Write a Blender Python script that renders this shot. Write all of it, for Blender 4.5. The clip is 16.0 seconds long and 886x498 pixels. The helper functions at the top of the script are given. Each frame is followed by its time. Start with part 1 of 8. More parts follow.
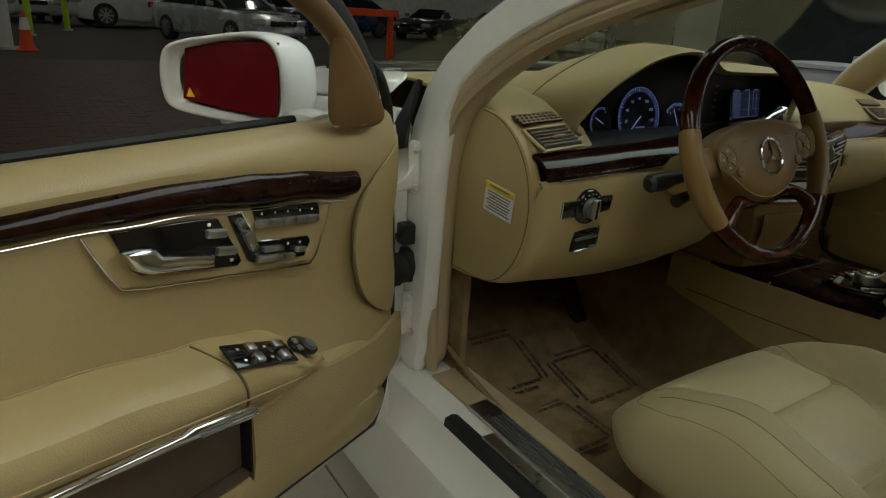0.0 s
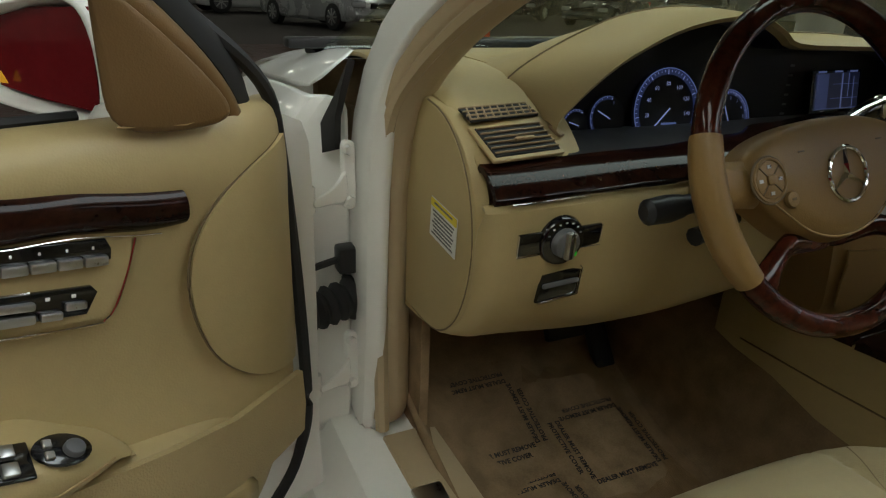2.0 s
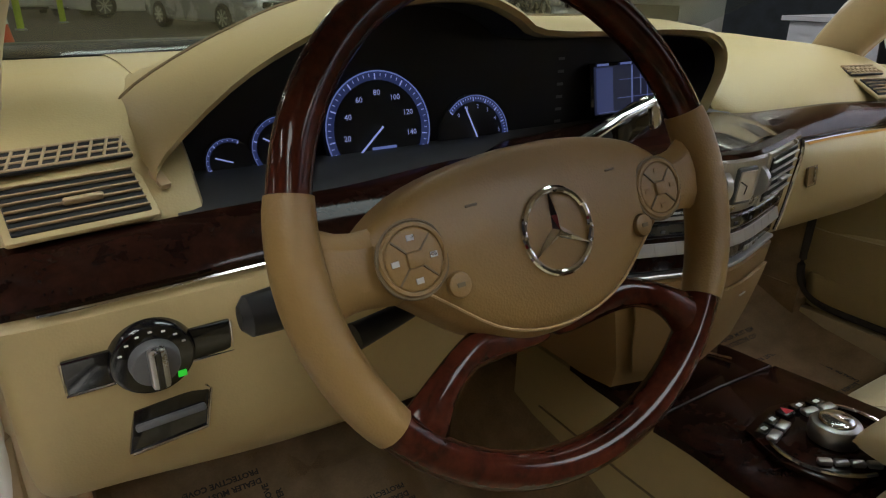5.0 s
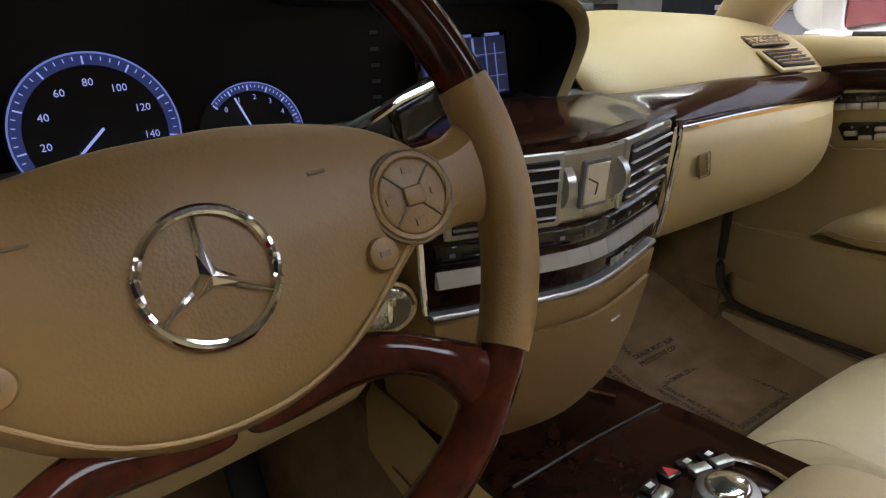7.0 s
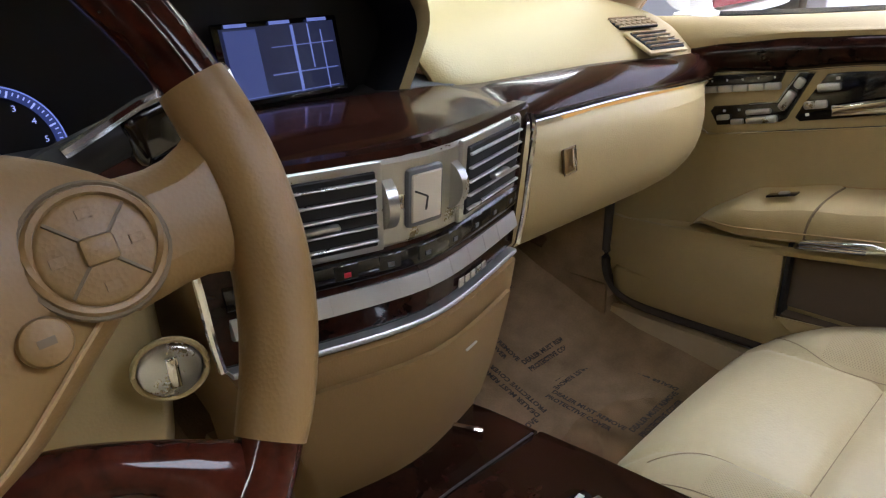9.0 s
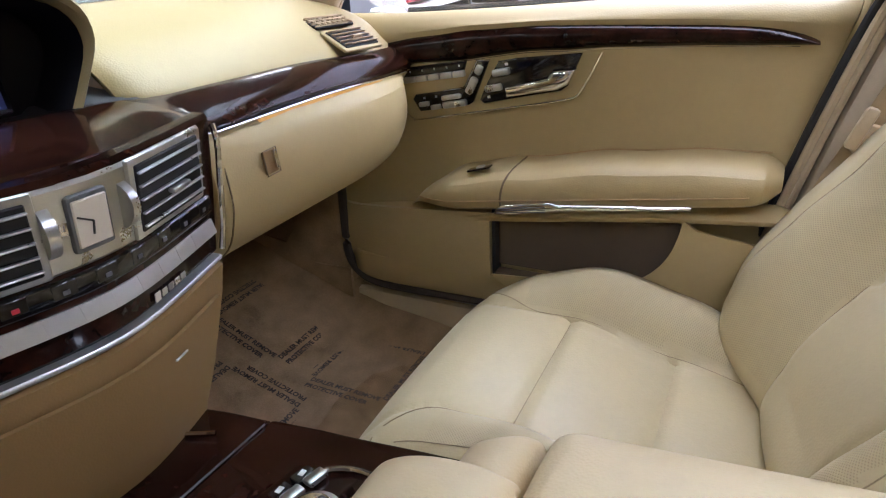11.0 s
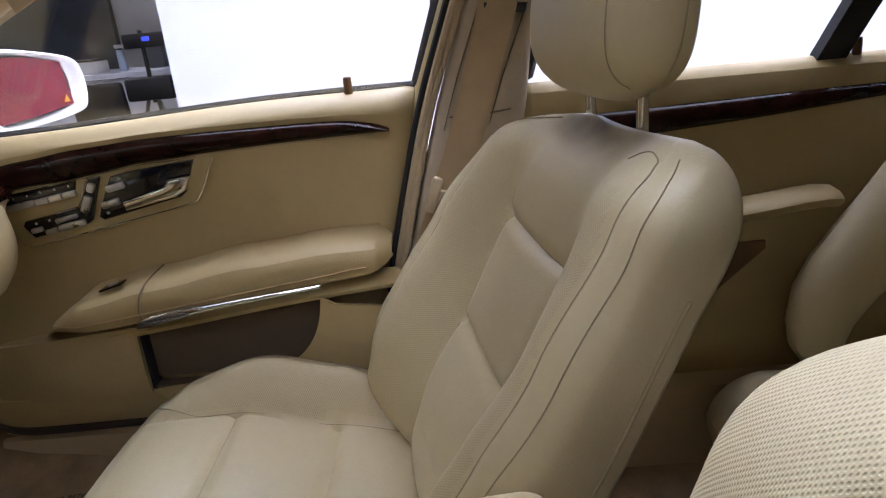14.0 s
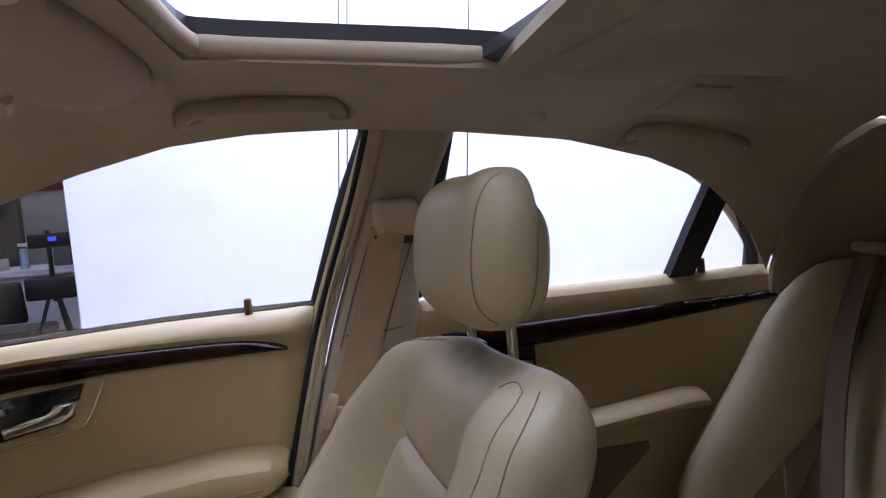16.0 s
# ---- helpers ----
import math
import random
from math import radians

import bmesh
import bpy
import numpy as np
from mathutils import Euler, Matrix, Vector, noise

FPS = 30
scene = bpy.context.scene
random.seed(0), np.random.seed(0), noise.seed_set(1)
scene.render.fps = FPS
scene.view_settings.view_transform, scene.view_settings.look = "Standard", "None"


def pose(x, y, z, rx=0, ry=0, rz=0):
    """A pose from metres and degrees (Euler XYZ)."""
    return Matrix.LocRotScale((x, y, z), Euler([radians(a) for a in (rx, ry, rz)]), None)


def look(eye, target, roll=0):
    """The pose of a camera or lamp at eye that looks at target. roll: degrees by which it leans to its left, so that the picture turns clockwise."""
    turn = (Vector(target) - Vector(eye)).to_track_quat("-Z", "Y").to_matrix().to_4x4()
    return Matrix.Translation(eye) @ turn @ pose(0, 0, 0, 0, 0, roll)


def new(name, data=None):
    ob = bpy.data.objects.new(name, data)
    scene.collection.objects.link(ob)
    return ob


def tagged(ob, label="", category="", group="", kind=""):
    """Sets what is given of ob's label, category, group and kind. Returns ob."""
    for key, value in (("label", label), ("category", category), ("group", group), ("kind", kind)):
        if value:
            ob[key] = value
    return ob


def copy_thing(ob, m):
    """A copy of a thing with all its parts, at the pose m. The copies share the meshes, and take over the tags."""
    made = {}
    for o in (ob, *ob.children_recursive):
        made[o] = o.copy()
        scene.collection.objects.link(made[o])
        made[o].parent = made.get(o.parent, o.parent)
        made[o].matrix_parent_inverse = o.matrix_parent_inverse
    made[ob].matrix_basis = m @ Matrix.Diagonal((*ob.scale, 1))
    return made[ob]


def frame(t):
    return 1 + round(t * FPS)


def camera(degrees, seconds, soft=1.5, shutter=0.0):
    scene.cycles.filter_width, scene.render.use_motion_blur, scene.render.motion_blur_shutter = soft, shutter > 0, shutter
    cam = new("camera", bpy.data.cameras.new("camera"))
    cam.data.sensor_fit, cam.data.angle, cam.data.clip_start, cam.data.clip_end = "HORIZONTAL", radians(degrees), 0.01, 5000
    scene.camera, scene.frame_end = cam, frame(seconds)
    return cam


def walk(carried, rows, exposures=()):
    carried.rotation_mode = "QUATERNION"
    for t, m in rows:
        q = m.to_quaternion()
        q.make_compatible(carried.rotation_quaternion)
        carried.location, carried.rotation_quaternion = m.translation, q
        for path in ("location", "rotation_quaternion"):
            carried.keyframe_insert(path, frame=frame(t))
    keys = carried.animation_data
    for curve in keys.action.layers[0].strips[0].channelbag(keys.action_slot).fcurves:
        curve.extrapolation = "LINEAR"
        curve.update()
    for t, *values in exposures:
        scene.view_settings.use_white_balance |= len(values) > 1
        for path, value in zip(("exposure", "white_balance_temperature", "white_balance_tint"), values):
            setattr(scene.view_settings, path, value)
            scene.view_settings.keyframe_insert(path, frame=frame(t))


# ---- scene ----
cam = camera(67.8, 16.0, soft=1.2)
PATH = [
    (0, (-1.4760, -0.6274, 1.1827), (-0.4110, 0.9237, 0.5033), 3.51),
    (0.5, (-1.3570, -0.5976, 1.1632), (-0.4740, 1.0646, 0.4875), 2.93),
    (1, (-1.2340, -0.5574, 1.1517), (-0.4710, 1.1573, 0.4605), 2.26),
    (1.5, (-1.1610, -0.5056, 1.1562), (-0.3980, 1.1959, 0.4327), 2.43),
    (2, (-1.0800, -0.4666, 1.1576), (-0.2930, 1.2164, 0.4165), 2.24),
    (2.5, (-1.0000, -0.4421, 1.1527), (-0.1880, 1.2305, 0.4157), 1.87),
    (3, (-0.9150, -0.4240, 1.1523), (-0.0810, 1.2392, 0.4195), 1.61),
    (3.5, (-0.8410, -0.4053, 1.1449), (0.0290, 1.2492, 0.4314), 1.13),
    (4, (-0.7820, -0.3804, 1.1481), (0.1240, 1.2481, 0.4212), 1.01),
    (4.5, (-0.7190, -0.3573, 1.1471), (0.2240, 1.2460, 0.4110), 0.69),
    (5, (-0.6630, -0.3338, 1.1431), (0.3140, 1.2423, 0.3956), 0.47),
    (5.2, (-0.6380, -0.3256, 1.1408), (0.3490, 1.2429, 0.3887), 0.13),
    (7.5, (-0.3780, -0.2511, 1.0811), (0.7340, 1.2439, 0.3546), -2.00),
    (8, (-0.3390, -0.2285, 1.0750), (0.8330, 1.2109, 0.3297), -1.80),
    (8.2, (-0.3240, -0.2304, 1.0739), (0.8600, 1.1998, 0.3307), -2.13),
    (10.3, (-0.2920, -0.3161, 1.1005), (1.1850, 0.7636, 0.2905), -1.92),
    (10.5, (-0.2970, -0.3323, 1.1031), (1.2190, 0.6910, 0.2942), -2.33),
    (11, (-0.2840, -0.3291, 1.1004), (1.3380, 0.4972, 0.2722), -2.78),
    (11.5, (-0.2810, -0.3425, 1.1042), (1.4080, 0.3146, 0.2603), -3.22),
    (12, (-0.2830, -0.3671, 1.1101), (1.4590, 0.1239, 0.2596), -3.88),
    (12.5, (-0.2830, -0.3891, 1.1092), (1.4970, -0.0317, 0.2711), -4.54),
    (13, (-0.2830, -0.4007, 1.1152), (1.5320, -0.2017, 0.2984), -4.67),
    (13.5, (-0.2930, -0.4410, 1.1056), (1.5660, -0.3221, 0.3782), -5.17),
    (14, (-0.2960, -0.4591, 1.1291), (1.5870, -0.4214, 0.4569), -5.31),
    (14.5, (-0.3050, -0.4681, 1.1635), (1.6080, -0.5267, 0.5822), -4.82),
    (15, (-0.3150, -0.4821, 1.1743), (1.6310, -0.6068, 0.7287), -4.61),
    (15.5, (-0.3250, -0.4895, 1.1787), (1.6450, -0.6851, 0.8895), -4.82),
    (16, (-0.3400, -0.4938, 1.1813), (1.6370, -0.7566, 1.0298), -4.97),
]
walk(cam, [(t, look(eye, target, roll)) for t, eye, target, roll in PATH],
     [(0.0, -1.78, 6600, -4), (0.5, -1.74, 6600, -3), (2.0, -1.45, 6450, 0), (3.5, -1.15, 6400, 3), (5.0, -0.81, 6330, 8), (8.0, -0.04, 6050, 15), (10.5, 0.26, 5550, 17), (12.0, 0.19, 5650, 19), (13.5, -0.18, 5700, 19), (14.5, -0.35, 5450, 23), (16.0, -0.55, 5250, 26)])

# ---- world ----
world = bpy.data.worlds.new("hall_air")
scene.world = world
world.use_nodes = True
world.node_tree.nodes["Background"].inputs[0].default_value = (0.75, 0.8, 0.9, 1)
world.node_tree.nodes["Background"].inputs[1].default_value = 0.05


# ---- materials ----
def mat(name, color, rough=0.5, metal=0.0, scale=0.0, amount=0.12, bump=0.0, bump_scale=300.0, coat=0.0, spec=0.5, second=None, detail=4.0):
    """A surface with a two-scale tint and a fine relief."""
    m = bpy.data.materials.new(name)
    m.use_nodes = True
    nt = m.node_tree
    bs = nt.nodes["Principled BSDF"]
    bs.inputs["Base Color"].default_value = (*color, 1)
    bs.inputs["Roughness"].default_value = rough
    bs.inputs["Metallic"].default_value = metal
    bs.inputs["Specular IOR Level"].default_value = spec
    bs.inputs["Coat Weight"].default_value = coat
    bs.inputs["Coat Roughness"].default_value = 0.04
    tc = nt.nodes.new("ShaderNodeTexCoord")
    if scale:
        a = nt.nodes.new("ShaderNodeTexNoise")
        a.inputs["Scale"].default_value, a.inputs["Detail"].default_value = scale, detail
        b = nt.nodes.new("ShaderNodeTexNoise")
        b.inputs["Scale"].default_value, b.inputs["Detail"].default_value = scale * 14, 3
        mixf = nt.nodes.new("ShaderNodeMath")
        mixf.operation = "MULTIPLY_ADD"
        mixf.inputs[1].default_value = 0.35
        ramp = nt.nodes.new("ShaderNodeMix")
        ramp.data_type = "RGBA"
        lo = second or tuple(c * (1 - amount) for c in color)
        hi = color if second else tuple(min(1, c * (1 + amount)) for c in color)
        ramp.inputs[6].default_value, ramp.inputs[7].default_value = (*lo, 1), (*hi, 1)
        nt.links.new(tc.outputs["Object"], a.inputs["Vector"])
        nt.links.new(tc.outputs["Object"], b.inputs["Vector"])
        nt.links.new(b.outputs["Fac"], mixf.inputs[0])
        nt.links.new(a.outputs["Fac"], mixf.inputs[2])
        sub = nt.nodes.new("ShaderNodeMath")
        sub.operation, sub.use_clamp = "MULTIPLY_ADD", True
        sub.inputs[1].default_value, sub.inputs[2].default_value = 2.4, -1.1
        nt.links.new(mixf.outputs[0], sub.inputs[0])
        nt.links.new(sub.outputs[0], ramp.inputs[0])
        nt.links.new(ramp.outputs[2], bs.inputs["Base Color"])
        rr = nt.nodes.new("ShaderNodeMath")
        rr.operation, rr.use_clamp = "MULTIPLY_ADD", True
        rr.inputs[1].default_value, rr.inputs[2].default_value = 0.12, max(0.02, rough - 0.05)
        nt.links.new(sub.outputs[0], rr.inputs[0])
        nt.links.new(rr.outputs[0], bs.inputs["Roughness"])
    if bump:
        v = nt.nodes.new("ShaderNodeTexVoronoi")
        v.inputs["Scale"].default_value = bump_scale
        bp = nt.nodes.new("ShaderNodeBump")
        bp.inputs["Strength"].default_value, bp.inputs["Distance"].default_value = bump, 0.0006
        nt.links.new(tc.outputs["Object"], v.inputs["Vector"])
        nt.links.new(v.outputs["Distance"], bp.inputs["Height"])
        nt.links.new(bp.outputs["Normal"], bs.inputs["Normal"])
    return m


def glow(name, color, strength):
    m = bpy.data.materials.new(name)
    m.use_nodes = True
    bs = m.node_tree.nodes["Principled BSDF"]
    bs.inputs["Base Color"].default_value = (0.02, 0.02, 0.02, 1)
    bs.inputs["Emission Color"].default_value = (*color, 1)
    bs.inputs["Emission Strength"].default_value = strength
    return m


def glass(name, tint=(0.9, 0.95, 0.93), gloss=0.06):
    """Thin pane: mostly clear, with a mirror sheen."""
    m = bpy.data.materials.new(name)
    m.use_nodes = True
    nt = m.node_tree
    out = nt.nodes["Material Output"]
    nt.nodes.remove(nt.nodes["Principled BSDF"])
    tr, gl, mx = (nt.nodes.new("ShaderNodeBsdfTransparent"), nt.nodes.new("ShaderNodeBsdfGlossy"), nt.nodes.new("ShaderNodeMixShader"))
    tr.inputs[0].default_value = (*tint, 1)
    gl.inputs["Roughness"].default_value = 0.02
    mx.inputs[0].default_value = gloss
    nt.links.new(tr.outputs[0], mx.inputs[1])
    nt.links.new(gl.outputs[0], mx.inputs[2])
    nt.links.new(mx.outputs[0], out.inputs[0])
    return m


def wood_mat(name, dark, light, stretch=(5, 5, 5), rough=0.14, coat=0.36):
    """Lacquered walnut: burl swirls under a clear coat."""
    m = mat(name, light, rough, coat=coat, spec=0.08)
    nt = m.node_tree
    bs = nt.nodes["Principled BSDF"]
    tc, mp = nt.nodes.new("ShaderNodeTexCoord"), nt.nodes.new("ShaderNodeMapping")
    mp.inputs["Scale"].default_value = stretch
    big, fine = nt.nodes.new("ShaderNodeTexNoise"), nt.nodes.new("ShaderNodeTexNoise")
    big.inputs["Scale"].default_value, big.inputs["Detail"].default_value, big.inputs["Distortion"].default_value = 4, 6, 1.6
    fine.inputs["Scale"].default_value, fine.inputs["Detail"].default_value, fine.inputs["Distortion"].default_value = 28, 5, 0.8
    add = nt.nodes.new("ShaderNodeMath")
    add.operation = "MULTIPLY_ADD"
    add.inputs[1].default_value = 0.45
    ramp = nt.nodes.new("ShaderNodeValToRGB")
    ramp.color_ramp.elements[0].position, ramp.color_ramp.elements[0].color = 0.5, (*dark, 1)
    ramp.color_ramp.elements[1].position, ramp.color_ramp.elements[1].color = 0.95, (*light, 1)
    nt.links.new(tc.outputs["Object"], mp.inputs[0])
    nt.links.new(mp.outputs[0], big.inputs["Vector"])
    nt.links.new(mp.outputs[0], fine.inputs["Vector"])
    nt.links.new(fine.outputs["Fac"], add.inputs[0])
    nt.links.new(big.outputs["Fac"], add.inputs[2])
    nt.links.new(add.outputs[0], ramp.inputs[0])
    nt.links.new(ramp.outputs[0], bs.inputs["Base Color"])
    return m


LEATHER = mat("tan_leather", (0.435, 0.336, 0.158), 0.45, scale=6, amount=0.05, bump=0.25, bump_scale=420)
SEAT_HIDE = mat("cream_seat_leather", (0.54, 0.455, 0.265), 0.42, scale=7, amount=0.05, bump=0.3, bump_scale=330)
HIDE_DARK = mat("saddle_tan_leather", (0.25, 0.150, 0.049), 0.42, scale=9, amount=0.06, bump=0.2, bump_scale=500)
LID_TAN = mat("brown_tan_plastic", (0.24, 0.147, 0.054), 0.52, scale=9, amount=0.05, bump=0.2, bump_scale=500)
COVER_BROWN = mat("brown_mirror_leather", (0.15, 0.083, 0.028), 0.45, scale=9, amount=0.06, bump=0.25, bump_scale=500)
PLASTIC_TAN = mat("beige_plastic", (0.44, 0.345, 0.21), 0.5, scale=9, amount=0.05, bump=0.2, bump_scale=600)
HEADLINING = mat("beige_headlining", (0.42, 0.345, 0.245), 0.95, scale=12, amount=0.06, bump=0.3, bump_scale=700, spec=0.1)
CARPET = mat("brown_carpet", (0.25, 0.175, 0.10), 0.95, scale=20, amount=0.2, bump=0.6, bump_scale=500, spec=0.1)
WALNUT = wood_mat("lacquered_walnut", (0.006, 0.0026, 0.002), (0.030, 0.010, 0.006), coat=0.24)
WALNUT_RED = wood_mat("lacquered_red_walnut", (0.018, 0.005, 0.003), (0.075, 0.016, 0.008))
WHITE_PAINT = mat("white_car_paint", (0.84, 0.83, 0.78), 0.35, scale=3, amount=0.03, coat=0.6)
BLACK = mat("black_plastic", (0.012, 0.012, 0.013), 0.4, scale=30, amount=0.15)
GLOSS_BLACK = mat("gloss_black", (0.006, 0.006, 0.007), 0.12, coat=0.5)
RUBBER = mat("black_rubber", (0.015, 0.015, 0.015), 0.65, scale=20, amount=0.15)
CHROME = mat("chrome", (0.78, 0.78, 0.78), 0.10, metal=1.0)
SATIN = mat("brushed_aluminium", (0.55, 0.55, 0.54), 0.3, metal=1.0, scale=40, amount=0.06)
GREY = mat("grey_plastic", (0.12, 0.12, 0.125), 0.45, scale=20, amount=0.1)
STITCH = mat("tan_thread", (0.42, 0.29, 0.14), 0.8)
SEAM = mat("dark_seam", (0.17, 0.125, 0.07), 0.8)
GLASS = glass("clear_glass", (0.95, 0.945, 0.965))
WIND_GLASS = glass("windscreen_glass", (0.86, 0.9, 0.86), 0.07)
DARK_GLASS = glass("dark_glass", (0.05, 0.05, 0.06), 0.1)
WHITE_PRINT = mat("white_print", (0.75, 0.75, 0.72), 0.5)
BLACK_PRINT = mat("black_print", (0.03, 0.025, 0.02), 0.6)
YELLOW = mat("yellow_print", (0.75, 0.62, 0.03), 0.5)
GAUGE_BLUE = glow("gauge_blue_light", (0.25, 0.33, 0.85), 0.62)
GAUGE_DIM = glow("gauge_dim_blue_light", (0.03, 0.045, 0.16), 0.8)
GAUGE_WHITE = glow("gauge_pale_light", (0.42, 0.48, 1.0), 0.9)


# ---- building tools ----
def thing(name, label, category, at=(0, 0, 0), group="", kind=""):
    ob = new(name)
    ob.location = at
    ob.empty_display_size = 0.05
    return tagged(ob, label, category, group, kind)


def mesh_object(name, bm, material, smooth=True):
    bmesh.ops.recalc_face_normals(bm, faces=bm.faces)
    me = bpy.data.meshes.new(name)
    bm.to_mesh(me)
    bm.free()
    mats = material if isinstance(material, (list, tuple)) else [material]
    for m in mats:
        me.materials.append(m)
    if smooth:
        for p in me.polygons:
            p.use_smooth = True
        me.set_sharp_from_angle(angle=radians(smooth if smooth is not True else 40))
    return new(name, me)


def part(name, bm, material, parent, label="", smooth=True, subdiv=0):
    """One mesh under a thing or a part, given in the place's coordinates."""
    ob = mesh_object(name, bm, material, smooth)
    ob.parent = parent
    if parent is not None:
        top, m = parent, Matrix()
        while top is not None:
            m = Matrix.LocRotScale(top.location, top.rotation_euler, top.scale) @ m
            top = top.parent
        ob.matrix_parent_inverse = Matrix()
        ob.data.transform(m.inverted())
    if subdiv:
        md = ob.modifiers.new("soft", "SUBSURF")
        md.levels = md.render_levels = subdiv
    if label:
        tagged(ob, label)
    return ob


def one(name, bm, material, label, category, kind="", group="", smooth=True, subdiv=0):
    return tagged(part(name, bm, material, None, "", smooth, subdiv), label, category, group, kind)


def loft(rings, around=False, cap=True):
    """A skin over rings of equal length; around: each ring is closed."""
    bm = bmesh.new()
    vs = [[bm.verts.new(p) for p in r] for r in rings]
    n = len(rings[0])
    for a, b in zip(vs, vs[1:]):
        for i in range(n if around else n - 1):
            j = (i + 1) % n
            bm.faces.new((a[i], a[j], b[j], b[i]))
    if cap and around:
        bm.faces.new(vs[0][::-1])
        bm.faces.new(vs[-1])
    return bm


def thick(bm, d):
    """Turns an open skin into a plate of thickness d."""
    bmesh.ops.recalc_face_normals(bm, faces=bm.faces)
    bm.normal_update()
    old = list(bm.verts)
    faces = list(bm.faces)
    rim = [tuple(e.verts) for e in bm.edges if len(e.link_faces) == 1]
    twin = {v: bm.verts.new(v.co - v.normal * d) for v in old}
    for f in faces:
        bm.faces.new([twin[v] for v in reversed(f.verts)])
    for a, b in rim:
        bm.faces.new((a, b, twin[b], twin[a]))
    return bm


def rbox(sx, sy, sz, r=0.005, seg=2, m=None):
    bm = bmesh.new()
    bmesh.ops.create_cube(bm, size=1, matrix=Matrix.Diagonal((sx, sy, sz, 1)))
    if r:
        bmesh.ops.bevel(bm, geom=list(bm.edges), offset=min(r, 0.49 * min(sx, sy, sz)), segments=seg, profile=0.5, affect="EDGES")
    if m is not None:
        bm.transform(m)
    return bm


def cyl(r1, r2, h, n=24, m=None, bevel=0.0):
    """A cone frustum along z, centred."""
    bm = bmesh.new()
    bmesh.ops.create_cone(bm, cap_ends=True, segments=n, radius1=r1, radius2=r2, depth=h)
    if bevel:
        bmesh.ops.bevel(bm, geom=[e for e in bm.edges if len(e.link_faces) == 2 and min(len(f.verts) for f in e.link_faces) != max(len(f.verts) for f in e.link_faces)], offset=bevel, segments=2, profile=0.5, affect="EDGES")
    if m is not None:
        bm.transform(m)
    return bm


def prism(poly, depth, m=None, bevel=0.0, seg=2):
    """A flat outline in x and y, raised along z by depth."""
    bm = bmesh.new()
    f = bm.faces.new([bm.verts.new((p[0], p[1], 0)) for p in poly])
    ext = bmesh.ops.extrude_face_region(bm, geom=[f])
    bmesh.ops.translate(bm, verts=[v for v in ext["geom"] if isinstance(v, bmesh.types.BMVert)], vec=(0, 0, depth))
    if bevel:
        top = [e for e in bm.edges if all(abs(v.co.z - depth) < 1e-6 for v in e.verts)]
        bmesh.ops.bevel(bm, geom=top, offset=bevel, segments=seg, profile=0.5, affect="EDGES")
    if m is not None:
        bm.transform(m)
    return bm


def smooth_line(points, per=6, closed=False):
    """A Catmull-Rom line through the points."""
    P = [Vector(p) for p in points]
    n = len(P)
    out = []
    for i in range(n if closed else n - 1):
        a, b, c, d = (P[(i + k) % n] if closed else P[min(max(i + k, 0), n - 1)] for k in (-1, 0, 1, 2))
        for k in range(per):
            t = k / per
            out.append(0.5 * (2 * b + (c - a) * t + (2 * a - 5 * b + 4 * c - d) * t * t + (3 * b - a - 3 * c + d) * t ** 3))
    if not closed:
        out.append(P[-1])
    return out


def tube(points, r, n=8, closed=False, flat=1.0, up=(0, 0, 1)):
    """A round bar along a line; r may be a function of 0 to 1. flat squeezes it along up."""
    P = [Vector(p) for p in points]
    rings = []
    for i, p in enumerate(P):
        a = P[i - 1] if i or closed else P[0]
        b = P[(i + 1) % len(P)] if i < len(P) - 1 or closed else P[-1]
        t = (b - a).normalized()
        s = t.cross(Vector(up))
        s = s.normalized() if s.length > 1e-6 else t.orthogonal().normalized()
        v = s.cross(t)
        rad = r(i / (len(P) - 1)) if callable(r) else r
        rings.append([p + rad * (math.cos(q) * s + flat * math.sin(q) * v) for q in (2 * math.pi * k / n for k in range(n))])
    if closed:
        rings.append(rings[0])
        bm = loft(rings, True, False)
        bmesh.ops.remove_doubles(bm, verts=bm.verts, dist=1e-6)
        return bm
    return loft(rings, True, True)


def join(*bms):
    bm = bms[0]
    for other in bms[1:]:
        me = bpy.data.meshes.new("t")
        other.to_mesh(me)
        other.free()
        bm.from_mesh(me)
        bpy.data.meshes.remove(me)
    return bm


def lerp_table(table, x):
    """Rows of (x, values...), joined by smooth steps."""
    if x <= table[0][0]:
        return table[0][1:]
    for a, b in zip(table, table[1:]):
        if x <= b[0]:
            t = (x - a[0]) / (b[0] - a[0])
            t = t * t * (3 - 2 * t)
            return tuple(p + (q - p) * t for p, q in zip(a[1:], b[1:]))
    return table[-1][1:]


def smooth01(x):
    x = max(0.0, min(1.0, x))
    return x * x * (3 - 2 * x)


def frame_of(origin, right, up):
    """A pose whose x, y and z are right, up and out."""
    x = Vector(right).normalized()
    z = x.cross(Vector(up)).normalized()
    y = z.cross(x)
    m = Matrix((x, y, z)).transposed().to_4x4()
    m.translation = origin
    return m


def circle(r, n=32, cx=0.0, cy=0.0, a0=0.0, a1=360.0):
    full = abs(a1 - a0 - 360) < 1e-6
    return [(cx + r * math.cos(radians(a0 + (a1 - a0) * k / (n if full else n - 1))), cy + r * math.sin(radians(a0 + (a1 - a0) * k / (n if full else n - 1)))) for k in range(n)]


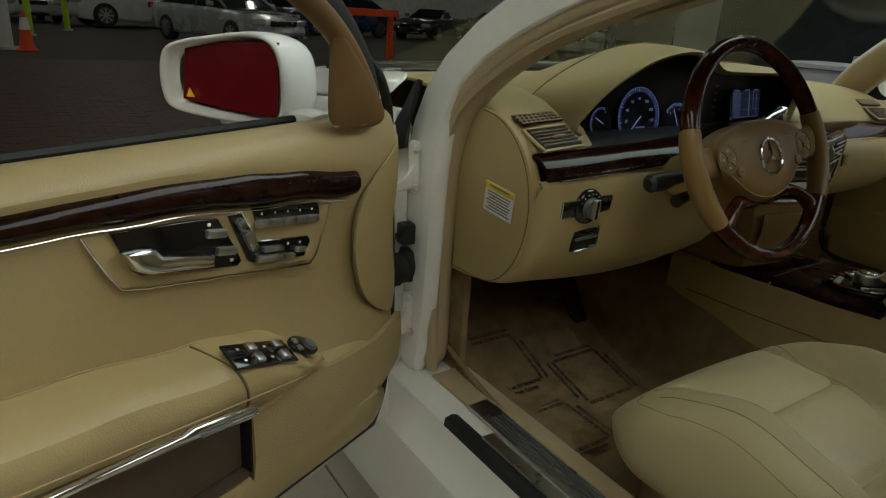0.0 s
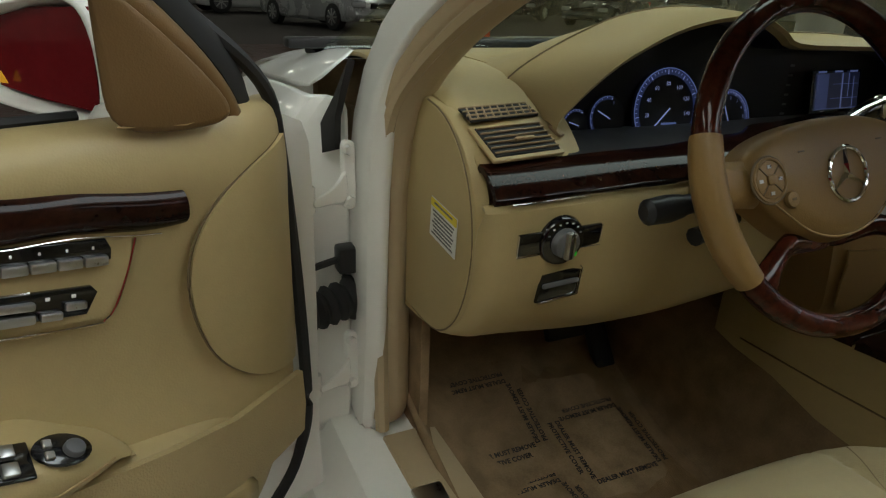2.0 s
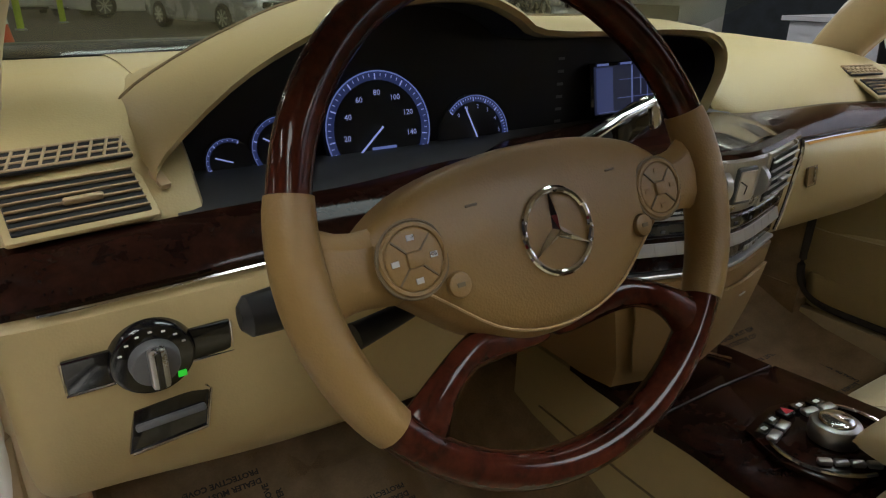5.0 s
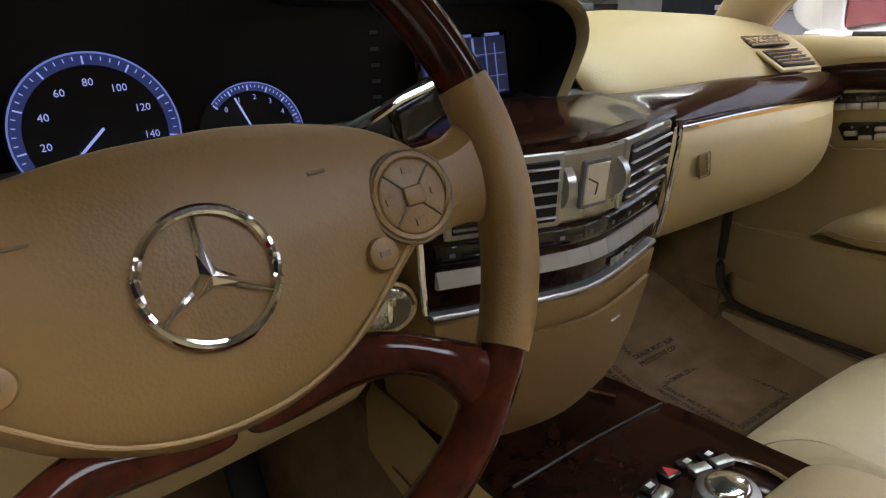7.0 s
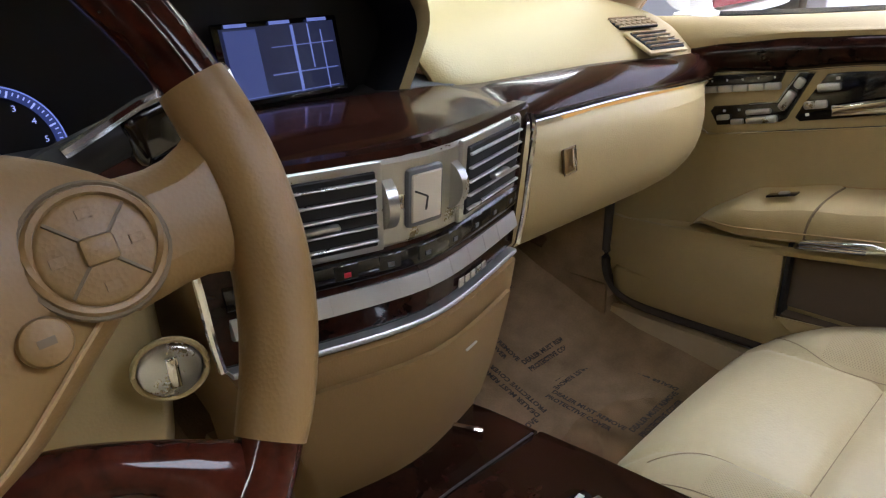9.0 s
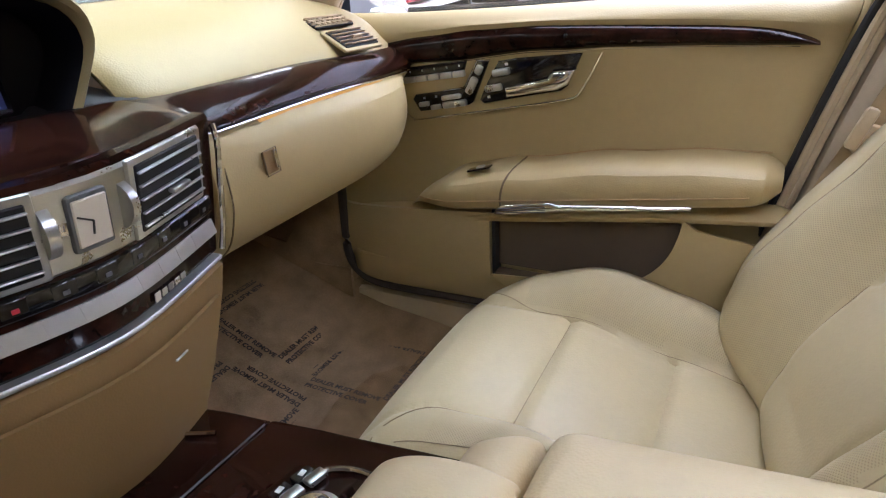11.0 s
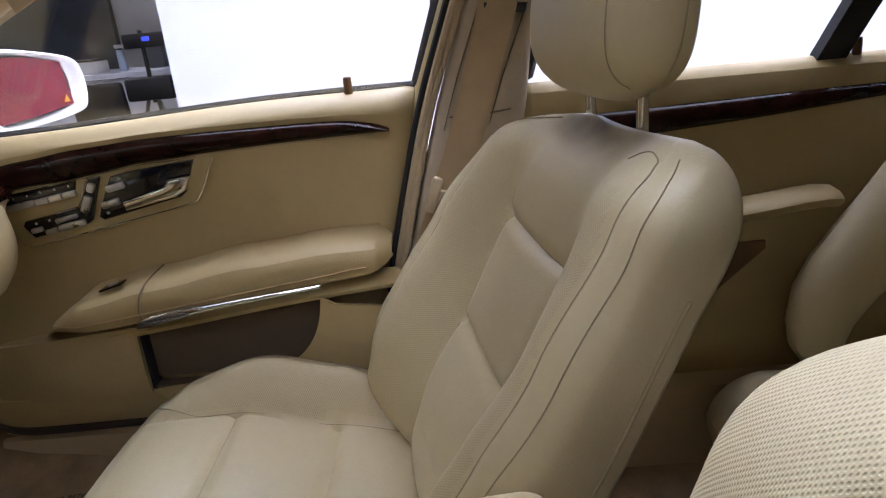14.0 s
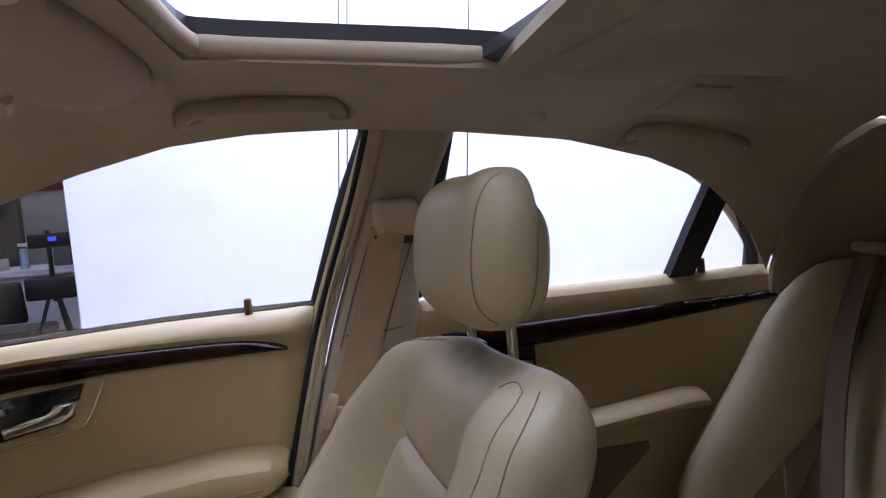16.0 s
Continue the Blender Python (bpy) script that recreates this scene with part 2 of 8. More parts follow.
def rrect(w, h, r, n=4, cx=0.0, cy=0.0):
    out = []
    for sx, sy, a in ((1, 1, 0), (-1, 1, 90), (-1, -1, 180), (1, -1, 270)):
        for k in range(n + 1):
            q = radians(a + 90 * k / n)
            out.append((cx + sx * (w / 2 - r) + r * math.cos(q), cy + sy * (h / 2 - r) + r * math.sin(q)))
    return out


def span(a, b, n):
    return [a + (b - a) * k / (n - 1) for k in range(n)]


# ---- the hall ----
TILE = mat("pale_floor_tile", (0.62, 0.58, 0.50), 0.35, scale=5, amount=0.06)
BRICK = mat("dark_red_brick_paver", (0.062, 0.027, 0.020), 0.6, scale=9, amount=0.35)
GROUT = mat("grey_grout", (0.06, 0.05, 0.045), 0.9, scale=30, amount=0.2)
WALL = mat("off_white_wall_paint", (0.55, 0.55, 0.52), 0.8, scale=3, amount=0.12)
RED_WALL = mat("red_wall_paint", (0.42, 0.012, 0.016), 0.7, scale=4, amount=0.06)
WALL_RED = mat("dark_red_wall_paint", (0.16, 0.03, 0.025), 0.7, scale=4, amount=0.15)
BOARD = mat("white_photo_backdrop", (0.81, 0.82, 0.895), 0.85, scale=1.5, amount=0.02)
STEEL = mat("galvanised_steel", (0.35, 0.35, 0.36), 0.45, metal=0.8, scale=20, amount=0.15)
CEIL_PAINT = mat("grey_ceiling_paint", (0.10, 0.10, 0.10), 0.9, scale=3, amount=0.15)
LAMP_GLOW = glow("lamp_tube_light", (1.0, 0.97, 0.88), 30.0)
SOFT_GLOW = glow("softbox_light", (0.92, 0.95, 1.0), 12.5)

X0, X1, Y0, Y1, CEIL = -16.0, 34.0, -9.0, 36.0, 4.4


def box_between(a, b):
    return rbox(b[0] - a[0], b[1] - a[1], b[2] - a[2], 0, 1, Matrix.Translation([(p + q) / 2 for p, q in zip(a, b)]))


one("ground", box_between((X0, Y0, -0.3), (X1, Y1, -0.012)), GROUT, "dark brick-paved hall floor bed", "floor", "structure", smooth=False)
one("wall_south", box_between((X0, Y0 - 0.3, -0.3), (X1, Y0, CEIL)), RED_WALL, "plain red painted hall wall", "wall", "structure", smooth=False)
one("wall_west", box_between((X0 - 0.3, Y0, -0.3), (X0, Y1, CEIL)), WALL, "plain painted hall wall", "wall", "structure", smooth=False)
one("wall_east", box_between((X1, Y0, -0.3), (X1 + 0.3, Y1, CEIL)), WALL, "plain painted hall wall", "wall", "structure", smooth=False)
north = one("wall_north", box_between((X0, Y1, -0.3), (X1, Y1 + 0.3, CEIL)), WALL, "off-white hall wall with a dark red band", "wall", "structure", smooth=False)
part("red_band", box_between((X0, Y1 - 0.02, 2.1), (X1, Y1 - 0.002, 2.9)), WALL_RED, north, "dark red painted band", smooth=False)
one("ceiling", box_between((X0, Y0, CEIL), (X1, Y1, CEIL + 0.2)), CEIL_PAINT, "dark grey hall ceiling", "ceiling", "structure", smooth=False)

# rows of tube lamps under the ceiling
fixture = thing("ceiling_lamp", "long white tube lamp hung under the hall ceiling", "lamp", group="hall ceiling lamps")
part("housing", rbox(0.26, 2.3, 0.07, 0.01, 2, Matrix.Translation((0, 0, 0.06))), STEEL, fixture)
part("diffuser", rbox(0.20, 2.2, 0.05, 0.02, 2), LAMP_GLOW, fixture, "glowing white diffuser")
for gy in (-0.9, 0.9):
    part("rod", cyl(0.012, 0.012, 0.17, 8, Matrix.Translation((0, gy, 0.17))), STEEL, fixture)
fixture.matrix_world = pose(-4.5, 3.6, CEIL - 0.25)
for gx in (-10.0, -4.5, 1.0, 6.5, 12.5, 19.0, 26.0):
    for gy in (-6.0, -2.0, 3.6, 8.5, 14.0, 20.0, 27.0, 33.0):
        if (gx, gy) == (-4.5, 3.6) or (-1 < gx < 5 and gy < 3) or (gx < 0 and gy < 0):
            continue
        copy_thing(fixture, pose(gx, gy, CEIL - 0.25))
# extra lamps off the rows, added unseen to brighten driver door and pillar
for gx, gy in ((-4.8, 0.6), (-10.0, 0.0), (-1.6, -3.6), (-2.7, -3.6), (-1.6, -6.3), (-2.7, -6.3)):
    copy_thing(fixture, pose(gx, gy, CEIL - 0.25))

# photo booth beside the car: backdrop and overhead light panel
one("photo_backdrop", box_between((2.62, -7.5, 0.0), (2.70, 0.685, 3.3)), BOARD, "tall white photo backdrop panel standing beside the car", "backdrop", smooth=False)
soft = thing("overhead_softbox", "large white light panel hung above the car", "softbox")
part("diffuser", box_between((0.30, -3.6, 3.32), (2.6, 0.9, 3.34)), SOFT_GLOW, soft, "glowing white fabric", smooth=False)
part("frame", join(box_between((0.22, -3.68, 3.30), (0.30, 0.98, 3.42)), box_between((2.6, -3.68, 3.30), (2.68, 0.98, 3.42)), box_between((0.30, 0.9, 3.30), (2.6, 0.98, 3.42)), box_between((0.30, -3.68, 3.30), (2.6, -3.6, 3.42))), STEEL, soft, smooth=False)
part("back_cloth", box_between((0.30, -3.6, 3.36), (2.6, 0.9, 3.38)), BLACK, soft, smooth=False)

# added panel, out of view: brightens the driver door, pillar and sill
high = thing("fill_panel", "added fill light panel, unseen, above the open driver door", "light panel")
HIGH_GLOW = glow("fill_panel_light", (1.0, 0.985, 0.94), 13.0)
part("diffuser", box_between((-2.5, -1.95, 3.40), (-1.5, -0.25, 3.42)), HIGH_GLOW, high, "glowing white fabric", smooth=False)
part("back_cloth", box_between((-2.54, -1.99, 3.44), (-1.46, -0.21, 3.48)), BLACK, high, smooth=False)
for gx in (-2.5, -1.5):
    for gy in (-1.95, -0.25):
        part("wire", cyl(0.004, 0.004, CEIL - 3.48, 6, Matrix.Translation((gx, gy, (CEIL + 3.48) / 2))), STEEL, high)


# ---- the car body: sills, pillars, roof, floor ----
body = thing("car_body", "white painted saloon body shell with tan pillar trim", "car body", kind="structure")
# upper edge of the side windows, front to rear
RAIL = [(0.742, 0.43, 0.62), (0.742, 0.428, 0.80), (0.738, 0.415, 0.955), (0.722, 0.365, 1.04), (0.69, 0.235, 1.135), (0.652, 0.085, 1.20), (0.622, -0.029, 1.237), (0.607, -0.123, 1.266), (0.594, -0.262, 1.298), (0.588, -0.374, 1.307), (0.588, -0.504, 1.305), (0.594, -0.651, 1.292), (0.606, -0.815, 1.270), (0.624, -0.953, 1.232), (0.644, -1.047, 1.19), (0.666, -1.115, 1.13), (0.700, -1.175, 1.06), (0.722, -1.205, 0.99), (0.74, -1.20, 0.90)]


def smooth_edge(t):
    t = max(0.0, min(1.0, t))
    return t * t


def sweep(points, section, sx, twist=None):
    """A bar along points; section rows are (inwards, to the upper or outer side of the opening)."""
    pts = [Vector(p) for p in points]
    rings = []
    for i, p in enumerate(pts):
        t = (pts[min(i + 1, len(pts) - 1)] - pts[max(i - 1, 0)]).normalized()
        up = t.cross(Vector((1, 0, 0))).normalized()
        if up.z < -0.2 or (abs(up.z) <= 0.2 and up.y < 0 and p.y > 0) or (abs(up.z) <= 0.2 and up.y > 0 and p.y < -0.8):
            up = -up
        inn = Vector((-1, 0, 0))
        f = twist(p) if twist else 0.0
        rings.append([sx(p + inn * a + up * (b + f * (0.03 + 0.15 * b - b) if b < 0.02 else b)) for a, b in section])
    return loft(rings, True)


for side in (-1, 1):
    def sx(p, side=side):
        return Vector((side * p[0], p[1], p[2]))
    prof = [(0.905, 0.18), (0.912, 0.32), (0.893, 0.366), (0.858, 0.380), (0.845, 0.392), (0.832, 0.418), (0.80, 0.428), (0.70, 0.425), (0.66, 0.30), (0.66, 0.18)]
    part("sill", loft([[sx((x, y, z)) for x, z in prof] for y in (0.62, 0.40, 0.0, -0.5, -1.2, -1.9)], True), WHITE_PAINT, body, "white painted door sill")
    up = 0.076 if side > 0 else 0.0
    part("sill_cover", loft([[sx((x, y, z)) for x, z in ((0.768, 0.424 + up), (0.764, 0.4315 + up), (0.70, 0.433 + up), (0.668, 0.425 + up), (0.652, 0.38), (0.650, 0.30), (0.665, 0.30), (0.69, 0.41))] for y in (0.345 if side > 0 else 0.42, 0.2, -0.2, -0.6, -1.25)], True), PLASTIC_TAN, body, "beige plastic sill cover")
    part("sill_step", loft([[sx((x, y, z)) for x, z in ((0.835, 0.405), (0.83, 0.432), (0.815, 0.436), (0.80, 0.43), (0.80, 0.40))] for y in (0.27, 0.1, -0.4, -1.1)], True), RUBBER, body, "black rubber sill seal")
    # white hinge pillar running up into the windscreen pillar
    outer = [(p[0] + 0.055, p[1] + 0.012, p[2]) for p in RAIL]
    part("pillar", sweep([(0.80, 0.47, 0.38)] + outer[:-6], [(0.040, -0.034), (0.022, -0.028), (0.004, -0.014), (0.0, 0.010), (0.002, 0.04), (0.004, 0.11), (0.036, 0.11), (0.042, 0.03)], sx, lambda p: smooth_edge((p.z - 0.90) / 0.13)), WHITE_PAINT, body, "white door pillar sweeping up to the roof", subdiv=1)
    part("door_seal", tube([sx((p[0] + 0.024, p[1] + 0.002, p[2] + 0.006)) for p in smooth_line([(0.742, 0.42, 0.44)] + RAIL[:-1], 4)], 0.0125, 8), PLASTIC_TAN, body, "beige rubber door seal")
    part("pillar_trim", sweep(([(0.742, 0.424, 0.43), (0.742, 0.428, 0.52)] if side < 0 else []) + RAIL[:8], [(-0.012, 0.0), (0.004, -0.004), (0.030, 0.012), (0.042, 0.04), (0.036, 0.085), (0.0, 0.10), (-0.02, 0.06), (-0.046, 0.045), (-0.046, 0.014)], sx), PLASTIC_TAN, body, "tan windscreen pillar trim", subdiv=2)
    part("roof_rail_trim", tube([sx((p[0] + 0.012, p[1], p[2] + 0.010)) for p in smooth_line(RAIL[6:-1], 4)], 0.009, 8), PLASTIC_TAN, body, "beige roof edge trim")
    # footwell side and front wall
    part("footwell_panel", loft([[sx((0.705, y, z)), sx((0.690, y, z)), sx((0.690, y, z2)), sx((0.705, y, z2))] for y, z, z2 in ((0.405, 0.31, 0.93), (0.45, 0.30, 0.93), (0.70, 0.32, 0.93), (1.0, 0.40, 0.93))], True), CARPET, body, "brown carpeted footwell side")
    # middle pillar, leaning back towards the roof
    b0, b1 = [], []
    for z, yf, yr, xi in ((1.325, -0.560, -0.690, 0.555), (1.300, -0.552, -0.668, 0.580), (1.265, -0.543, -0.645, 0.592), (1.189, -0.518, -0.615, 0.626), (1.12, -0.492, -0.597, 0.650), (1.04, -0.462, -0.590, 0.672), (0.965, -0.437, -0.584, 0.684), (0.80, -0.392, -0.54, 0.690), (0.62, -0.350, -0.53, 0.690), (0.44, -0.33, -0.53, 0.690)):
        yf -= 0.12 * max(0.0, min(1.0, (1.0 - z) / 0.3)) if side < 0 else 0.0
        b0.append([sx((xi + 0.03, yf, z)), sx((xi + 0.008, yf - 0.004, z)), sx((xi, yf - 0.016, z)), sx((xi - 0.003, (yf + yr) / 2, z)), sx((xi + 0.002, yr + 0.014, z)), sx((xi + 0.012, yr, z)), sx((xi + 0.09, yr, z)), sx((xi + 0.09, yf, z))])
        b1.append((xi + 0.014, yf + 0.006, z))
    part("middle_pillar", loft(b0, True), HEADLINING, body, "beige middle pillar trim", subdiv=1)
    for k, d in enumerate((0.018, 0.008, -0.001)):
        part("pillar_seal", tube([sx((x + (0.012, 0.004, 0.0)[k], y + d, z)) for x, y, z in smooth_line(b1[1:], 4)], (0.006, 0.0065, 0.005)[k], 8), (RUBBER, PLASTIC_TAN, PLASTIC_TAN)[k], body, ("black rubber seal", "beige seal", "beige seal")[k])
    for dy in (0.026, -0.040):
        part("belt_channel", tube([sx((x - 0.0165, y - 0.052 + dy, z)) for x, y, z in smooth_line(b1[3:7], 4)], 0.0011, 5), SEAM, body)
    part("trim_joint", tube([sx((x - 0.015, y - d, z)) for x, y, z, d in ((0.688, -0.447, 0.985, 0.02), (0.686, -0.447, 0.987, 0.08), (0.690, -0.447, 0.99, 0.11))], 0.0014, 5), SEAM, body)

# roof lining with the opening of the sunroof
def rail_at(y):
    """Inner edge of the roof side over the windows: x and z."""
    for p, q in zip(RAIL[3:], RAIL[4:]):
        if q[1] <= y <= p[1]:
            t = (y - p[1]) / (q[1] - p[1])
            return p[0] + (q[0] - p[0]) * t, p[2] + (q[2] - p[2]) * t
    return RAIL[17][0], RAIL[17][2]


def roof_z(x, y):
    base = 1.350 + 0.087 * (y + 0.38)
    if y < -0.95:
        base -= 0.35 * (y + 0.95) ** 2
    if y > -0.3:
        base -= 0.42 * (y + 0.3) ** 2
    return base - 0.05 * max(0.0, min(abs(x), 0.36) - 0.12) ** 2


def lining_z(x, y):
    """The lining bends down to the upper edge of the side windows."""
    xr, zr = rail_at(y)
    top = roof_z(x, y)
    s = max(0.0, min(1.0, (abs(x) - 0.36) / max(0.02, xr - 0.36)))
    return top + (min(zr, top) - top) * s ** 2.6


ys = [0.10, 0.06, 0.02, -0.02, -0.06, -0.10, -0.14, -0.18, -0.22, -0.26, -0.30, -0.345, -0.365, -0.41, -0.45, -0.50, -0.55, -0.60, -0.625, -0.66, -0.70, -0.74, -0.78, -0.82, -0.86, -0.90, -0.95, -1.0, -1.05, -1.10, -1.15, -1.19]
half = [0.0, 0.1, 0.2, 0.30, 0.33, 0.345, 0.36]
bm = bmesh.new()
cols = {}
for j, y in enumerate(ys):
    xr, zr = rail_at(y)
    side_x = half + [0.36 + (xr - 0.36) * k for k in (0.12, 0.24, 0.36, 0.48, 0.6, 0.7, 0.8, 0.88, 0.94, 0.98, 1.0)]
    row = [-x for x in side_x[:0:-1]] + side_x
    for i, x in enumerate(row):
        edge = 0.008 * smooth_edge((abs(x) - 0.9 * xr) / (0.1 * xr))
        cols[i, j] = bm.verts.new((x, y, lining_z(x, y) - edge))
width = 2 * (len(half) + 11) - 1
mid_i = width // 2
for i in range(width - 1):
    for j in range(len(ys) - 1):
        inside = max(abs(i - mid_i), abs(i + 1 - mid_i)) <= 5
        if inside and ys[j] <= -0.345 + 1e-6 and ys[j + 1] >= -0.66 - 1e-6:
            continue
        bm.faces.new((cols[i, j], cols[i + 1, j], cols[i + 1, j + 1], cols[i, j + 1]))
rear_rows = []
for y, drop in ((-1.19, 0.0), (-1.24, 0.0), (-1.30, 0.0), (-1.38, 0.0), (-1.46, 0.0)):
    edge_x = [0.0, 0.12, 0.24, 0.36, 0.46, 0.54, 0.60, 0.655, 0.695, 0.718, 0.73, 0.735]
    fall = [0.0, 0.002, 0.006, 0.016, 0.034, 0.062, 0.10, 0.16, 0.24, 0.34, 0.52, 0.80]
    ring = [(x, y, roof_z(0, y) - f) for x, f in zip(edge_x, fall)]
    rear_rows.append([(-x, y, z) for x, y, z in ring[:0:-1]] + ring)
lining = one("headlining", thick(join(bm, loft(rear_rows)), 0.012), HEADLINING, "beige fabric roof lining with an open sunroof", "ceiling", "structure")
bm = loft([[(x, y, roof_z(x, y) + 0.024) for x in span(-0.52, 0.52, 9)] for y in ys if -0.36 < y < -0.05])
bm = join(bm, loft([[(x, y, roof_z(x, y) + 0.024) for x in span(-0.52, 0.52, 9)] for y in ys + [-1.4, -1.6] if y < -0.72]))
for sgn in (-1, 1):
    bm = join(bm, loft([[(sgn * x, y, roof_z(x, y) + 0.024) for x in (0.38, 0.45, 0.53)] for y in (-0.345, -0.45, -0.55, -0.74)]))
part("roof_skin", thick(bm, 0.012), WHITE_PAINT, body, "white roof panel")
hole = [(-0.338, -0.375), (-0.315, -0.350), (-0.15, -0.347), (0.15, -0.347), (0.315, -0.350), (0.338, -0.375), (0.342, -0.45), (0.342, -0.60), (0.340, -0.715), (0.20, -0.745), (0, -0.755), (-0.20, -0.745), (-0.340, -0.715), (-0.342, -0.60), (-0.342, -0.45)]
hole3 = smooth_line([(x, y, roof_z(x, y)) for x, y in hole], 3, True)
sun = thing("sunroof", "open sliding sunroof with black frame and beige blind", "sunroof")
part("trim_roll", tube([(p.x * 1.02, p.y, p.z + 0.002) for p in hole3], 0.012, 10, True), HEADLINING, sun, "beige rolled edge")
part("rim", loft([[(p.x * (1.0 + 0.10 * h), p.y, p.z + h) for p in hole3] + [(hole3[0].x * (1.0 + 0.10 * h), hole3[0].y, hole3[0].z + h)] for h in (0.004, 0.012, 0.020, 0.028)]), BLACK, sun, "black frame rim", smooth=False)
# rear panel pushed back, with its blind
part("panel_edge", loft([[(x, y - 0.05 * (1 - (x / 0.36) ** 2), roof_z(x, y) + z) for y, z in ((-0.638, -0.002), (-0.640, 0.012), (-0.70, 0.016), (-0.70, -0.010), (-0.674, -0.011))] for x in span(-0.345, 0.345, 13)], True), BLACK, sun, "black sliding panel edge")
part("blind", loft([[(x, y - 0.05 * (1 - (x / 0.36) ** 2), roof_z(x, y) + z) for y, z in ((-0.672, -0.008), (-0.680, -0.018), (-0.74, -0.014), (-0.80, 0.004), (-0.80, 0.008), (-0.676, 0.006))] for x in span(-0.345, 0.345, 13)], True), HEADLINING, sun, "beige roller blind")


# ---- roof and pillar fittings ----
def grab_handle(points, label):
    ob = thing("grab_handle", label, "grab handle", group="grab handles")
    pts = smooth_line(points, 5)
    part("bar", tube(pts, 0.0082, 10, flat=1.3), HEADLINING, ob)
    for end, nxt in ((points[0], points[1]), (points[-1], points[-2])):
        d = Vector(end)
        part("foot", rbox(0.022, 0.035, 0.032, 0.008, 3, Matrix.Translation((d.x + 0.006, d.y, d.z))), HEADLINING, ob)
    return ob


grab_handle([(0.538, -0.300, 1.312), (0.508, -0.303, 1.308), (0.497, -0.322, 1.312), (0.493, -0.40, 1.313), (0.497, -0.472, 1.310), (0.508, -0.490, 1.304), (0.538, -0.494, 1.308)], "beige grab handle above the passenger window")
grab_handle([(0.592, -0.905, 1.250), (0.564, -0.908, 1.252), (0.553, -0.925, 1.256), (0.551, -0.99, 1.248), (0.559, -1.06, 1.232), (0.572, -1.078, 1.224), (0.602, -1.084, 1.218)], "beige grab handle above the rear window")
visor = thing("sun_visor", "beige fabric sun visor folded up", "sun visor")
vis = [(0.10, -0.10), (0.13, -0.288), (0.16, -0.305), (0.32, -0.308), (0.40, -0.300), (0.468, -0.252), (0.482, -0.225), (0.478, -0.19), (0.44, -0.165), (0.40, -0.160), (0.385, -0.135), (0.14, -0.075)]
rows = []
ctr = Vector((0.29, -0.20, 0))
for grow, drop in ((0.0, -0.036), (0.5, -0.036), (0.9, -0.035), (0.97, -0.030), (1.0, -0.022), (0.98, -0.012)):
    rows.append([(ctr.x + (x - ctr.x) * grow, ctr.y + (y - ctr.y) * grow, lining_z(ctr.x + (x - ctr.x) * grow, ctr.y + (y - ctr.y) * grow) + drop) for x, y, _ in smooth_line([(x, y, 0) for x, y in vis], 4, True)])
bm = loft(rows, True, False)
bmesh.ops.remove_doubles(bm, verts=bm.verts, dist=1e-5)
part("panel", bm, HEADLINING, visor, smooth=60)
part("hinge", tube([(0.40, -0.155, 1.322), (0.43, -0.14, 1.315), (0.44, -0.11, 1.312)], 0.007), PLASTIC_TAN, visor)
overhead = thing("overhead_console", "beige roof console with reading lamps", "roof console")
part("housing", rbox(0.24, 0.15, 0.035, 0.015, 3, pose(0.0, -0.235, 1.344, 4)), PLASTIC_TAN, overhead)
part("lamp_lens", rbox(0.06, 0.05, 0.008, 0.004, 2, pose(0.06, -0.25, 1.326, 4)), WHITE_PRINT, overhead, "milky lamp lens")
part("lamp_lens", rbox(0.06, 0.05, 0.008, 0.004, 2, pose(-0.06, -0.25, 1.326, 4)), WHITE_PRINT, overhead, "milky lamp lens")
lampr = thing("reading_lamp", "beige moulded rear reading lamp in the roof lining", "reading lamp")
part("housing", rbox(0.17, 0.13, 0.03, 0.014, 3, pose(0.42, -0.935, lining_z(0.42, -0.935) - 0.008, 6, 8)), HEADLINING, lampr)
part("lens", rbox(0.10, 0.05, 0.008, 0.004, 2, pose(0.42, -0.915, lining_z(0.42, -0.915) - 0.023, 6, 8)), HEADLINING, lampr)
hook = thing("coat_hook", "small beige coat hook on the roof side lining", "hook")
part("plate", rbox(0.012, 0.03, 0.018, 0.004, 2, Matrix.Translation((0.548, -0.755, lining_z(0.548, -0.755) - 0.004))), HEADLINING, hook)
part("tab", rbox(0.012, 0.014, 0.020, 0.004, 2, Matrix.Translation((0.545, -0.762, lining_z(0.545, -0.762) - 0.012))), HEADLINING, hook)

# passenger's belt on the middle pillar
belt = thing("seat_belt", "tan woven seat belt hanging from the middle pillar", "seat belt")
part("anchor", rbox(0.028, 0.066, 0.054, 0.010, 3, pose(0.622, -0.556, 1.160, 0, -22, 0)), PLASTIC_TAN, belt, "beige belt guide housing")
part("anchor_slot", rbox(0.016, 0.060, 0.014, 0.004, 2, pose(0.628, -0.550, 1.132, 10, -22, 0)), BLACK, belt, "dark belt slot")
run = smooth_line([(0.618, -0.543, 1.142), (0.648, -0.518, 1.05), (0.666, -0.486, 0.95), (0.668, -0.455, 0.87), (0.672, -0.41, 0.75), (0.675, -0.38, 0.60), (0.68, -0.37, 0.50)], 5)
part("webbing", thick(loft([[(p.x, p.y - 0.024, p.z - 0.007), (p.x - 0.002, p.y, p.z), (p.x, p.y + 0.024, p.z + 0.007)] for p in run]), 0.0025), mat("tan_belt_webbing", (0.36, 0.26, 0.14), 0.8, scale=30, amount=0.08, bump=0.5, bump_scale=900), belt)
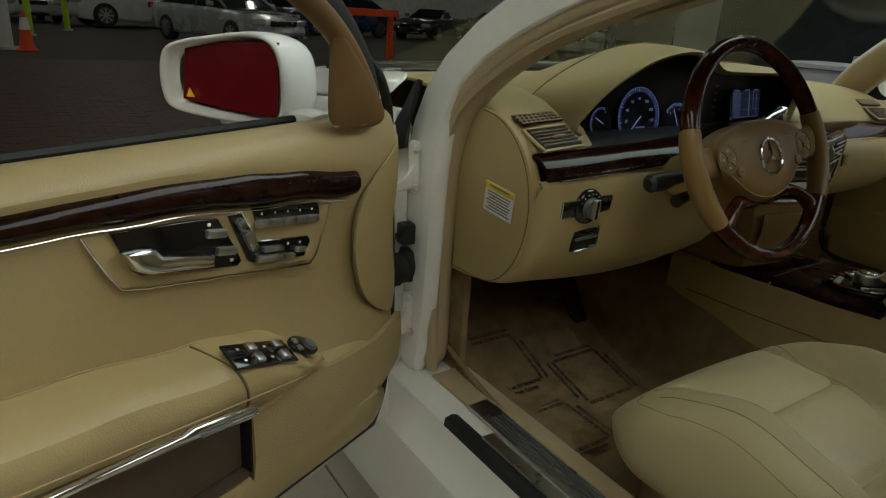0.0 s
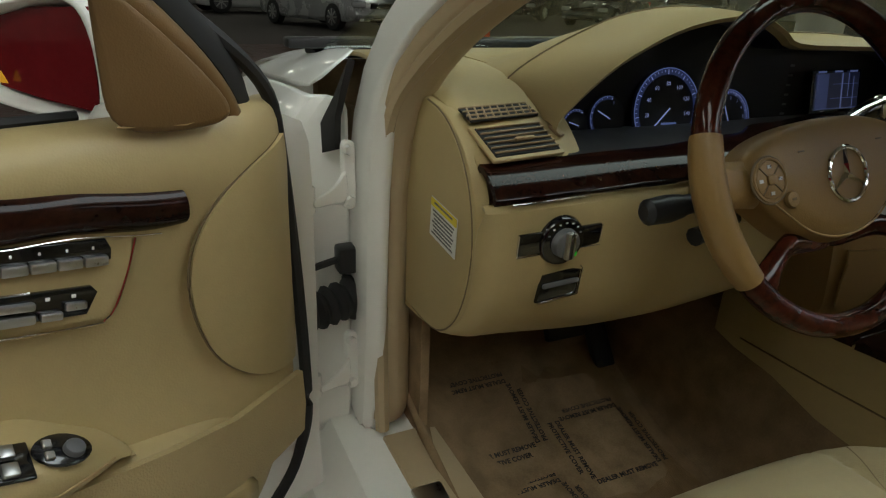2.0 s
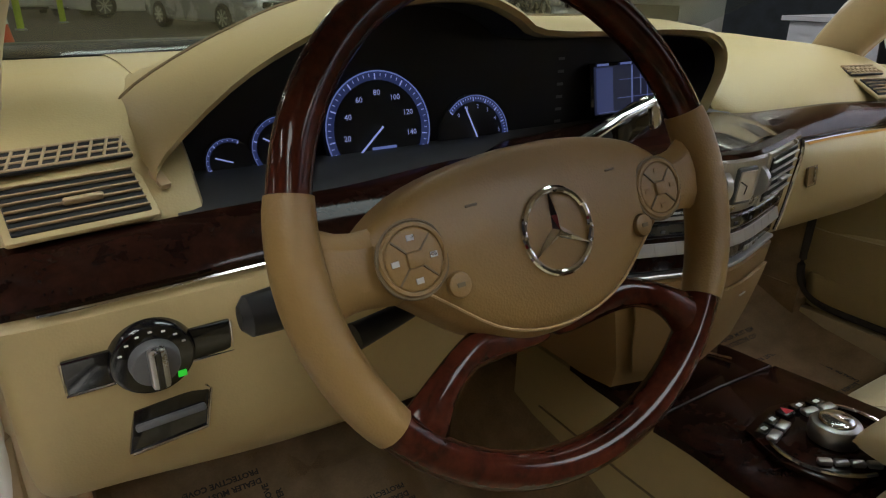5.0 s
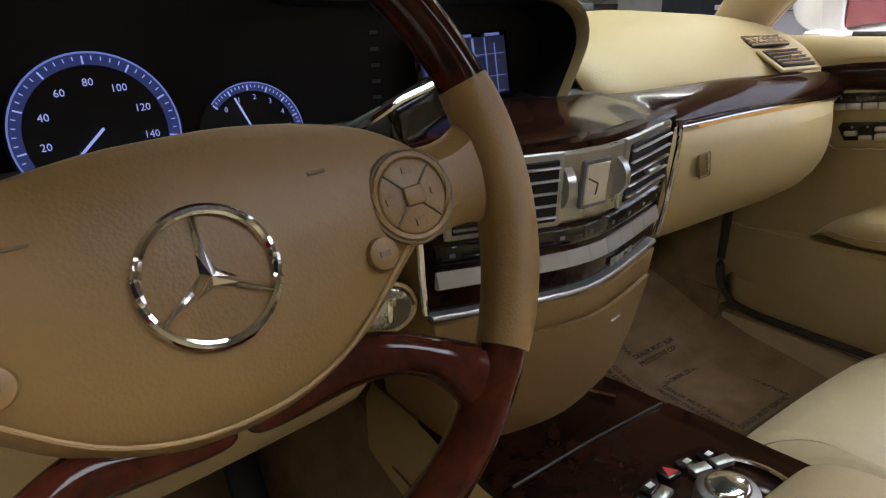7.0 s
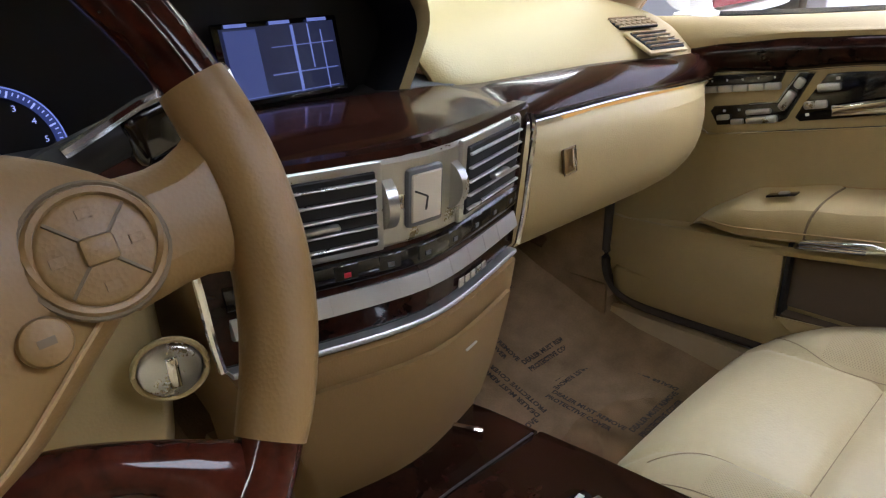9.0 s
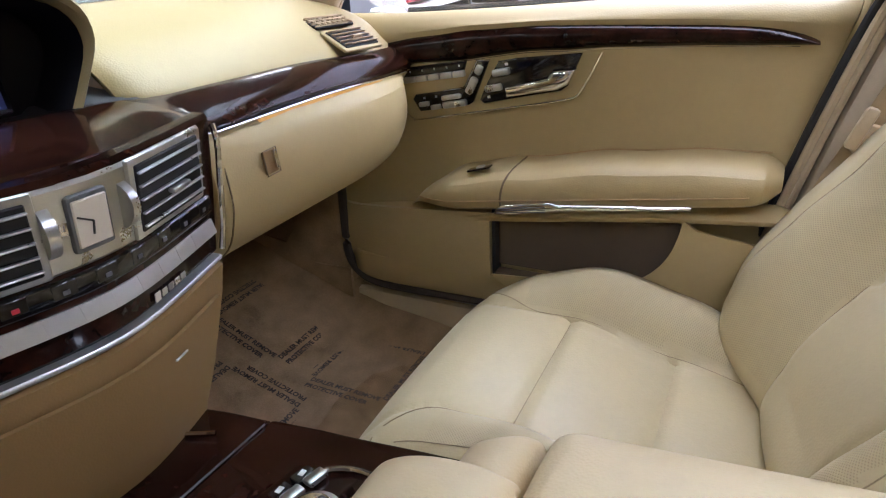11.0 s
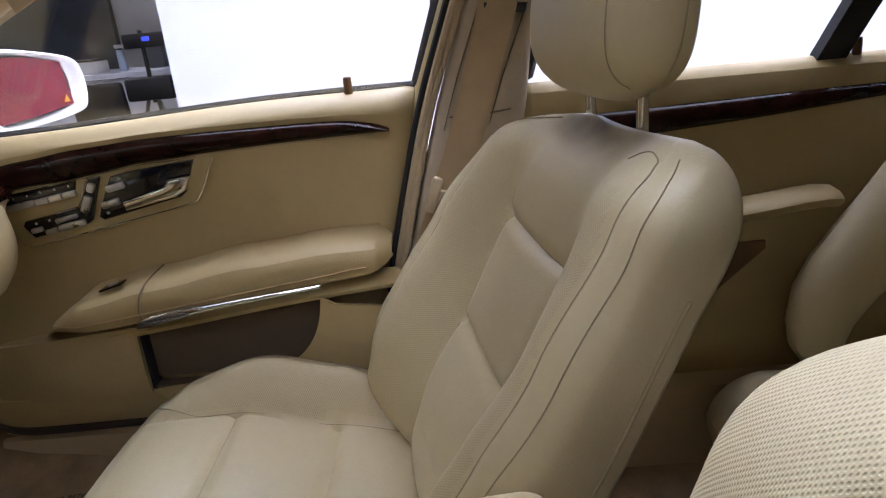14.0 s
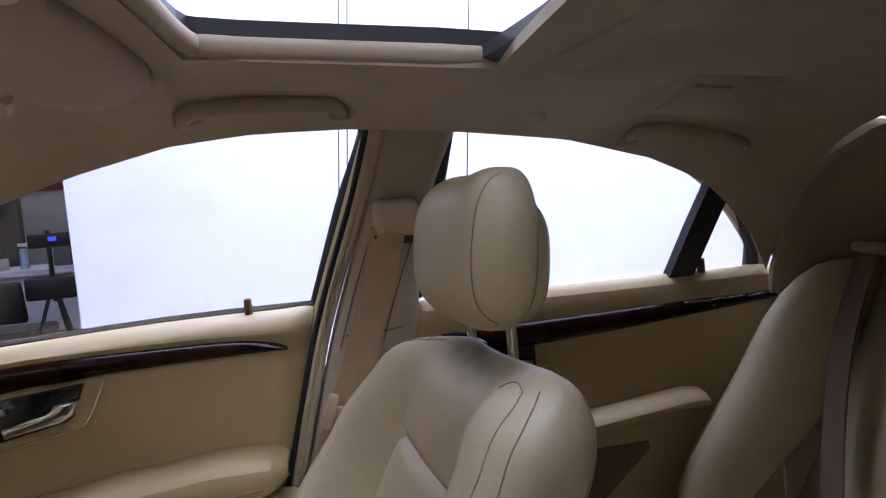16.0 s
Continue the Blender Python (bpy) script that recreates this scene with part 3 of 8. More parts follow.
part("tongue", rbox(0.014, 0.052, 0.040, 0.006, 2, pose(0.650, -0.455, 0.862, 12)), PLASTIC_TAN, belt, "beige belt tongue holder")
part("tongue_tip", rbox(0.012, 0.016, 0.055, 0.005, 2, pose(0.640, -0.434, 0.880, 20)), PLASTIC_TAN, belt)


# ---- cabin floor, carpets, mats ----
MAT_PILE = mat("tan_mat_pile", (0.68, 0.53, 0.32), 0.9, scale=18, amount=0.18, bump=0.5, bump_scale=420, spec=0.1)
def floor_z(x, y):
    z = 0.30 + (0.10 * max(0.0, min(1.0, (y + 0.12) / 0.2)) if x > 0.14 else 0.0)
    if y > 0.30:
        z += 0.55 * (y - 0.30) ** 1.25
    return z


xs = [-0.72, -0.70, -0.60, -0.45, -0.30, -0.17, -0.15, -0.13, 0.13, 0.15, 0.17, 0.30, 0.45, 0.60, 0.70, 0.72]
lift = {-0.72: 0.13, 0.72: 0.13, -0.70: 0.06, 0.70: 0.06, -0.15: 0.02, 0.15: 0.02, -0.13: 0.3, 0.13: 0.3}
rings = []
for y in (-1.7, -1.2, -0.7, -0.2, 0.1, 0.3, 0.45, 0.6, 0.75, 0.9):
    rings.append([(x, y, max(floor_z(x, y), 0.30) + lift.get(x, 0.0)) for x in xs])
one("floor", thick(loft(rings), 0.02), CARPET, "brown carpeted cabin floor rising to the bulkhead", "floor", "structure", subdiv=1)
one("bulkhead", rbox(1.5, 0.04, 0.66, 0, 1, Matrix.Translation((0, 0.88, 0.68))), CARPET, "dark carpeted bulkhead behind the dashboard", "wall", "structure", smooth=False)
one("rear_shelf_wall", rbox(1.5, 0.04, 0.9, 0, 1, Matrix.Translation((0, -1.95, 0.7))), HEADLINING, "beige lining behind the rear seat", "wall", "structure", smooth=False)

FILM = glass("clear_protective_film", (0.93, 0.90, 0.85), 0.07)


def print_line(words, m, size, parent, ink):
    c = bpy.data.curves.new("t", "FONT")
    c.body, c.size, c.resolution_u, c.offset = words, size, 2, 0.00045
    tmp = bpy.data.objects.new("t", c)
    me = bpy.data.meshes.new_from_object(tmp)
    bpy.data.objects.remove(tmp)
    bpy.data.curves.remove(c)
    me.transform(m)
    me.materials.append(ink)
    ob = new("lettering", me)
    ob.parent = parent
    return ob


for cx, yc, wide, squares in ((-0.44, 0.36, 0.44, ((-0.10, -0.13), (0.11, -0.01), (-0.10, 0.09))), (0.43, 0.33, 0.42, ((0.095, -0.09), (-0.115, 0.03), (0.10, 0.12)))):
    mat_ob = thing("floor_mat", "brown carpet floor mat under clear film with black lettering", "floor mat", group="floor mats")
    def on_mat(x, y, h=0.0):
        return Vector((x, y, floor_z(x, y) + 0.016 + h))
    ny = 10
    y0, y1 = yc - 0.24, yc + 0.22
    part("carpet_pad", thick(loft([[on_mat(cx - wide / 2 + wide * i / 6, y0 + (y1 - y0) * j / ny, -0.004) for i in range(7)] for j in range(ny + 1)]), 0.010), MAT_PILE, mat_ob)
    rnd = random.Random(4)
    part("film", loft([[on_mat(cx - wide / 2 + 0.01 + (wide - 0.02) * i / 16, y0 + 0.01 + (y1 - y0 - 0.02) * j / 16, 0.006 + 0.004 * rnd.random() + (0.010 if i in (0, 16) else 0)) for i in range(17)] for j in range(17)]), FILM, mat_ob, "wrinkled clear protective film", subdiv=1)
    words = ("DEALER MUST REMOVE", "PROTECTIVE COVER")
    for dx, dy in squares:
        for k in range(4):
            for row, w in enumerate(words):
                turn = pose(0, 0, 0, 0, 0, -90 * k)
                c = turn @ Vector((-0.072, -0.078 - 0.017 * row, 0))
                x, y = cx + dx, yc + dy
                slope = math.degrees(math.atan2(floor_z(x, y + 0.08) - floor_z(x, y - 0.08), 0.16))
                print_line(w, Matrix.Translation(on_mat(x, y, 0.019)) @ pose(0, 0, 0, slope) @ Matrix.Translation(c) @ turn, 0.0132, mat_ob, BLACK_PRINT)

kick = thing("kick_panel", "brown carpeted kick panel and door seal in the passenger footwell", "trim panel", kind="structure")
bend = smooth_line([(0, 0.362, 0.76), (0, 0.364, 0.64), (0, 0.362, 0.570), (0, 0.340, 0.536), (0, 0.300, 0.520), (0, 0.22, 0.518), (0, 0.10, 0.521), (0, -0.15, 0.525), (0, -0.40, 0.53)], 5)
part("seal", tube([(0.672, p.y, p.z) for p in bend], 0.0085, 8), mat("dark_brown_rubber", (0.035, 0.026, 0.02), 0.6, scale=30, amount=0.15), kick, "dark brown door seal")
part("carpet", thick(loft([[(0.676, p.y + 0.006, p.z - 0.004), (0.668, p.y + 0.02 * (p.z - 0.518) / 0.24 + 0.012, min(p.z, 0.53 + 2.0 * (p.z - 0.53)) - 0.012), (0.660, 0.50, p.z * 0.5 + 0.20), (0.655, 0.72, p.z * 0.6 + 0.16)] for p in bend if p.z > 0.530 and p.y > 0.2]), 0.006), CARPET, kick, "brown carpet")
part("carpet", thick(loft([[(0.662, 0.352, z), (0.664, 0.45, z), (0.655, 0.72, z)] for z in (0.38, 0.44, 0.50, 0.545)]), 0.006), CARPET, kick, "brown carpet")

for side in (-1, 1):
    plate = thing("sill_plate", "ribbed stainless sill plate with dark inlay", "sill plate", group="sill plates")
    y0, y1 = 0.275, -0.42
    def sp(x, y, z, side=side):
        return (side * x, y, z)
    dx, dz = (-0.056, 0.078) if side > 0 else (0.0, 0.0)
    part("plate", rbox(0.05, 0.70, 0.008, 0.003, 2, Matrix.Translation(sp(0.748 + dx, -0.075, 0.437 + dz))), SATIN, plate)
    for k in range(5):
        part("rib", rbox(0.0045, 0.60, 0.004, 0.0015, 1, Matrix.Translation(sp(0.732 + dx + 0.008 * k, -0.085, 0.442 + dz))), GREY, plate)
    if side < 0:
        part("side_strip", rbox(0.028, 0.60, 0.006, 0.002, 1, Matrix.Translation(sp(0.795, -0.12, 0.436))), SATIN, plate)
pedal = thing("brake_pedal", "black rubber brake pedal under the dashboard", "pedal")
part("pad", rbox(0.09, 0.02, 0.06, 0.006, 2, pose(-0.34, 0.52, 0.52, -30)), RUBBER, pedal)
part("arm", tube([(-0.34, 0.53, 0.53), (-0.34, 0.60, 0.66), (-0.34, 0.60, 0.78)], 0.010), BLACK, pedal)
gas = thing("accelerator_pedal", "black rubber accelerator pedal under the dashboard", "pedal")
part("pad", rbox(0.05, 0.02, 0.17, 0.006, 2, pose(-0.22, 0.56, 0.46, -35)), RUBBER, gas)


# ---- dashboard ----
dash = thing("dashboard", "tan leather dashboard with a dark walnut strip across it", "dashboard")
VENT_TAN = mat("tan_vent_plastic", (0.40, 0.29, 0.16), 0.5, scale=15, amount=0.05)
FACE_BLACK = mat("matt_black_instrument_face", (0.004, 0.004, 0.005), 0.6)
SCREEN_BLUE = glow("screen_blue_light", (0.055, 0.075, 0.22), 0.7)
SCREEN_LINE = glow("screen_pale_light", (0.25, 0.32, 0.8), 0.5)
GREEN_DOT = glow("green_lamp", (0.05, 0.9, 0.05), 0.9)
RED_MARK = mat("red_key", (0.6, 0.03, 0.05), 0.4)
# x; wood top y, z; wood foot y, z
WOOD = [(-0.70, 0.228, 0.955, 0.178, 0.922), (-0.45, 0.238, 0.958, 0.19, 0.924), (-0.26, 0.26, 0.962, 0.185, 0.935), (-0.17, 0.30, 0.966, 0.172, 0.955), (0.0, 0.315, 0.970, 0.112, 0.970), (0.17, 0.30, 0.968, 0.172, 0.957), (0.22, 0.258, 0.968, 0.195, 0.938), (0.40, 0.262, 0.965, 0.205, 0.935), (0.70, 0.248, 0.955, 0.215, 0.925)]


def wood_at(x):
    return lerp_table(WOOD, x)


def top_piece(name, xs, label):
    rings = []
    for x in xs:
        yt, zt, yb, zb = wood_at(x)
        side = 0.03 * max(0.0, (abs(x) - 0.64) / 0.08) ** 2
        rings.append([(x, 0.86, 1.030), (x, 0.78, 1.043), (x, 0.62, 1.048)] + [(x, yt + 0.004 + (0.476 - yt) * k, zt + 0.004 + (1.040 - zt) * (1 - (1 - k) ** 3) - side * k) for k in (1.0, 0.75, 0.5, 0.33, 0.2, 0.1, 0.04, 0.0)] + [(x, yt, zt - 0.006)])
    return part(name, thick(loft(rings), 0.012), LEATHER, dash, label, subdiv=1)


left_top = top_piece("upper_panel", [-0.716, -0.69, -0.65, -0.61, -0.575, -0.55], "smooth tan leather top")
right_top = top_piece("upper_panel", [0.188, 0.205, 0.23, 0.26, 0.34, 0.42, 0.5, 0.58, 0.65, 0.69, 0.716], "smooth tan leather top")
part("upper_panel", thick(loft([[(x, 0.86, 1.030), (x, 0.78, 1.043), (x, 0.62, 1.048), (x, 0.46, 1.044), (x, 0.42, 1.02)] for x in span(-0.56, 0.18, 8)]), 0.012), LEATHER, dash, "smooth tan leather top")
part("windscreen_seal", rbox(1.62, 0.05, 0.02, 0.006, 2, Matrix.Translation((0, 0.865, 1.046))), BLACK, dash, "black strip at the foot of the windscreen")
wood_rings = []
for x in span(-0.712, 0.70, 61):
    yt, zt, yb, zb = wood_at(x)
    d = Vector((yb - yt, zb - zt))
    nrm = Vector((d.y, -d.x)).normalized()
    if nrm.y < 0:
        nrm = -nrm
    wood_rings.append([(x, yt + d.x * t + nrm.x * b, zt + d.y * t + nrm.y * b) for t, b in ((0, -0.004), (0.0, 0.003), (0.2, 0.008), (0.5, 0.010), (0.8, 0.009), (0.98, 0.003), (1, -0.006))])
part("wood_strip", thick(loft(wood_rings), 0.008), WALNUT, dash, "dark glossy walnut trim strip")
for a, b in ((-0.69, -0.2), (0.21, 0.69)):
    part("chrome_line", tube([(x, wood_at(x)[2] - 0.001, wood_at(x)[3] - 0.004) for x in span(a, b, 30)], 0.0016, 6), CHROME, dash, "thin chrome line")


def lower(name, xs, foot, material, label):
    rings = []
    for x in xs:
        yt, zt, yb, zb = wood_at(x)
        rings.append([(x, yb + 0.012, zb - 0.001), (x, yb - 0.004, zb - 0.01)] + [(x, y, z) for y, z in foot(x)])
    return part(name, thick(loft(rings), 0.012), material, dash, label, subdiv=1)


def corner(x):
    """How far the front draws back towards the rounded driver's end."""
    d = max(0.0, min(0.034, x + 0.7245))
    return 0.034 - math.sqrt(max(0.0, 0.034 ** 2 - (0.034 - d) ** 2))


lower("lower_panel", [-0.7245, -0.7240, -0.722, -0.718, -0.712, -0.704, -0.69, -0.66, -0.6, -0.5, -0.42, -0.36, -0.3, -0.24, -0.17], lambda x: [(y + corner(x), z + 0.10 * max(0.0, x + 0.36) + 0.020 * max(0.0, min(1.0, (-0.52 - x) / 0.15)) * k) for y, z, k in ((0.174, 0.885, 0), (0.170, 0.84, 0), (0.178, 0.78, 0.3), (0.20, 0.725, 0.8), (0.24, 0.685, 1), (0.30, 0.662, 1), (0.40, 0.652, 1), (0.55, 0.65, 1))], LEATHER, "tan knee panel")
glove = lower("glove_box", [0.20, 0.215, 0.24, 0.3, 0.4, 0.5, 0.6, 0.67, 0.70], lambda x: [(y + 0.06 * max(0.0, (x - 0.62) / 0.08) ** 2, z) for y, z in ((0.186, 0.91), (0.178, 0.87), (0.186, 0.83), (0.21, 0.79), (0.255, 0.762), (0.32, 0.745), (0.42, 0.73), (0.55, 0.72))], LEATHER, "tan glove box lid")
latch = part("latch", rbox(0.024, 0.004, 0.027, 0.002, 2, pose(0.286, 0.1795, 0.886, -6, 0, 6)), LID_TAN, glove, "glove box latch")
part("latch_edge", tube([pose(0.286, 0.177, 0.886, -6, 0, 6) @ Vector(q) for q in ((-0.013, 0, 0.0145), (0.013, 0, 0.0145), (0.013, 0, -0.0145), (-0.013, 0, -0.0145))], 0.0009, 4, True, up=(0, 1, 0)), SEAM, latch)
part("latch_key", rbox(0.007, 0.004, 0.022, 0.0015, 2, pose(0.293, 0.1765, 0.888, -6, 0, 6)), CHROME, latch, "small chrome catch")
part("panel_seam", tube(smooth_line([(0.222, 0.192, 0.918), (0.217, 0.180, 0.88), (0.217, 0.182, 0.84), (0.218, 0.21, 0.79), (0.224, 0.30, 0.75)], 5), 0.0011, 5), SEAM, glove)
# rounded end cap beside the driver's door, with its notice
cap = smooth_line([(0.43, 0.684, 0), (0.345, 0.684, 0), (0.292, 0.698, 0), (0.250, 0.735, 0), (0.224, 0.785, 0), (0.212, 0.84, 0), (0.216, 0.892, 0), (0.235, 0.94, 0), (0.272, 0.982, 0), (0.33, 1.010, 0), (0.43, 1.02, 0)], 3)
end = part("end_cap", prism([(p.x, p.y) for p in cap], 0.006, frame_of((-0.7195, 0, 0), (0, 1, 0), (0, 0, 1)) @ Matrix.Diagonal((1, 1, -1, 1)), 0.003, 3), LEATHER, dash, "tan end panel of the dashboard", smooth=50)
part("end_core", prism([(0.20 + (p.x - 0.20) * 1.0 - 0.012, p.y) for p in cap], 0.02, frame_of((-0.7035, 0, 0), (0, 1, 0), (0, 0, 1)) @ Matrix.Diagonal((1, 1, -1, 1)), 0.002, 2), LEATHER, dash, smooth=50)
part("cap_seam", tube([(-0.7236, p.x - 0.0015, p.y) for p in cap[1:-2]], 0.0013, 5), SEAM, end)
NOTE = frame_of((-0.7265, 0.292, 0.856), (-0.02, -1, -0.075), (0, -0.075, 1))
note = part("notice", rbox(0.088, 0.058, 0.001, 0.0004, 1, NOTE), WHITE_PRINT, end, "white notice sticker with yellow head", smooth=False)
part("yellow_head", rbox(0.086, 0.012, 0.001, 0.0004, 1, NOTE @ pose(0, 0.022, 0.0008)), YELLOW, note, smooth=False)
for k in range(7):
    part("print_bar", rbox(0.072 - 0.006 * (k % 3), 0.0022, 0.0006, 0, 1, NOTE @ pose(0, 0.011 - 0.0055 * k, 0.0008)), GREY, note, smooth=False)
part("print_bar", rbox(0.06, 0.0025, 0.0006, 0, 1, NOTE @ pose(0, 0.0235, 0.0016)), GREY, note, smooth=False)


def vent(name, m, w, h, slats, material, frame_mat, parent, knob=True, skew=0.0):
    """An air vent: recessed dark box, frame, slats and a small lever."""
    v = part(name, join(rbox(w + 0.012, h + 0.012, 0.006, 0.003, 2, m @ pose(0, 0, -0.004))), frame_mat, parent, "air vent")
    part("recess", rbox(w, h, 0.006, 0.001, 1, m @ pose(0, 0, -0.002)), FACE_BLACK, v, smooth=False)
    for k in range(slats):
        y = -h / 2 + h * (k + 0.5) / slats
        part("slat", rbox(w, 0.0017, 0.0034, 0.0006, 1, m @ pose(0, y, 0.0026, 8)), material, v)
    if knob:
        part("lever", rbox(w * 0.30, 0.0045, 0.007, 0.002, 2, m @ pose(w * 0.05, -h * 0.10, 0.0045)), SATIN if frame_mat is SATIN else material, v, "vent lever")
    return v


VL = frame_of((-0.650, 0.258, 0.986), (1, 0.12, 0.02), (0, 0.80, 0.40))
vent("side_vent", VL @ pose(0.0, -0.013, 0.0015), 0.100, 0.056, 6, VENT_TAN, LEATHER, dash)
grid = part("defroster_grille", rbox(0.108, 0.034, 0.004, 0.001, 1, VL @ pose(0.002, 0.040, 0.0035, -8)), FACE_BLACK, dash, "tan grille over a dark slot")
for k in range(4):
    part("bar", rbox(0.108, 0.0024, 0.004, 0.0008, 1, VL @ pose(0.002, 0.0255 + 0.0097 * k, 0.0072 - 0.0014 * k, -8)), VENT_TAN, grid)
for k in range(9):
    part("bar", rbox(0.0024, 0.030, 0.004, 0.0008, 1, VL @ pose(-0.046 + 0.012 * k, 0.040, 0.0052, -8, 0, -20)), VENT_TAN, grid)
part("vent_wheel", rbox(0.010, 0.024, 0.006, 0.002, 2, VL @ pose(0.068, -0.006, 0.001, 0, 0, 8)), VENT_TAN, dash, "tan vent thumb wheel")
VR = frame_of((0.600, 0.268, 0.990), (1, -0.10, -0.02), (0, 0.80, 0.42))
vent("side_vent", VR @ pose(0.0, -0.012, -0.001), 0.078, 0.044, 5, VENT_TAN, LEATHER, dash)
grid = part("defroster_grille", rbox(0.088, 0.030, 0.004, 0.001, 1, VR @ pose(0.0, 0.038, -0.004, -8)), FACE_BLACK, dash, "tan grille over a dark slot")
for k in range(4):
    part("bar", rbox(0.088, 0.003, 0.005, 0.001, 1, VR @ pose(0.0, 0.026 + 0.008 * k, -0.0015, -8)), VENT_TAN, grid)
for k in range(7):
    part("bar", rbox(0.003, 0.028, 0.005, 0.001, 1, VR @ pose(-0.036 + 0.012 * k, 0.038, -0.0015, -8, 0, 20)), VENT_TAN, grid)

# light switch and parking brake
LS = frame_of((-0.620, 0.172, 0.868), (1, 0.03, 0.01), (0, -0.08, 1))
sw = part("light_switch_plate", rbox(0.125, 0.030, 0.005, 0.002, 2, LS), GLOSS_BLACK, dash, "black light switch plate with chrome edge")
part("plate_edge", tube([LS @ Vector(p) for p in ((-0.063, 0.014, 0.002), (-0.063, -0.015, 0.002), (0.063, -0.015, 0.002), (0.063, 0.014, 0.002))], 0.0012, 5), CHROME, sw)
part("switch_ring", cyl(0.034, 0.031, 0.010, 36, LS @ pose(0, 0, 0.003), 0.002), GLOSS_BLACK, sw, "round black dial")
knob = part("knob", cyl(0.0195, 0.018, 0.012, 32, LS @ pose(0, 0, 0.012), 0.002), GREY, sw, "grey rotary light switch")
part("knob_bar", rbox(0.014, 0.037, 0.008, 0.003, 2, LS @ pose(0.001, 0, 0.020)), SATIN, knob, "silver grip bar")
part("bar_inlay", rbox(0.005, 0.034, 0.002, 0.0008, 1, LS @ pose(0.001, 0, 0.0242)), GLOSS_BLACK, knob)
for k in range(7):
    q = radians(25 + 21.5 * k)
    part("dial_mark", rbox(0.0030, 0.0018, 0.0008, 0.0003, 1, LS @ pose(0.026 * math.cos(q), 0.026 * math.sin(q), 0.0084)), WHITE_PRINT, sw)
part("lit_lamp", rbox(0.007, 0.006, 0.0012, 0.0004, 1, LS @ pose(0.019, -0.019, 0.0086)), GREEN_DOT, sw, "green indicator lamp")
PB = frame_of((-0.614, 0.174, 0.806), (1, 0.04, 0.03), (0, 0.08, 1))
brake = part("parking_brake_handle", prism([(-0.036, -0.020), (0.026, -0.018), (0.034, 0.016), (0.030, 0.020), (-0.026, 0.016)], 0.006, PB @ pose(0, 0, -0.003), 0.001), GLOSS_BLACK, dash, "black parking brake release")
part("pull_bar", rbox(0.056, 0.006, 0.006, 0.002, 2, PB @ pose(0, 0.002, 0.005)), GREY, brake, "grey release bar")
part("edge_line", tube([PB @ Vector(p) for p in ((-0.034, -0.020, 0.004), (0.027, -0.018, 0.004), (0.035, 0.016, 0.004), (0.031, 0.021, 0.004))], 0.0014, 5), CHROME, brake)

# instrument hood
LIP = [(-0.586, 0.982), (-0.576, 1.005), (-0.515, 1.058), (-0.456, 1.092), (-0.39, 1.117), (-0.31, 1.131), (-0.25, 1.129), (-0.205, 1.112), (-0.17, 1.095), (-0.055, 1.091), (0.042, 1.090), (0.115, 1.083), (0.150, 1.064), (0.158, 1.035), (0.142, 1.004), (0.128, 0.982)]
CREASE = [(-0.600, 1.012), (-0.588, 1.038), (-0.538, 1.070), (-0.469, 1.102), (-0.40, 1.126), (-0.31, 1.140), (-0.245, 1.139), (-0.195, 1.124), (-0.16, 1.109), (-0.05, 1.104), (0.045, 1.103), (0.130, 1.096), (0.180, 1.072), (0.192, 1.038), (0.182, 1.006), (0.170, 0.985)]
lip, crease = smooth_line([(x, 0, z) for x, z in LIP], 3), smooth_line([(x, 0, z) for x, z in CREASE], 3)


def lip_y(x):
    return 0.248 + 0.05 * max(0.0, -0.46 - x) + 0.10 * max(0.0, x - 0.08)


rings = [[(p.x, lip_y(p.x) + 0.020, p.z - 0.006) for p in lip], [(p.x, lip_y(p.x) + 0.004, p.z - 0.004) for p in lip], [(p.x, lip_y(p.x), p.z + 0.002) for p in lip],
         [(p.x * 0.8 + c.x * 0.2, lip_y(p.x) + 0.010, p.z * 0.7 + c.z * 0.3 + 0.003) for p, c in zip(lip, crease)], [(p.x * 0.3 + c.x * 0.7, 0.325, p.z * 0.3 + c.z * 0.7 + 0.003) for p, c in zip(lip, crease)],
         [(c.x, 0.385, c.z) for c in crease], [(c.x * 0.99, 0.47, 0.72 * c.z + 0.28 * 1.04) for c in crease], [(c.x * 0.96, 0.60, 1.042 if c.z > 1.03 else c.z) for c in crease]]
hood = part("instrument_hood", loft(rings), LEATHER, dash, "tan leather instrument hood with stitched edge")
part("hood_stitch", tube([(c.x, 0.383, c.z + 0.0012) for c in crease], 0.0014, 5), SEAM, hood, "stitched seam")
part("hood_lining", loft([[(p.x, lip_y(p.x) + 0.019, p.z - 0.007) for p in lip], [(p.x * 0.98, 0.335, p.z - 0.012) for p in lip]]), FACE_BLACK, hood, "black lining under the hood")
face = [(p.x * 0.98, p.z - 0.012) for p in lip]
bm = bmesh.new()
bm.faces.new([bm.verts.new((x, 0.333, z)) for x, z in face + [(0.11, 0.955), (-0.56, 0.955)]])
cluster = part("instrument_face", bm, FACE_BLACK, dash, "black instrument panel", smooth=False)
part("cluster_shelf", thick(loft([[(x, wood_at(x)[0] - 0.002, wood_at(x)[1] + 0.001), (x, max(0.28, wood_at(x)[0] + 0.010), 0.973), (x, 0.345 if x < 0.14 else 0.40, 0.968 if x < 0.14 else 0.985)] for x in span(-0.575, 0.205, 18)]), 0.006), mat("charcoal_plastic", (0.035, 0.035, 0.037), 0.5, scale=25, amount=0.15), dash, "dark grey shelf below the instruments")


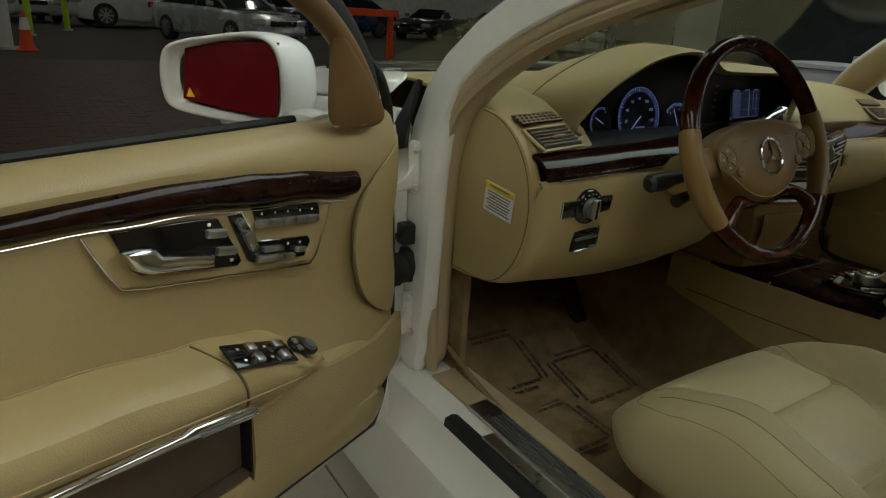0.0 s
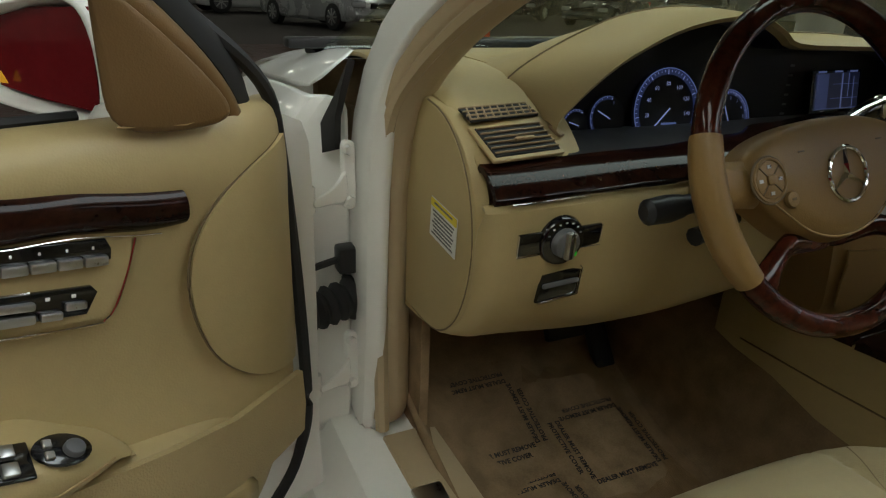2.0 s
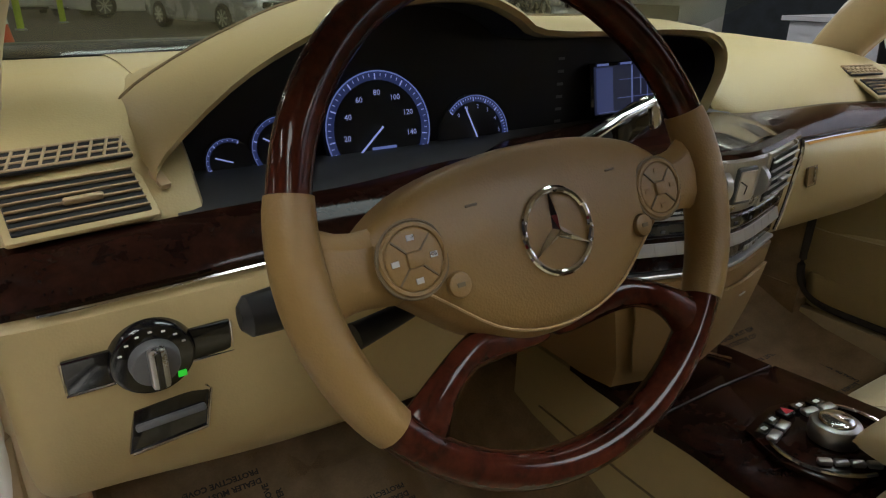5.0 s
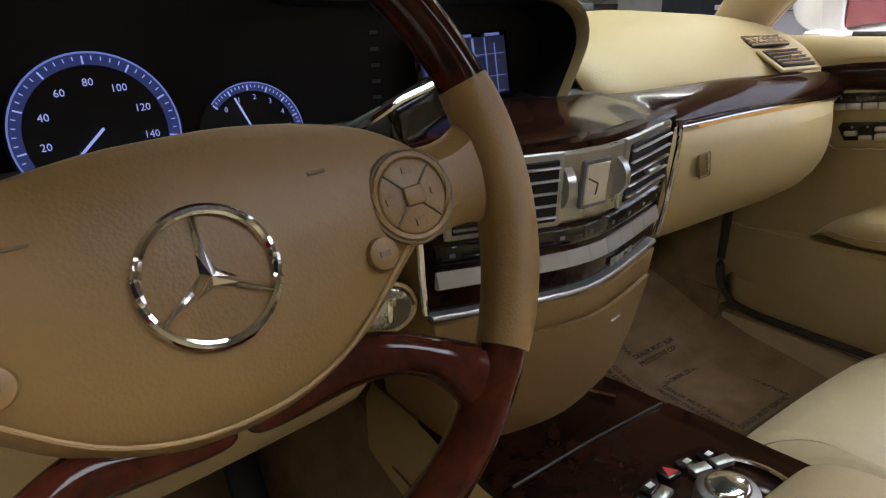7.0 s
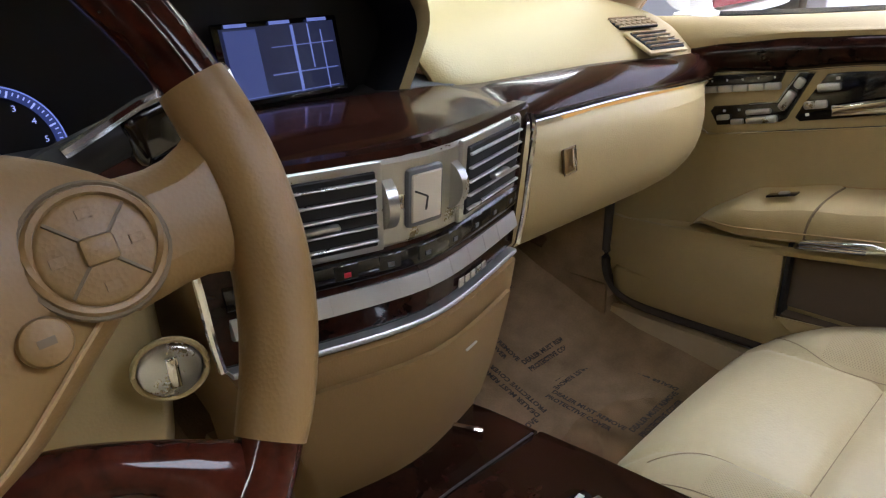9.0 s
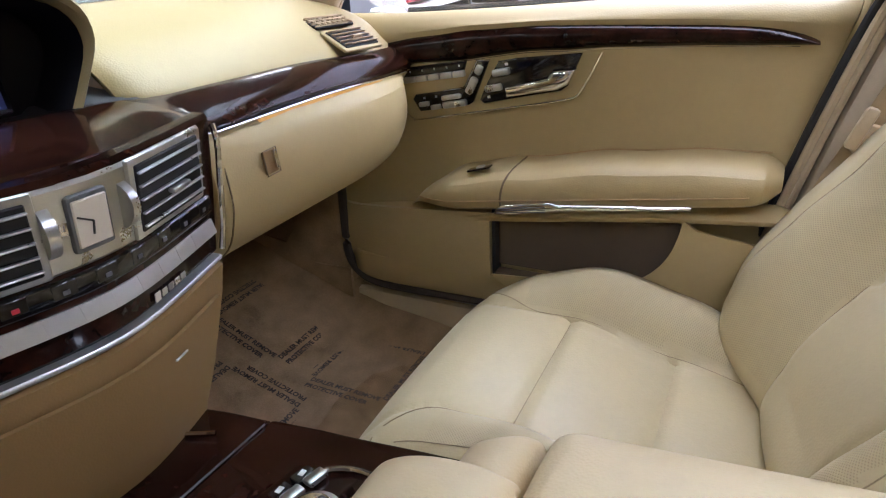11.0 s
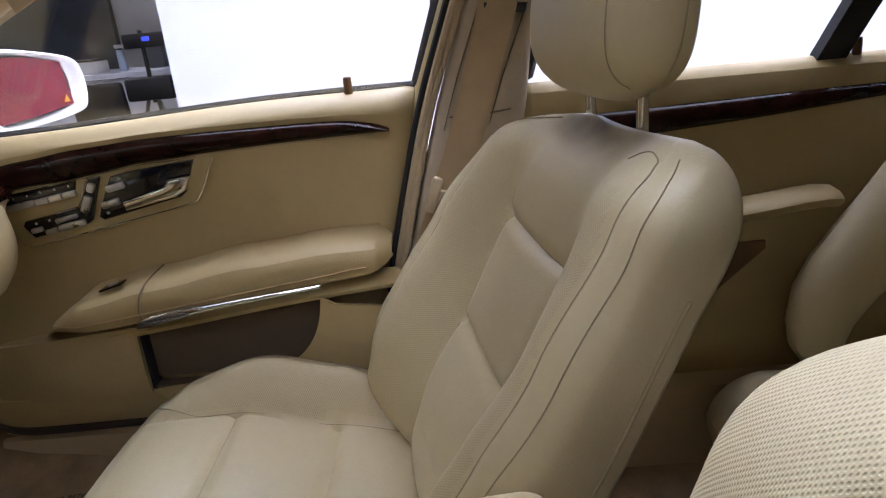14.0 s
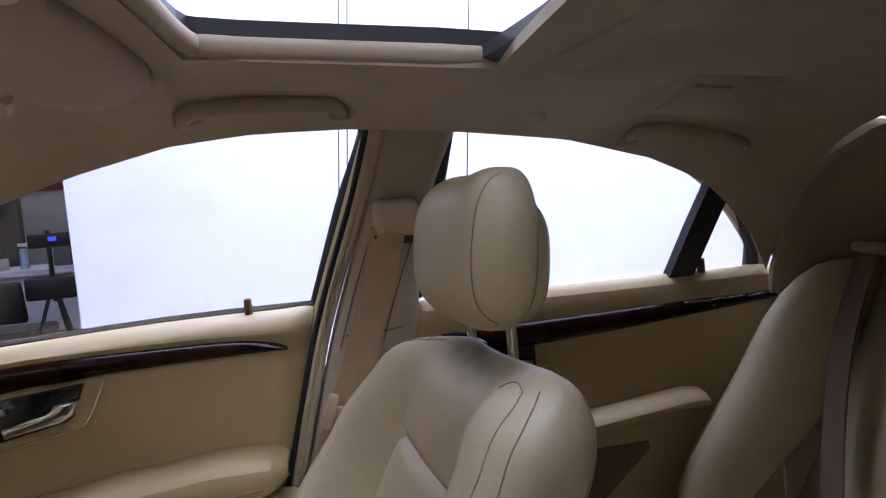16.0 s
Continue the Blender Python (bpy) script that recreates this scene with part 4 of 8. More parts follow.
def gauge(cx, cz, r, a0, a1, ticks, name, label):
    r, cz = r * 1.14, cz - 0.005
    G = frame_of((cx, 0.322, cz), (1, 0, 0), (0, 0.15, 1))
    g = part(name, cyl(r * 1.03, r * 1.03, 0.004, 40, G @ pose(0, 0, -0.004)), FACE_BLACK, cluster, label)
    arc = [G @ Vector((r * 0.99 * math.cos(radians(q)), r * 0.99 * math.sin(radians(q)), 0.002)) for q in span(a0, a1, 40)]
    part("ring", tube(arc, r * 0.013, 5), GAUGE_BLUE, g, "lit blue ring")
    part("band", loft([[G @ Vector((r * k * math.cos(radians(q)), r * k * math.sin(radians(q)), 0.0004)) for k in (0.84, 0.98)] for q in span(a0, a1, 40)]), GAUGE_DIM, g, "dim blue band", smooth=False)
    bm = bmesh.new()
    for k in range(ticks * 5 + 1):
        q = radians(a0 + (a1 - a0) * k / (ticks * 5))
        long = 0.10 if k % 5 == 0 else 0.05
        m = G @ pose(0, 0, 0.001, 0, 0, math.degrees(q)) @ pose(r * (0.95 - long / 2), 0, 0)
        bm = join(bm, rbox(r * long, 0.0008 if k % 5 else 0.0013, 0.0004, 0, 1, m))
    part("scale", bm, GAUGE_WHITE, g, "lit scale marks", smooth=False)
    return G, g


def numeral(text, m, size, parent, ink):
    c = bpy.data.curves.new("t", "FONT")
    c.body, c.size, c.align_x, c.align_y, c.resolution_u = text, size, "CENTER", "CENTER", 2
    tmp = bpy.data.objects.new("t", c)
    me = bpy.data.meshes.new_from_object(tmp)
    bpy.data.objects.remove(tmp)
    bpy.data.curves.remove(c)
    top, t = parent, Matrix()
    while top is not None:
        t = Matrix.LocRotScale(top.location, top.rotation_euler, top.scale) @ t
        top = top.parent
    me.transform(t.inverted() @ m)
    me.materials.append(ink)
    ob = new("numeral", me)
    ob.parent = parent
    return ob


G, g = gauge(-0.341, 0.997, 0.056, 222, -42, 8, "speedometer", "round speedometer with lit blue ring")
for k in range(9):
    q = radians(222 - 33 * k)
    numeral(str(20 * k) if k else "", G @ pose(0.040 * math.cos(q), 0.040 * math.sin(q), 0.0022), 0.0085, g, GAUGE_WHITE) if k else None
part("needle", rbox(0.058, 0.0022, 0.001, 0.0003, 1, G @ pose(0, 0, 0.004, 0, 0, 222) @ pose(0.024, 0, 0)), GAUGE_WHITE, g, "lit needle")
for k, (x, y, w) in enumerate(((0.004, -0.020, 0.030), (0.004, -0.027, 0.034), (0.0, -0.036, 0.05))):
    part("readout_bar", rbox(w, 0.003, 0.0006, 0, 1, G @ pose(x, y, 0.002)), GAUGE_BLUE, g)
G, g = gauge(-0.212, 0.977, 0.042, 138, -5, 6, "rev_counter", "half-round rev counter with lit blue ring")
for k in range(6):
    q = radians(132 - 25 * k)
    numeral(str(k), G @ pose(0.0345 * math.cos(q), 0.0345 * math.sin(q), 0.0022), 0.0065, g, GAUGE_WHITE)
part("needle", rbox(0.044, 0.0018, 0.001, 0.0003, 1, G @ pose(0, 0, 0.004, 0, 0, 112) @ pose(0.016, 0, 0)), GAUGE_WHITE, g, "lit needle")
G, g = gauge(-0.452, 0.990, 0.028, 250, 75, 2, "fuel_gauge", "small fuel gauge with lit blue ring")
numeral("1", G @ pose(0.010, 0.022, 0.002), 0.006, g, GAUGE_WHITE)
numeral("0", G @ pose(-0.004, -0.020, 0.002), 0.006, g, GAUGE_WHITE)
part("needle", rbox(0.026, 0.0016, 0.001, 0.0003, 1, G @ pose(0, 0, 0.004, 0, 0, 150) @ pose(0.010, 0, 0)), GAUGE_WHITE, g, "lit needle")
G, g = gauge(-0.507, 0.982, 0.020, 200, 60, 2, "temperature_gauge", "small temperature gauge with lit blue ring")
part("needle", rbox(0.018, 0.0014, 0.001, 0.0003, 1, G @ pose(0, 0, 0.004, 0, 0, 160) @ pose(0.006, 0, 0)), GAUGE_WHITE, g, "lit needle")
# display screen
SC = frame_of((0.030, 0.318, 1.012), (1, 0.06, 0), (0, 0.16, 1))
screen = part("display_screen", rbox(0.135, 0.072, 0.004, 0.002, 2, SC), GLOSS_BLACK, dash, "navigation display showing a dark blue map")
part("map_area", rbox(0.122, 0.062, 0.001, 0, 1, SC @ pose(0, 0, 0.0028)), glow("map_dark_blue_light", (0.012, 0.016, 0.05), 0.7), screen, smooth=False)
part("map_panel", rbox(0.032, 0.058, 0.001, 0, 1, SC @ pose(-0.042, 0, 0.0034)), SCREEN_BLUE, screen, smooth=False)
for x, y, w, h in ((0.012, 0, 0.003, 0.060), (0.030, 0.01, 0.0012, 0.040), (0.022, 0.012, 0.070, 0.0008), (0.02, -0.012, 0.075, 0.0010), (0.044, -0.004, 0.0010, 0.055), (0.0, -0.029, 0.110, 0.0008)):
    part("map_road", rbox(w, h, 0.0006, 0, 1, SC @ pose(x, y, 0.0040)), SCREEN_LINE, screen, smooth=False)
for x in (-0.045, 0.0, 0.042):
    part("caption_bar", rbox(0.022, 0.003, 0.0006, 0, 1, SC @ pose(x, 0.033, 0.0040)), SCREEN_LINE, screen, smooth=False)
for k in range(6):
    part("icon_bar", rbox(0.010, 0.0035, 0.0006, 0, 1, pose(-0.075, 0.330, 0.975 + 0.016 * k, 90)), GREY, cluster, smooth=False)

AMBIENT = glow("amber_ambient_light", (1.0, 0.50, 0.06), 0.5)
part("ambient_line", tube([(x, wood_at(x)[2] + 0.002, wood_at(x)[3] - 0.009) for x in span(0.30, 0.60, 14)], 0.0035, 6), AMBIENT, dash, "amber ambient light line")

# centre panel
def stack_y(x, z):
    return 0.100 + 0.33 * (math.sqrt(x * x + 0.0016) - 0.04) + 0.10 * (0.95 - z) * (1 if z > 0.83 else 0.9) - (0.012 if z < 0.83 else 0.0) + 0.35 * max(0.0, 0.80 - z) ** 1.4


def stack_w(z):
    return lerp_table([(0.68, 0.105), (0.75, 0.125), (0.83, 0.146), (0.86, 0.152), (0.97, 0.160)], z)[0]


def stack_band(name, z0, z1, proud, material, label, parent=None, inset=0.0, n=15, round_=0.004):
    rings = []
    for k in range(n):
        t = -1 + 2 * k / (n - 1)
        ring = []
        for z, b in ((z0, -0.012), (z0, proud - round_), (z0 + round_, proud), ((z0 + z1) / 2, proud + 0.0005), (z1 - round_, proud), (z1, proud - round_), (z1, -0.012)):
            x = t * (stack_w(z) - inset)
            ring.append((x, stack_y(x, z) - b, z))
        rings.append(ring)
    return part(name, loft(rings, True), material, parent or stack, label)


stack = part("centre_panel", loft([[(t * stack_w(z), stack_y(t * stack_w(z), z), z) for t in span(-1, 1, 13)] + [(stack_w(z), 0.30, z), (-stack_w(z), 0.30, z)] for z in (0.66, 0.70, 0.75, 0.80, 0.826, 0.8305, 0.86, 0.90, 0.945)], True), LID_TAN, dash, "brown-tan centre panel")
stack_band("wood_surround", 0.836, 0.973, 0.006, WALNUT, "dark glossy walnut surround")
silver = stack_band("vent_panel", 0.902, 0.969, 0.009, SATIN, "brushed silver vent panel", inset=0.022)
stack_band("key_strip", 0.881, 0.900, 0.0085, GLOSS_BLACK, "glossy black key strip", inset=0.010, round_=0.002)
BRIGHT = mat("bright_silver_paint", (0.58, 0.59, 0.60), 0.34, metal=0.75, scale=40, amount=0.04)
part("key_bar", loft([[(x, stack_y(x, z) - b, z) for b, z in ((0.002, 0.8755), (0.008, 0.8755), (0.013, 0.8645), (0.0135, 0.862), (0.010, 0.860), (0.002, 0.860))] for x in (t * (stack_w(0.867) - 0.010) for t in span(-1, 1, 17))], True), BRIGHT, stack, "bright silver switch bar")
for k in range(9):
    x = -0.104 + 0.026 * k
    part("bar_gap", tube([(x, stack_y(x, 0.8755) - 0.0080, 0.8755), (x, stack_y(x, 0.8645) - 0.0130, 0.8645), (x, stack_y(x, 0.862) - 0.0135, 0.862)], 0.0004, 4), BRIGHT, stack)
stack_band("lower_line", 0.831, 0.836, 0.013, BRIGHT, "thin chrome line", inset=0.0, round_=0.001)
for sgn in (-1, 1):
    part("side_line", tube(smooth_line([(sgn * (stack_w(z) + 0.004), stack_y(stack_w(z), z) - b, z) for z, b in ((0.840, 0.010), (0.87, 0.012), (0.91, 0.012), (0.945, 0.011), (0.962, 0.006))], 4), 0.0030, 8), CHROME, stack, "chrome edge line")


def on_stack(x, z, proud=0.010):
    slope = 0.33 * x / math.sqrt(x * x + 0.0016)
    return frame_of((x, stack_y(x, z) - proud, z), (1, slope, 0), (0, -0.10, 1))


for x in (-0.090, 0.082):
    vent("centre_vent", on_stack(x, 0.936, 0.0125), 0.092, 0.054, 5, SATIN, SATIN, stack)
clock = part("clock", rbox(0.032, 0.044, 0.008, 0.003, 2, on_stack(-0.006, 0.937, 0.0085)), GREY, stack, "square analogue clock with cream dial")
part("dial", rbox(0.027, 0.036, 0.002, 0.001, 1, on_stack(-0.006, 0.937, 0.0125)), mat("cream_dial", (0.62, 0.56, 0.45), 0.3, coat=0.5), clock, "cream dial")
for q, l in ((62, 0.013), (172, 0.010)):
    part("clock_hand", rbox(0.0014, l, 0.0006, 0, 1, on_stack(-0.006, 0.937, 0.0138) @ pose(0, 0, 0, 0, 0, q) @ pose(0, l / 2, 0)), BLACK_PRINT, clock)
for x in (-0.034, 0.024):
    part("thumb_wheel", cyl(0.020, 0.020, 0.008, 28, on_stack(x, 0.937, 0.001) @ pose(0, 0, 0, 0, 90, 0)), SATIN, stack, "ribbed silver vent wheel")
for k in range(9):
    x = -0.13 + 0.0325 * k
    part("climate_key", rbox(0.020, 0.014, 0.004, 0.0015, 1, on_stack(x, 0.892, 0.007)), GLOSS_BLACK, stack, "black climate key")
    part("key_mark", rbox(0.005, 0.0035, 0.0008, 0, 1, on_stack(x, 0.890, 0.0094)), GREY if k not in (2,) else RED_MARK, stack)
for k in range(5):
    part("badge_bar", rbox(0.0075, 0.0085 if k == 0 else 0.0065, 0.0012, 0.0003, 1, on_stack(0.045 + 0.0095 * k, 0.8455, 0.0085)), SATIN, stack)
part("ash_lid", thick(loft([[(t * stack_w(z) * 0.86, stack_y(t * stack_w(z) * 0.86, z) - 0.004, z) for t in span(-1, 1, 9)] for z in (0.70, 0.74, 0.78, 0.806)]), 0.004), LID_TAN, stack, "brown-tan storage lid")
part("lid_catch", rbox(0.018, 0.0022, 0.003, 0.0008, 1, on_stack(0.05, 0.785, 0.008)), SATIN, stack)
key = part("ignition_switch", cyl(0.021, 0.0195, 0.010, 32, on_stack(-0.180, 0.850, 0.006), 0.002), SATIN, dash, "silver ignition dial in a tan collar")
part("ignition_collar", tube([on_stack(-0.180, 0.850, 0.007) @ Vector((0.0225 * math.cos(q), 0.0225 * math.sin(q), 0)) for q in (2 * math.pi * k / 28 for k in range(28))], 0.0022, 8, True), LEATHER, key)
part("ignition_slot", rbox(0.008, 0.024, 0.005, 0.002, 2, on_stack(-0.180, 0.850, 0.012)), CHROME, key)

# windscreen and bonnet
screen_rows = [[(x, y + 0.06 * (1 - (x / 0.75) ** 2), z) for x in (-w, -w * 0.6, 0, w * 0.6, w)] for w, y, z in ((0.75, 0.80, 1.045), (0.70, 0.52, 1.15), (0.64, 0.24, 1.25), (0.58, 0.02, 1.325))]
ws = one("windscreen", thick(loft(screen_rows), 0.005), WIND_GLASS, "clear curved windscreen", "windscreen", "structure")
ws.visible_shadow = False
bonnet = one("bonnet", thick(loft([[(-0.76, y, z - 0.05), (-0.6, y, z - 0.008), (-0.3, y, z), (0, y, z + 0.004), (0.3, y, z), (0.6, y, z - 0.008), (0.76, y, z - 0.05)] for y, z in ((0.94, 1.046), (1.0, 1.050), (1.4, 1.015), (1.8, 0.95), (2.05, 0.86), (2.1, 0.70))]), 0.01), WHITE_PAINT, "white painted bonnet", "bonnet", "structure", subdiv=1)
cowl = one("wiper_cowl", rbox(1.5, 0.10, 0.02, 0.005, 1, Matrix.Translation((0, 0.915, 1.025))), BLACK, "black plastic wiper cowl", "cowl", "structure")


# ---- steering wheel ----
TILT_W = radians(22.5)
WHEEL = frame_of((-0.354, 0.031, 0.983), (1, 0, 0), (0, math.sin(TILT_W), math.cos(TILT_W))) @ pose(0, 0, 0, 0, 0, 3.2)
wheel = thing("steering_wheel", "four-spoke steering wheel in tan leather and dark walnut", "steering wheel")
NW = WHEEL.to_3x3() @ Vector((0, 0, 1))


def rim(a0, a1, r, n=24):
    return tube([WHEEL @ Vector((0.19 * math.cos(radians(a0 + (a1 - a0) * k / n)), 0.19 * math.sin(radians(a0 + (a1 - a0) * k / n)), 0)) for k in range(n + 1)], r, 14, up=NW, flat=1.12)


part("upper_rim", rim(15.5, 164.5, 0.0145, 48), WALNUT_RED, wheel, "glossy walnut upper rim")
part("lower_rim", rim(-144.5, -35.5, 0.0145, 36), WALNUT_RED, wheel, "glossy walnut lower rim")
for a0, a1 in ((-35.5, 15.5), (164.5, 215.5)):
    part("grip", rim(a0, a1, lambda t: 0.0158 + 0.0022 * math.sin(math.pi * t) ** 0.6, 18), HIDE_DARK, wheel, "tan leather grip")
pad = [(-0.150, 0.006), (-0.118, 0.032), (-0.08, 0.045), (-0.035, 0.052), (0.0, 0.053), (0.035, 0.052), (0.08, 0.045), (0.118, 0.032), (0.150, 0.006), (0.140, -0.018), (0.108, -0.046), (0.07, -0.076), (0.035, -0.09), (0.0, -0.094), (-0.035, -0.09), (-0.07, -0.076), (-0.108, -0.046), (-0.140, -0.018)]
outline = smooth_line([(x, y, 0) for x, y in pad], 3, True)
rings = []
for k, h in ((1.0, -0.030), (1.0, -0.004), (0.985, 0.004), (0.95, 0.009), (0.86, 0.014), (0.70, 0.018), (0.45, 0.0205), (0.2, 0.0215), (0.02, 0.0218)):
    rings.append([WHEEL @ Vector((p.x * k, -0.012 + (p.y + 0.012) * k, h - 0.004 + (0.006 * (p.y / 0.09) if k > 0.9 else 0))) for p in outline])
hub = part("hub_pad", loft(rings, True), HIDE_DARK, wheel, "tan leather hub pad", smooth=60)
part("pad_stitch", tube([WHEEL @ Vector((p.x * 0.90, -0.012 + (p.y + 0.012) * 0.90, 0.0085)) for p in outline if p.y < -0.012], 0.0011, 5), STITCH, hub, "stitched seam")
for sgn in (-1, 1):
    # side spoke, horn mark, switch group
    part("side_spoke", loft([[WHEEL @ Vector((sgn * x, y + dy, h)) for dy, h in ((0.020 * w, -0.004), (0.012 * w, 0.008), (-0.014 * w, 0.008), (-0.024 * w, -0.004), (-0.012 * w, -0.018), (0.012 * w, -0.018))] for x, y, w in ((0.112, -0.006, 1.7), (0.140, -0.005, 1.35), (0.160, -0.003, 1.35), (0.175, 0.0, 1.75), (0.187, 0.002, 2.5))], True), HIDE_DARK, wheel, "tan leather side spoke", subdiv=1)
    cx, cy = sgn * 0.117, -0.007
    keypad = part("switch_ring", tube([WHEEL @ Vector((cx + 0.0235 * math.cos(q), cy + 0.023 * math.sin(q), 0.0140)) for q in (2 * math.pi * k / 32 for k in range(32))], 0.0022, 6, True), HIDE_DARK, hub, "round tan switch group")
    part("switch_rim", tube([WHEEL @ Vector((cx + 0.0262 * math.cos(q), cy + 0.0257 * math.sin(q), 0.0132)) for q in (2 * math.pi * k / 32 for k in range(32))], 0.0015, 5, True), SEAM, keypad)
    part("switch_face", cyl(0.0225, 0.0215, 0.006, 32, WHEEL @ pose(cx, cy, 0.0125), 0.002), HIDE_DARK, keypad)
    part("switch_gap", tube([WHEEL @ Vector((cx - 0.0145, cy - 0.0145, 0.0158)), WHEEL @ Vector((cx, cy, 0.0160)), WHEEL @ Vector((cx + 0.0145, cy + 0.0145, 0.0158))], 0.0009, 4), SEAM, keypad)
    part("switch_gap", tube([WHEEL @ Vector((cx - 0.0145, cy + 0.0145, 0.0158)), WHEEL @ Vector((cx, cy, 0.0160)), WHEEL @ Vector((cx + 0.0145, cy - 0.0145, 0.0158))], 0.0009, 4), SEAM, keypad)
    part("centre_key", rbox(0.013, 0.011, 0.004, 0.002, 2, WHEEL @ pose(cx, cy, 0.0168)), HIDE_DARK, keypad)
    for dx, dy in ((0, 0.0145), (0, -0.0145), (0.0145, 0), (-0.0145, 0)):
        part("arrow_mark", rbox(0.0055, 0.0038, 0.0006, 0, 1, WHEEL @ pose(cx + dx, cy + dy, 0.0158)), SATIN if sgn < 0 else HIDE_DARK, keypad)
    bx, by = sgn * 0.089, -0.032
    small = part("round_key", cyl(0.0095, 0.009, 0.006, 24, WHEEL @ pose(bx, by, 0.0150), 0.002), HIDE_DARK, hub, "round tan key")
    part("key_mark", rbox(0.006, 0.003, 0.0006, 0, 1, WHEEL @ pose(bx, by, 0.0183)), SEAM, small)
    part("horn_mark", rbox(0.010, 0.0018, 0.001, 0.0004, 1, WHEEL @ pose(sgn * 0.066, 0.018, 0.0165)), SEAM, hub)
    # walnut lower spoke, bounded by the oval opening above the rim
    edge = [(0.0, -0.086, 0.0, -0.103, -0.012), (0.030, -0.082, 0.036, -0.101, -0.010), (0.060, -0.066, 0.070, -0.098, -0.005), (0.085, -0.072, 0.092, -0.102, 0.001), (0.108, -0.083, 0.107, -0.113, 0.004), (0.132, -0.096, 0.116, -0.130, 0.006), (0.152, -0.108, 0.119, -0.147, 0.006), (0.166, -0.116, 0.116, -0.162, 0.003)]
    rows = []
    for ox, oy, hx, hy, top in edge:
        rows.append([WHEEL @ Vector((sgn * (ox + (hx - ox) * t), oy + (hy - oy) * t, top + h)) for t, h in ((0.0, -0.014), (0.03, -0.004), (0.22, 0.003), (0.5, 0.0045), (0.78, 0.003), (0.97, -0.004), (1.0, -0.014), (0.5, -0.018))])
    part("lower_spoke", loft(rows if sgn > 0 else [r[::-1] for r in rows], True), WALNUT_RED, wheel, "glossy walnut lower spoke", subdiv=2)
part("badge_ring", tube([WHEEL @ Vector((0.001 + 0.031 * math.cos(q), -0.016 + 0.031 * math.sin(q), 0.019)) for q in (2 * math.pi * k / 48 for k in range(48))], 0.0026, 8, True), CHROME, hub, "chrome badge ring")
for q in (90, 210, 330):
    part("badge_bar", loft([[WHEEL @ (Vector((0.001, -0.016, 0)) + Vector((r * math.cos(radians(q)) - s * math.sin(radians(q)), r * math.sin(radians(q)) + s * math.cos(radians(q)), h))) for s, h in ((-w, 0.018), (0, 0.0215), (w, 0.018))] for r, w in ((0.0, 0.0045), (0.012, 0.003), (0.031, 0.0008))], True), CHROME, hub, "chrome badge bar", smooth=False)
column = part("column_cover", loft([[Vector((-0.354 + x, 0.075 + 0.16 * t, 0.945 - 0.055 * t + z)) for x, z in ((-0.05, -0.045), (-0.06, 0.0), (-0.045, 0.04), (0.045, 0.04), (0.06, 0.0), (0.05, -0.045), (0.0, -0.055))] for t in (0, 0.4, 1.0)], True), LEATHER, wheel, "tan steering column cover", subdiv=1)
part("column_collar", cyl(0.055, 0.050, 0.05, 28, WHEEL @ pose(0, -0.01, -0.045)), BLACK, wheel, "black collar behind the hub")
stalk = thing("indicator_stalk", "black indicator stalk on the steering column", "stalk")
part("stem", tube([(-0.40, 0.10, 0.925), (-0.47, 0.095, 0.928), (-0.515, 0.092, 0.926)], lambda t: 0.009 + 0.004 * t, 10), BLACK, stalk)
part("tip", tube([(-0.512, 0.092, 0.926), (-0.535, 0.091, 0.925), (-0.562, 0.090, 0.924), (-0.568, 0.090, 0.924)], lambda t: (0.0145, 0.017, 0.0155, 0.009)[min(3, int(t * 3.01))], 14), BLACK, stalk, "ribbed black end")
cruise = thing("cruise_stalk", "short black cruise control stalk on the steering column", "stalk")
part("stem", tube([(-0.40, 0.105, 0.895), (-0.45, 0.095, 0.888), (-0.482, 0.09, 0.884)], lambda t: 0.008 + 0.004 * t, 10), BLACK, cruise)
lever = thing("gear_lever", "black and chrome gear lever on the steering column", "stalk")
part("stem", tube([(-0.30, 0.11, 0.965), (-0.22, 0.13, 0.995), (-0.175, 0.135, 1.008)], 0.0085, 10, flat=1.4), BLACK, lever)
part("paddle", rbox(0.060, 0.022, 0.034, 0.008, 3, pose(-0.155, 0.136, 1.010, 0, -18, 6)), GLOSS_BLACK, lever, "black lever end")
part("chrome_edge", tube([(-0.215, 0.126, 1.003), (-0.175, 0.124, 1.022), (-0.132, 0.124, 1.034)], 0.0035, 8), CHROME, lever, "chrome edge")
part("end_button", rbox(0.016, 0.022, 0.034, 0.006, 2, pose(-0.122, 0.136, 1.021, 0, -18, 6)), CHROME, lever)


# ---- front doors ----
# door coordinates: s rearwards along the door, z up, w inwards from the trim panel
SWING = 66.0
SPEAKER = mat("perforated_speaker_cover", (0.435, 0.336, 0.165), 0.55, scale=9, amount=0.05, bump=1.0, bump_scale=420)
# the red that the mirrors reflect is put into the glass colour
MIRROR = mat("red_reflection_glass", (0.17, 0.008, 0.012), 0.12, scale=3, amount=0.25, coat=0.4)
AMBER = glow("amber_warning_light", (1.0, 0.45, 0.02), 1.2)
WOOD_TOP = [(-0.05, 0.950), (0.013, 0.958), (0.128, 0.975), (0.205, 0.985), (0.329, 0.992), (0.43, 0.993), (0.55, 0.993), (0.645, 0.990), (0.72, 0.985)]
WOOD_LOW = [(-0.05, 0.910), (0.007, 0.915), (0.13, 0.933), (0.334, 0.955), (0.43, 0.962), (0.55, 0.966), (0.66, 0.968), (0.72, 0.97)]


